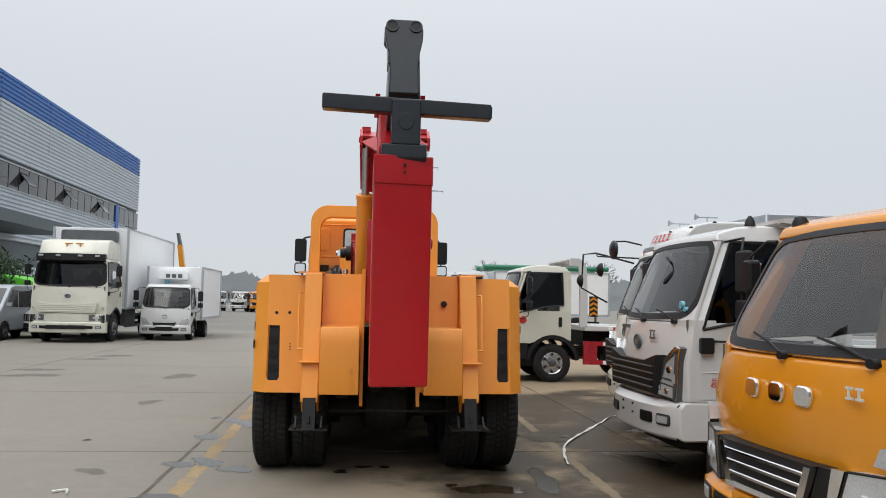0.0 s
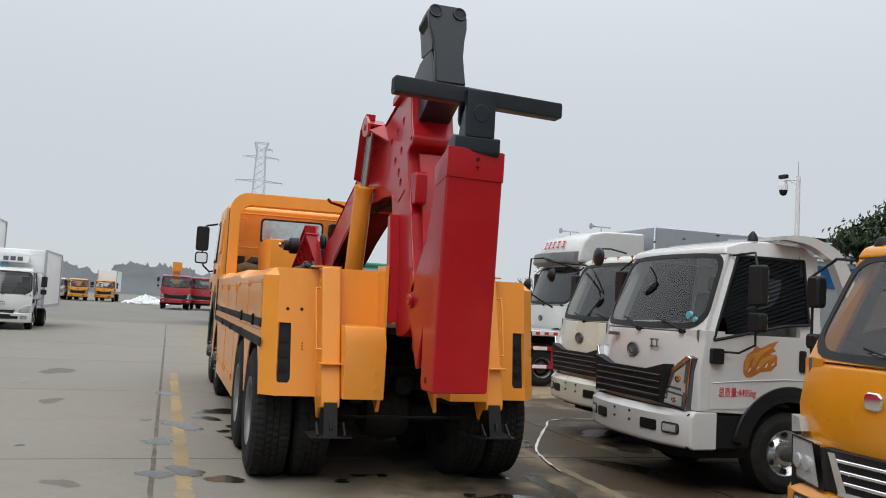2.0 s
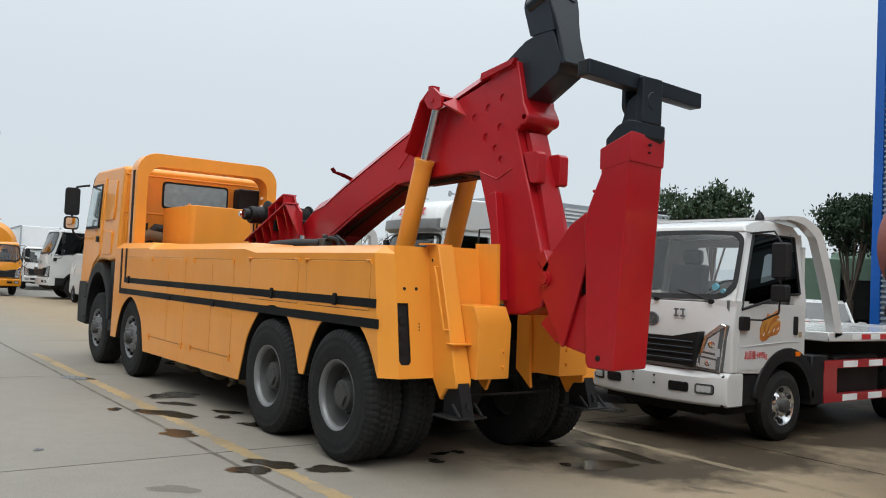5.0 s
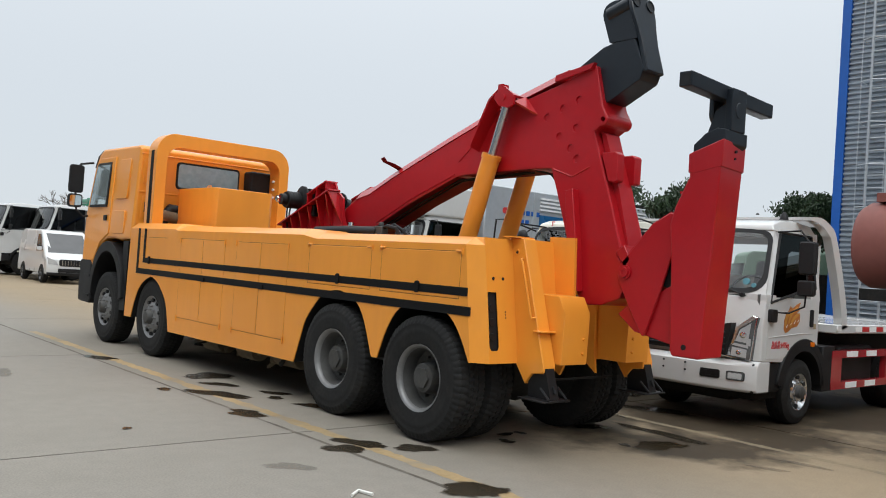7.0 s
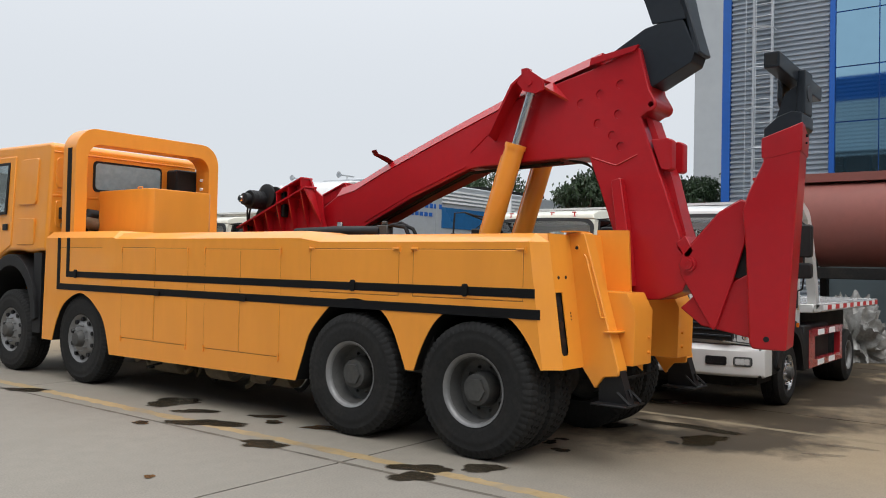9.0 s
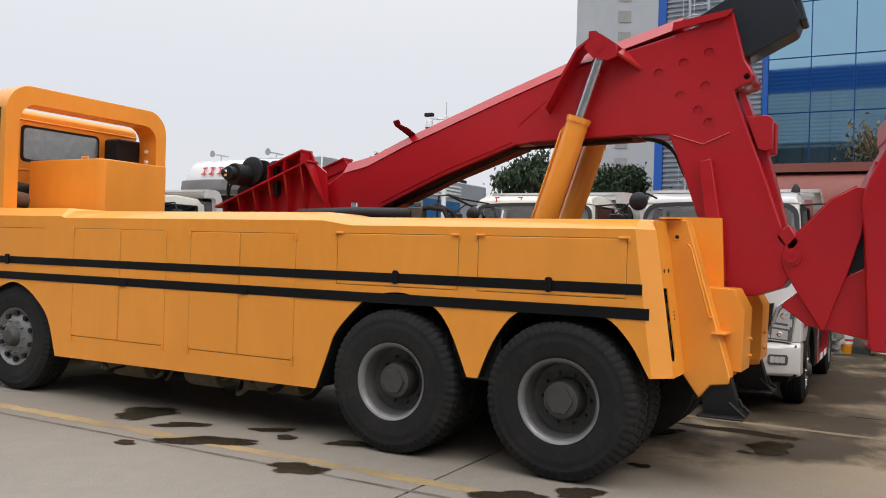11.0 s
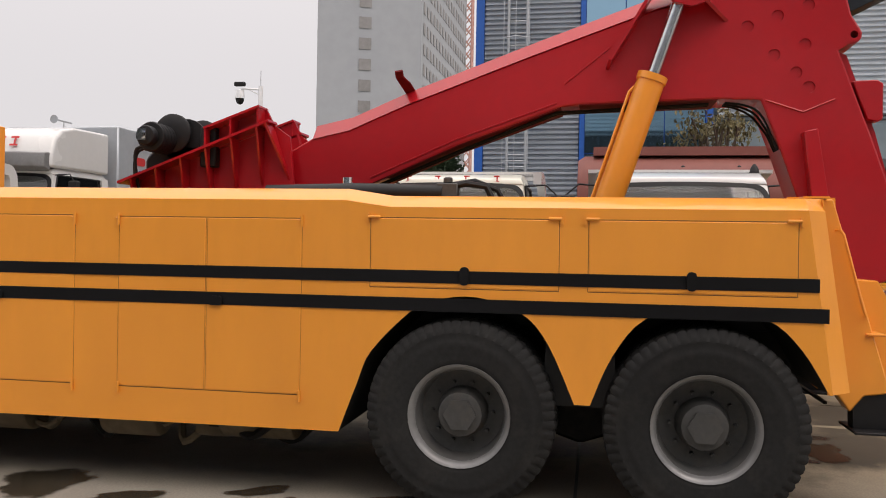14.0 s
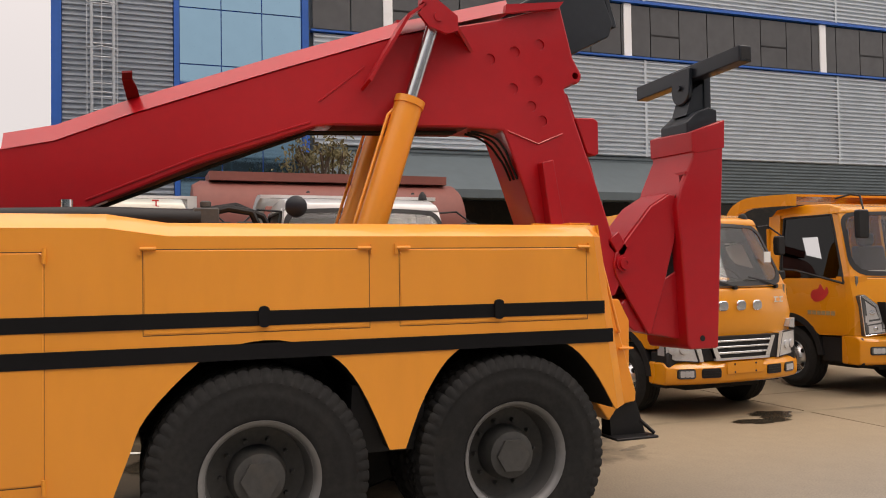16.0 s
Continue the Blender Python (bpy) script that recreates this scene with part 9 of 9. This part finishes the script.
def cctv():
    x, y = 11.33, 15.58
    t = thing("camera_pole", "white pole with two surveillance cameras", "camera pole", loc=(x, y, 0), world_coords=True)
    bm = B()
    cyl(bm, (x, y, 0), (x, y, 4.93), 0.07, 0.05, 14)
    part("pole", bm, "panel_white", t)
    bm = B()
    cyl(bm, (x, y, 4.93), (x, y, 5.27), 0.008, seg=6)
    part("lightning_rod", bm, "panel_grey", t)
    bm = B()
    tube(bm, [(x, y, 4.86), (x, y + 0.42, 4.89), (x, y + 0.48, 4.84)], 0.022, 8)
    tube(bm, [(x, y, 4.73), (x, y + 0.28, 4.87)], 0.014, 6)
    part("arm", bm, "panel_white", t)
    bm = B()
    revolve(bm, [(0.20, 0.03), (0.18, 0.085), (0.06, 0.10), (0.0, 0.10)], (x, y + 0.48, 4.67), "z", 18, closed=False)
    dm = part("dome_housing", bm, "panel_white", t)
    bm = B()
    revolve(bm, [(0.0, 0.092), (-0.05, 0.088), (-0.11, 0.06), (-0.13, 0.02)], (x, y + 0.48, 4.67), "z", 18, closed=False)
    part("dome", bm, "black", dm)
    bm = B()
    box(bm, x - 0.06, x + 0.05, y + 0.36, y + 0.60, 4.94, 5.03)
    bevel(bm, 0.015, 1)
    part("bullet_camera", bm, "black", t, "black bullet camera")


cctv()


def leaf_tree(name, loc, h, crown_r, label, n=2600, trunk_h=1.5, squash=0.8, leaf=0.10, mat_leaf="leaf", seed=1, group=""):
    """Tapered trunk, limbs and a ragged crown of single leaves."""
    rnd = random.Random(seed)
    t = thing(name, label, "tree", group, loc)
    bm = B()
    tips = []
    tube(bm, [(0, 0, 0), (0.05, 0.03, trunk_h * 0.5), (0.0, 0.0, trunk_h)], 0.09, 8)
    zc = h - crown_r * squash
    for k in range(16):
        a, e = rnd.uniform(0, 6.28), rnd.uniform(0.1, 1.2)
        d = Vector((math.cos(a) * math.cos(e), math.sin(a) * math.cos(e), math.sin(e) * squash))
        tip = Vector((0, 0, zc)) + d * crown_r * rnd.uniform(0.5, 0.95)
        mid = Vector((0, 0, trunk_h)).lerp(tip, 0.5) + Vector((rnd.uniform(-.15, .15), rnd.uniform(-.15, .15), 0.1))
        tube(bm, [(0, 0, trunk_h * 0.9), mid, tip], 0.025, 5)
        tips.append(tip)
    part("trunk", bm, "bark", t)
    bm = B()
    clumps = [Vector((0, 0, zc)) + Vector((rnd.gauss(0, 1), rnd.gauss(0, 1), rnd.gauss(0, 1) * squash)).normalized() * crown_r * rnd.uniform(0.35, 0.92) for _ in range(46)] + tips
    for i in range(n):
        c = rnd.choice(clumps)
        p = c + Vector((rnd.gauss(0, 1), rnd.gauss(0, 1), rnd.gauss(0, 1) * 0.8)) * crown_r * 0.13
        q = Euler((rnd.uniform(0, 6.28), rnd.uniform(0, 6.28), rnd.uniform(0, 6.28))).to_matrix()
        s = leaf * rnd.uniform(0.6, 1.4)
        vs = [bm.verts.new(p + q @ Vector(v)) for v in ((-s, 0, 0), (0, -s * 0.45, 0.2 * s), (s, 0, 0), (0, s * 0.45, 0.2 * s))]
        bm.faces.new(vs)
    tagged(part("crown", bm, mat_leaf, t, smooth=0), kind="stuff")
    return t


def bare_tree(loc, h, seed, label="leafless small tree with fine twigs"):
    rnd = random.Random(seed)
    t = thing("bare_tree", label, "tree", "bare trees", loc)
    bm = B()
    def grow(p, d, l, r, lev):
        q = p + d * l
        cyl(bm, p, q, r, r * 0.65, 5 if lev < 2 else 4)
        if lev < 5:
            for _ in range(3 if lev < 4 else 4):
                nd = (d + Vector((rnd.gauss(0, 0.5), rnd.gauss(0, 0.5), rnd.gauss(0.08, 0.3)))).normalized()
                grow(q, nd, l * rnd.uniform(0.55, 0.8), r * 0.62, lev + 1)
    grow(Vector((0, 0, 0)), Vector((0, 0, 1)), h * 0.30, 0.08, 0)
    part("trunk", bm, "twig", t)
    return t


leaf_tree("tree", (11.5, 13.35, 0), 3.92, 0.95, "round evergreen tree with dark glossy leaves", n=3600, seed=2, leaf=0.07, squash=0.75, group="evergreen trees")
leaf_tree("tree", (21.5, 23.0, 0), 5.3, 2.0, "dense dark evergreen bush", n=9000, seed=4, trunk_h=1.2, leaf=0.085, group="evergreen trees")
leaf_tree("tree", (17.0, 12.95, 0), 4.3, 0.95, "round evergreen tree by the hall corner", n=9000, seed=6, leaf=0.06, group="evergreen trees")
leaf_tree("tree", (25.5, 26.5, 0), 5.0, 2.2, "dense dark evergreen bush", n=4200, seed=8, trunk_h=1.2, leaf=0.13, group="evergreen trees")
leaf_tree("shrub", (12.3, 5.9, 0), 4.45, 0.95, "sparse ochre and green shrub before the hall", n=900, mat_leaf="leaf_dry", seed=9, trunk_h=2.2, leaf=0.06, squash=0.5)
leaf_tree("hedge", (-15.5, 34.5, 0), 2.9, 1.8, "dark clipped hedge bush beside the hall", n=4200, seed=12, trunk_h=0.8, leaf=0.1, group="hedge bushes")
leaf_tree("hedge", (-16.5, 39.0, 0), 3.3, 2.2, "dark clipped hedge bush beside the hall", n=4200, seed=13, trunk_h=0.8, leaf=0.1, group="hedge bushes")
for k, (x, y, h) in enumerate(((7.6, 46.0, 4.6), (11.5, 40.0, 4.4), (14.0, 33.5, 4.4), (18.5, 36.0, 4.8), (9.6, 48.0, 4.2))):
    bare_tree((x, y, 0), h, 30 + k)


def far_wood():
    """Tree line at the end of the yard, haze mixed into its colour: a lumpy mass of crowns with loose leaves at its
    edge.
    """
    rnd = random.Random(5)
    bm = B()
    for dist, base in ((250, 6.0), (300, 11.5)):
        rows = []
        for k in range(901):
            a = radians(45 + 90 * k / 900)
            h = base * (0.80 + 0.40 * noise.noise((k * 0.035, dist, 0.3)) + 0.18 * noise.noise((k * 0.16, dist, 4.2)) + 0.12 * noise.noise((k * 0.55, dist, 8.1)))
            rows.append([bm.verts.new((math.cos(a) * (dist + q), math.sin(a) * (dist + q), z)) for q, z in ((0, -0.5), (0.02, h * 0.45), (0.04, h * 0.8), (0.06, h))])
            side, away = Vector((-math.sin(a), math.cos(a), 0)), Vector((math.cos(a), math.sin(a), 0))
            for _ in range(9):   # loose leaf clumps along the edge
                p = away * (dist - rnd.uniform(0.1, 1.2)) + side * rnd.uniform(-0.3, 0.3) + Vector((0, 0, h * rnd.uniform(0.80, 1.02)))
                s = rnd.uniform(0.06, 0.18)
                tilt = away * rnd.uniform(-0.2, 0.2)
                bm.faces.new([bm.verts.new(p + side * (u * s) + Vector((0, 0, w * s)) + tilt * (u * s)) for u, w in ((-1, 0), (rnd.uniform(-0.4, 0.4), -0.8), (1, 0.1), (0, 0.9))])
        for r, t in zip(rows, rows[1:]):
            for i in range(3):
                bm.faces.new((r[i], t[i], t[i + 1], r[i + 1]))
    solo("far_wood", bm, mat("haze_tinted_wood", (0.30, 0.32, 0.335), 1.0, spec=0.0, var=0.10, scale=0.35, bump=0.0), "line of trees beyond the yard, tinted for haze", "trees", kind="stuff", smooth=0)


far_wood()


def crane_boom():
    x, y = -12.55, 62.0
    t = thing("crane_truck_boom", "raised amber telescopic crane boom behind the box trucks", "crane", loc=(x, y, 0), world_coords=True)
    bm = B()
    plate(bm, [(x + 0.05, y, 0), (x + 0.5, y, 0), (x - 0.30, y, 5.35), (x - 0.62, y, 5.35)], 0.5)
    part("boom", bm, "bright", t)
    bm = B()
    plate(bm, [(x - 0.60, y + 0.05, 5.35), (x - 0.34, y + 0.05, 5.35), (x - 0.56, y + 0.05, 6.2), (x - 0.74, y + 0.05, 6.2)], 0.4)
    part("boom_tip", bm, "mark_dark", t)


crane_boom()


def lime_truck():
    t = thing("refuse_body", "lime green rounded truck body behind the vans", "truck body", loc=(-15.5, 37.5, 0), world_coords=True)
    bm = B()
    prism(bm, spline([(-17.6, 0.7), (-17.7, 1.6), (-17.0, 2.3), (-15.2, 2.4), (-13.6, 2.0), (-13.3, 1.2), (-13.4, 0.7)], 4), "y", 36.4, 38.6)
    bevel(bm, 0.08, 2)
    part("body", bm, "lime", t)
    bm = B()
    box(bm, -17.4, -13.5, 36.7, 38.3, 0.0, 0.7)
    part("base", bm, "under", t)


lime_truck()


def green_lorry():
    t = thing("lorry", "pale green lorry behind the parked row", "truck", loc=(20.9, 15.3, 0), rz=40)
    bm = B()
    prism(bm, [(1.6, 0.8), (1.75, 1.5), (1.55, 2.6), (1.4, 2.72), (0.2, 2.72), (0.2, 0.8)], "x", -1.0, 1.0, 3)
    bevel(bm, 0.06, 2)
    part("cab", bm, "mint", t)
    bm = B()
    box(bm, -0.9, 0.9, 1.60, 1.76, 1.62, 2.3)
    part("windscreen", bm, "window", t)
    bm = B()
    box(bm, -1.05, 1.05, -3.6, 0.1, 0.9, 2.10)
    bevel(bm, 0.04, 2)
    body = part("body", bm, "under", t, "dark load body")
    bm = B()
    prism(bm, [(-1.07, 2.08), (-1.07, 2.75), (-0.85, 2.98), (0.85, 2.98), (1.07, 2.75), (1.07, 2.08)], "y", -3.62, 0.12)
    bevel(bm, 0.04, 2)
    part("cover", bm, "mint", body, "pale green load cover")
    bm = B()
    box(bm, -0.5, 0.5, -3.4, 1.5, 0.5, 0.9)
    part("chassis", bm, "under", t)
    for s in (-1, 1):
        for y in (0.95, -2.5):
            wheel(t, s * 0.96, y, s, 0.45, 0.26, 0.26, "steel", "rim", seg=20)


green_lorry()


# ---- ground marks ----
def stain_film(name, base, rough, cover):
    """A thin wet film on the concrete: dense in the middle, ragged and drying out at its edge."""
    m = mat(name, base, rough, spec=0.35, var=0.35, scale=6, bump=0.006, rough_var=0.05)
    n, l = m.node_tree.nodes, m.node_tree.links
    out, bsdf = n["Material Output"], n["Principled BSDF"]
    spread = n.new("ShaderNodeAttribute")
    spread.attribute_name = "spread"
    tc, ragged = n.new("ShaderNodeTexCoord"), n.new("ShaderNodeTexNoise")
    ragged.inputs["Scale"].default_value, ragged.inputs["Detail"].default_value, ragged.inputs["Roughness"].default_value = 9.0, 7, 0.68
    l.new(tc.outputs["Object"], ragged.inputs["Vector"])
    add = n.new("ShaderNodeMath")
    l.new(spread.outputs["Fac"], add.inputs[0])
    l.new(ragged.outputs["Fac"], add.inputs[1])
    cut = n.new("ShaderNodeMapRange")
    cut.interpolation_type = "SMOOTHSTEP"
    cut.inputs[1].default_value, cut.inputs[2].default_value, cut.inputs[4].default_value = 0.72, 1.02, cover
    l.new(add.outputs[0], cut.inputs[0])
    clear, mix = n.new("ShaderNodeBsdfTransparent"), n.new("ShaderNodeMixShader")
    l.new(cut.outputs[0], mix.inputs[0])
    l.new(clear.outputs[0], mix.inputs[1])
    l.new(bsdf.outputs[0], mix.inputs[2])
    l.new(mix.outputs[0], out.inputs[0])
    return m


M["wet"] = stain_film("oily_wet_concrete", (0.040, 0.032, 0.022), 0.17, 0.93)
M["puddle"] = stain_film("shallow_puddle", (0.040, 0.030, 0.018), 0.08, 1.0)
M["damp"] = stain_film("damp_concrete", (0.11, 0.098, 0.080), 0.75, 0.30)


def blob(loc, rx, ry, seed, material, z, label, turn=0.0):
    """A stain: rings of a ragged outline that carry how far in from the edge they lie."""
    rnd = random.Random(seed)
    bm = B()
    ph = [rnd.uniform(0, 6.28) for _ in range(4)]
    layer = bm.verts.layers.float.new("spread")
    n, rings = 32, ((1.25, 0.0), (0.95, 0.42), (0.65, 0.75), (0.3, 1.0))
    loops = []
    for q, depth in rings:
        loop = []
        for k in range(n):
            a = 2 * math.pi * k / n
            r = q * (1 + 0.16 * math.sin(2 * a + ph[0]) + 0.13 * math.sin(3 * a + ph[1]) + 0.08 * math.sin(5 * a + ph[2]) + 0.05 * math.sin(9 * a + ph[3]))
            v = bm.verts.new((rx * r * math.cos(a), ry * r * math.sin(a), 0))
            v[layer] = depth
            loop.append(v)
        loops.append(loop)
    for one, two in zip(loops, loops[1:]):
        for k in range(n):
            bm.faces.new((one[k], one[(k + 1) % n], two[(k + 1) % n], two[k]))
    bm.faces.new(loops[-1])
    ob = solo("wet_stain", bm, material, label, "stain", "wet stains", smooth=0, loc=(loc[0], loc[1], z), rz=turn)
    return tagged(ob, label, kind="structure")


# place, half length, half width and lie of each stain
STAINS = (
    ("wet", "dark oily wet stain on the concrete", (
        (-1.75, 10.45, .36, .17, -64), (-2.0, 9.35, .23, .14, -69), (-1.75, 7.83, .23, .13, -68), (-2.0, 7.72, .17, .14, -62), (-1.44, 7.49, .15, .16, -90), (-1.25, 11.68, .30, .26, -35), (-1.92, 13.59, .33, .12, -60),
        (1.35, 6.94, .50, .12, -93), (-1.13, 10.31, .17, .10, -60), (-1.15, 9.46, .20, .12, -65), (-1.43, 11.04, .26, .10, -59), (-1.89, 6.30, .26, .17, -45), (3.4, 9.1, .3, .45, -44), (3.65, 10.1, .27, .55, -58),
        (1.48, 3.74, .28, .15, -95), (1.73, 3.38, .28, .2, -85), (-0.47, 7.36, .07, .08, 0), (-0.25, 7.59, .09, .06, 10), (-0.06, 7.58, .06, .06, 0), (0.49, 6.77, .06, .06, 0), (-1.29, 10.03, .09, .09, -70),
        (2.6, 7.9, .4, .2, -70), (1.9, 9.4, .35, .3, -50), (-2.16, 10.9, .07, .1, 0), (-3.25, 9.1, .05, .04, 20), (0.9, 7.5, .22, .1, -40))),
    ("puddle", "shallow round puddle of brown water", ((0.80, 6.61, .27, .19, -10),)),
    ("damp", "faint damp patch drying on the concrete", (
        (-6.6, 16.7, .5, .35, 0), (-6.9, 18.0, .5, .25, 20), (-6.85, 21.2, .4, .25, 0), (-6.6, 22.5, .45, .4, 10), (-3.4, 12.5, .14, .3, 0), (-3.8, 16.8, .3, .5, 0), (5.7, 5.4, .4, .2, 0), (3.9, 8.2, .4, .2, 0),
        (0.9, 5.6, .16, .06, -70), (1.4, 5.5, .2, .07, -80), (-2.7, 7.4, .2, .09, -50))))
for kind, words, rows in STAINS:
    for i, (x, y, a, b, turn) in enumerate(rows):
        blob((x, y), a, b, 100 + i, kind, 0.0030 + 0.0001 * i, words, turn)


def painted_line(name, x0, x1, y0, y1, width, label, material="line"):
    """A worn line painted on the slabs, broken where it has rubbed away."""
    bm = B()
    rnd = random.Random(7)
    n = 160
    rows = []
    for i in range(n + 1):
        a = i / n
        x, y = x0 + (x1 - x0) * a, y0 + (y1 - y0) * a
        rows.append((bm.verts.new((x - width * rnd.uniform(0.30, 0.54), y, 0.0015)), bm.verts.new((x + width * rnd.uniform(0.30, 0.54), y, 0.0015))))
    for (p, q), (p2, q2) in zip(rows, rows[1:]):
        bm.faces.new((p, q, q2, p2))
    solo(name, bm, material, label, kind="structure", smooth=0)


painted_line("line_1", -1.77, -1.81, 4.0, 17.0, 0.16, "worn yellow line along the lane")
painted_line("joint_dirt_1", -2.03, -2.01, 2.0, 30.0, 0.050, "dirt worn into the slab joint", "joint_dirt")
painted_line("line_2", 1.62, 1.95, -2.0, 12.0, 0.12, "worn yellow line by the parked row", "line_faint")


def tape():
    pts = [(1.76, 7.67), (1.83, 8.1), (1.9, 8.38), (2.04, 8.85), (2.45, 9.65), (2.96, 10.55), (3.44, 11.29), (4.4, 11.3)]
    rnd = random.Random(3)
    bm = B()
    fine = spline(pts, 5)
    rows = []
    for k, p in enumerate(fine):
        a, b = fine[max(k - 1, 0)], fine[min(k + 1, len(fine) - 1)]
        d = Vector((b[0] - a[0], b[1] - a[1]))
        n = Vector((-d.y, d.x)).normalized() * 0.014 * rnd.uniform(0.5, 1.3)
        za, zb = 0.005 + rnd.uniform(0, 0.018), 0.005 + rnd.uniform(0, 0.018)
        rows.append([bm.verts.new(v) for v in ((p[0] + n.x, p[1] + n.y, za), (p[0] - n.x, p[1] - n.y, zb), (p[0] - n.x, p[1] - n.y, zb - 0.002), (p[0] + n.x, p[1] + n.y, za - 0.002))])
    for p, q in zip(rows, rows[1:]):
        for k in range(4):
            bm.faces.new((p[k], q[k], q[(k + 1) % 4], p[(k + 1) % 4]))
    bm.faces.new(rows[0])
    bm.faces.new(rows[-1][::-1])
    solo("tape", bm, "tape", "crumpled white tape lying on the concrete", "tape", smooth=0)
    bm = B()
    tube(bm, [(-2.75, 6.55, 0.012), (-2.65, 6.62, 0.012), (-2.62, 6.5, 0.012)], 0.012, 5)
    solo("litter", bm, "tape", "torn strip of white plastic litter", "litter")


tape()


def rubble_heap():
    """Pale broken rubble tipped beside the far trucks."""
    rnd = random.Random(21)
    bm = B()
    for k in range(900):
        a, r = rnd.uniform(0, 6.28), rnd.random() ** 0.6
        top = 0.85 * (1 - r) * (0.8 + 0.35 * math.sin(3 * a + 1))
        p = Vector((2.4 * r * math.cos(a), 1.2 * r * math.sin(a), max(0.03, top + rnd.uniform(-0.08, 0.06))))
        q = Euler((rnd.uniform(0, 3), rnd.uniform(0, 3), rnd.uniform(0, 3))).to_matrix()
        w = rnd.uniform(0.05, 0.19)
        v = box(bm, -w, w, -w * 0.7, w * 0.7, -w * 0.5, w * 0.5)
        for u in v:
            u.co = p + q @ u.co
            u.co.z = max(u.co.z, 0.0)
    solo("rubble_heap", bm, "panel_white", "heap of pale broken rubble beside the far trucks", "rubble", kind="stuff", loc=(-4.3, 96.0, 0), smooth=0)


rubble_heap()


def rubbish():
    # plastic film, pallet boards and a tub by the hall
    rnd = random.Random(11)
    bm = B()
    bmesh.ops.create_icosphere(bm, subdivisions=5, radius=1.0)
    for v in bm.verts:
        p = v.co.copy()
        fold = abs(noise.noise(p * 2.6)) + 0.5 * abs(noise.noise(p * 5.5 + Vector((3, 1, 7)))) + 0.25 * abs(noise.noise(p * 11))
        k = 1.22 - 0.75 * fold + 0.28 * noise.noise(p * 1.3)
        v.co = Vector((p.x * 0.60 * k, p.y * 0.62 * k, max(-0.02, p.z * 0.85 * k + 0.30)))
    solo("plastic_film", bm, "film_wrap", "crumpled heap of clear plastic film", "film", loc=(9.75, 7.20, 0), smooth=60)
    bm = B()
    bmesh.ops.create_icosphere(bm, subdivisions=4, radius=1.0)
    for v in bm.verts:
        p = v.co.copy()
        k = 1 + 0.30 * noise.noise(p * 2.0) - 0.35 * abs(noise.noise(p * 4.5))
        v.co = Vector((p.x * 0.22 * k, p.y * 0.40 * k, max(0.0, p.z * 0.16 * k + 0.10)))
    solo("sack", bm, "sack", "limp yellow-green plastic sack on the concrete", "sack", loc=(9.90, 6.98, 0), smooth=60)
    bm = B()
    revolve(bm, [(0.0, 0.15), (0.17, 0.165), (0.17, 0.15), (0.02, 0.13)], (0, 0, 0), "z", 22)
    tub = solo("tub", bm, "bright", "yellow and white plastic paint tub on the concrete", "tub", loc=(9.92, 6.58, 0))
    bm = B()
    revolve(bm, [(0.17, 0.165), (0.31, 0.178), (0.33, 0.186), (0.345, 0.182), (0.345, 0.168), (0.17, 0.150)], (0, 0, 0), "z", 22)
    rim = new("rim", finish(bm, "rim", "panel_white"))
    rim.parent = tub
    bm = B()
    revolve(bm, [(0.22, 0.1705), (0.26, 0.1745), (0.26, 0.172), (0.22, 0.168)], (0, 0, 0), "z", 22)
    band = new("band", finish(bm, "band", "mark_red"))
    band.parent = tub
    bm = B()
    revolve(bm, [(0.0, 0.07), (0.17, 0.075), (0.18, 0.065), (0.015, 0.06)], (0, 0, 0), "z", 16)
    solo("can", bm, "chrome", "dented bright metal can on the concrete", "can", loc=(8.95, 5.85, 0))
    bm = B()
    box(bm, -0.09, 0.09, -0.09, 0.09, 0, 1.35)
    bevel(bm, 0.02, 2)
    solo("post", bm, "panel_white", "short white painted post behind the loose boards", "post", loc=(9.9, 5.64, 0))
    for k in range(7):
        bm = B()
        box(bm, -1.2, 1.2, -0.07, 0.07, 0, 0.035)
        bevel(bm, 0.004, 1)
        solo("board", bm, "timber", "weathered loose board on the ground", "board", "loose boards", loc=(7.6 + rnd.uniform(-.5, .5), 5.0 + rnd.uniform(-.5, .4), 0.037 * k), rz=rnd.uniform(-35, 35))


rubbish()
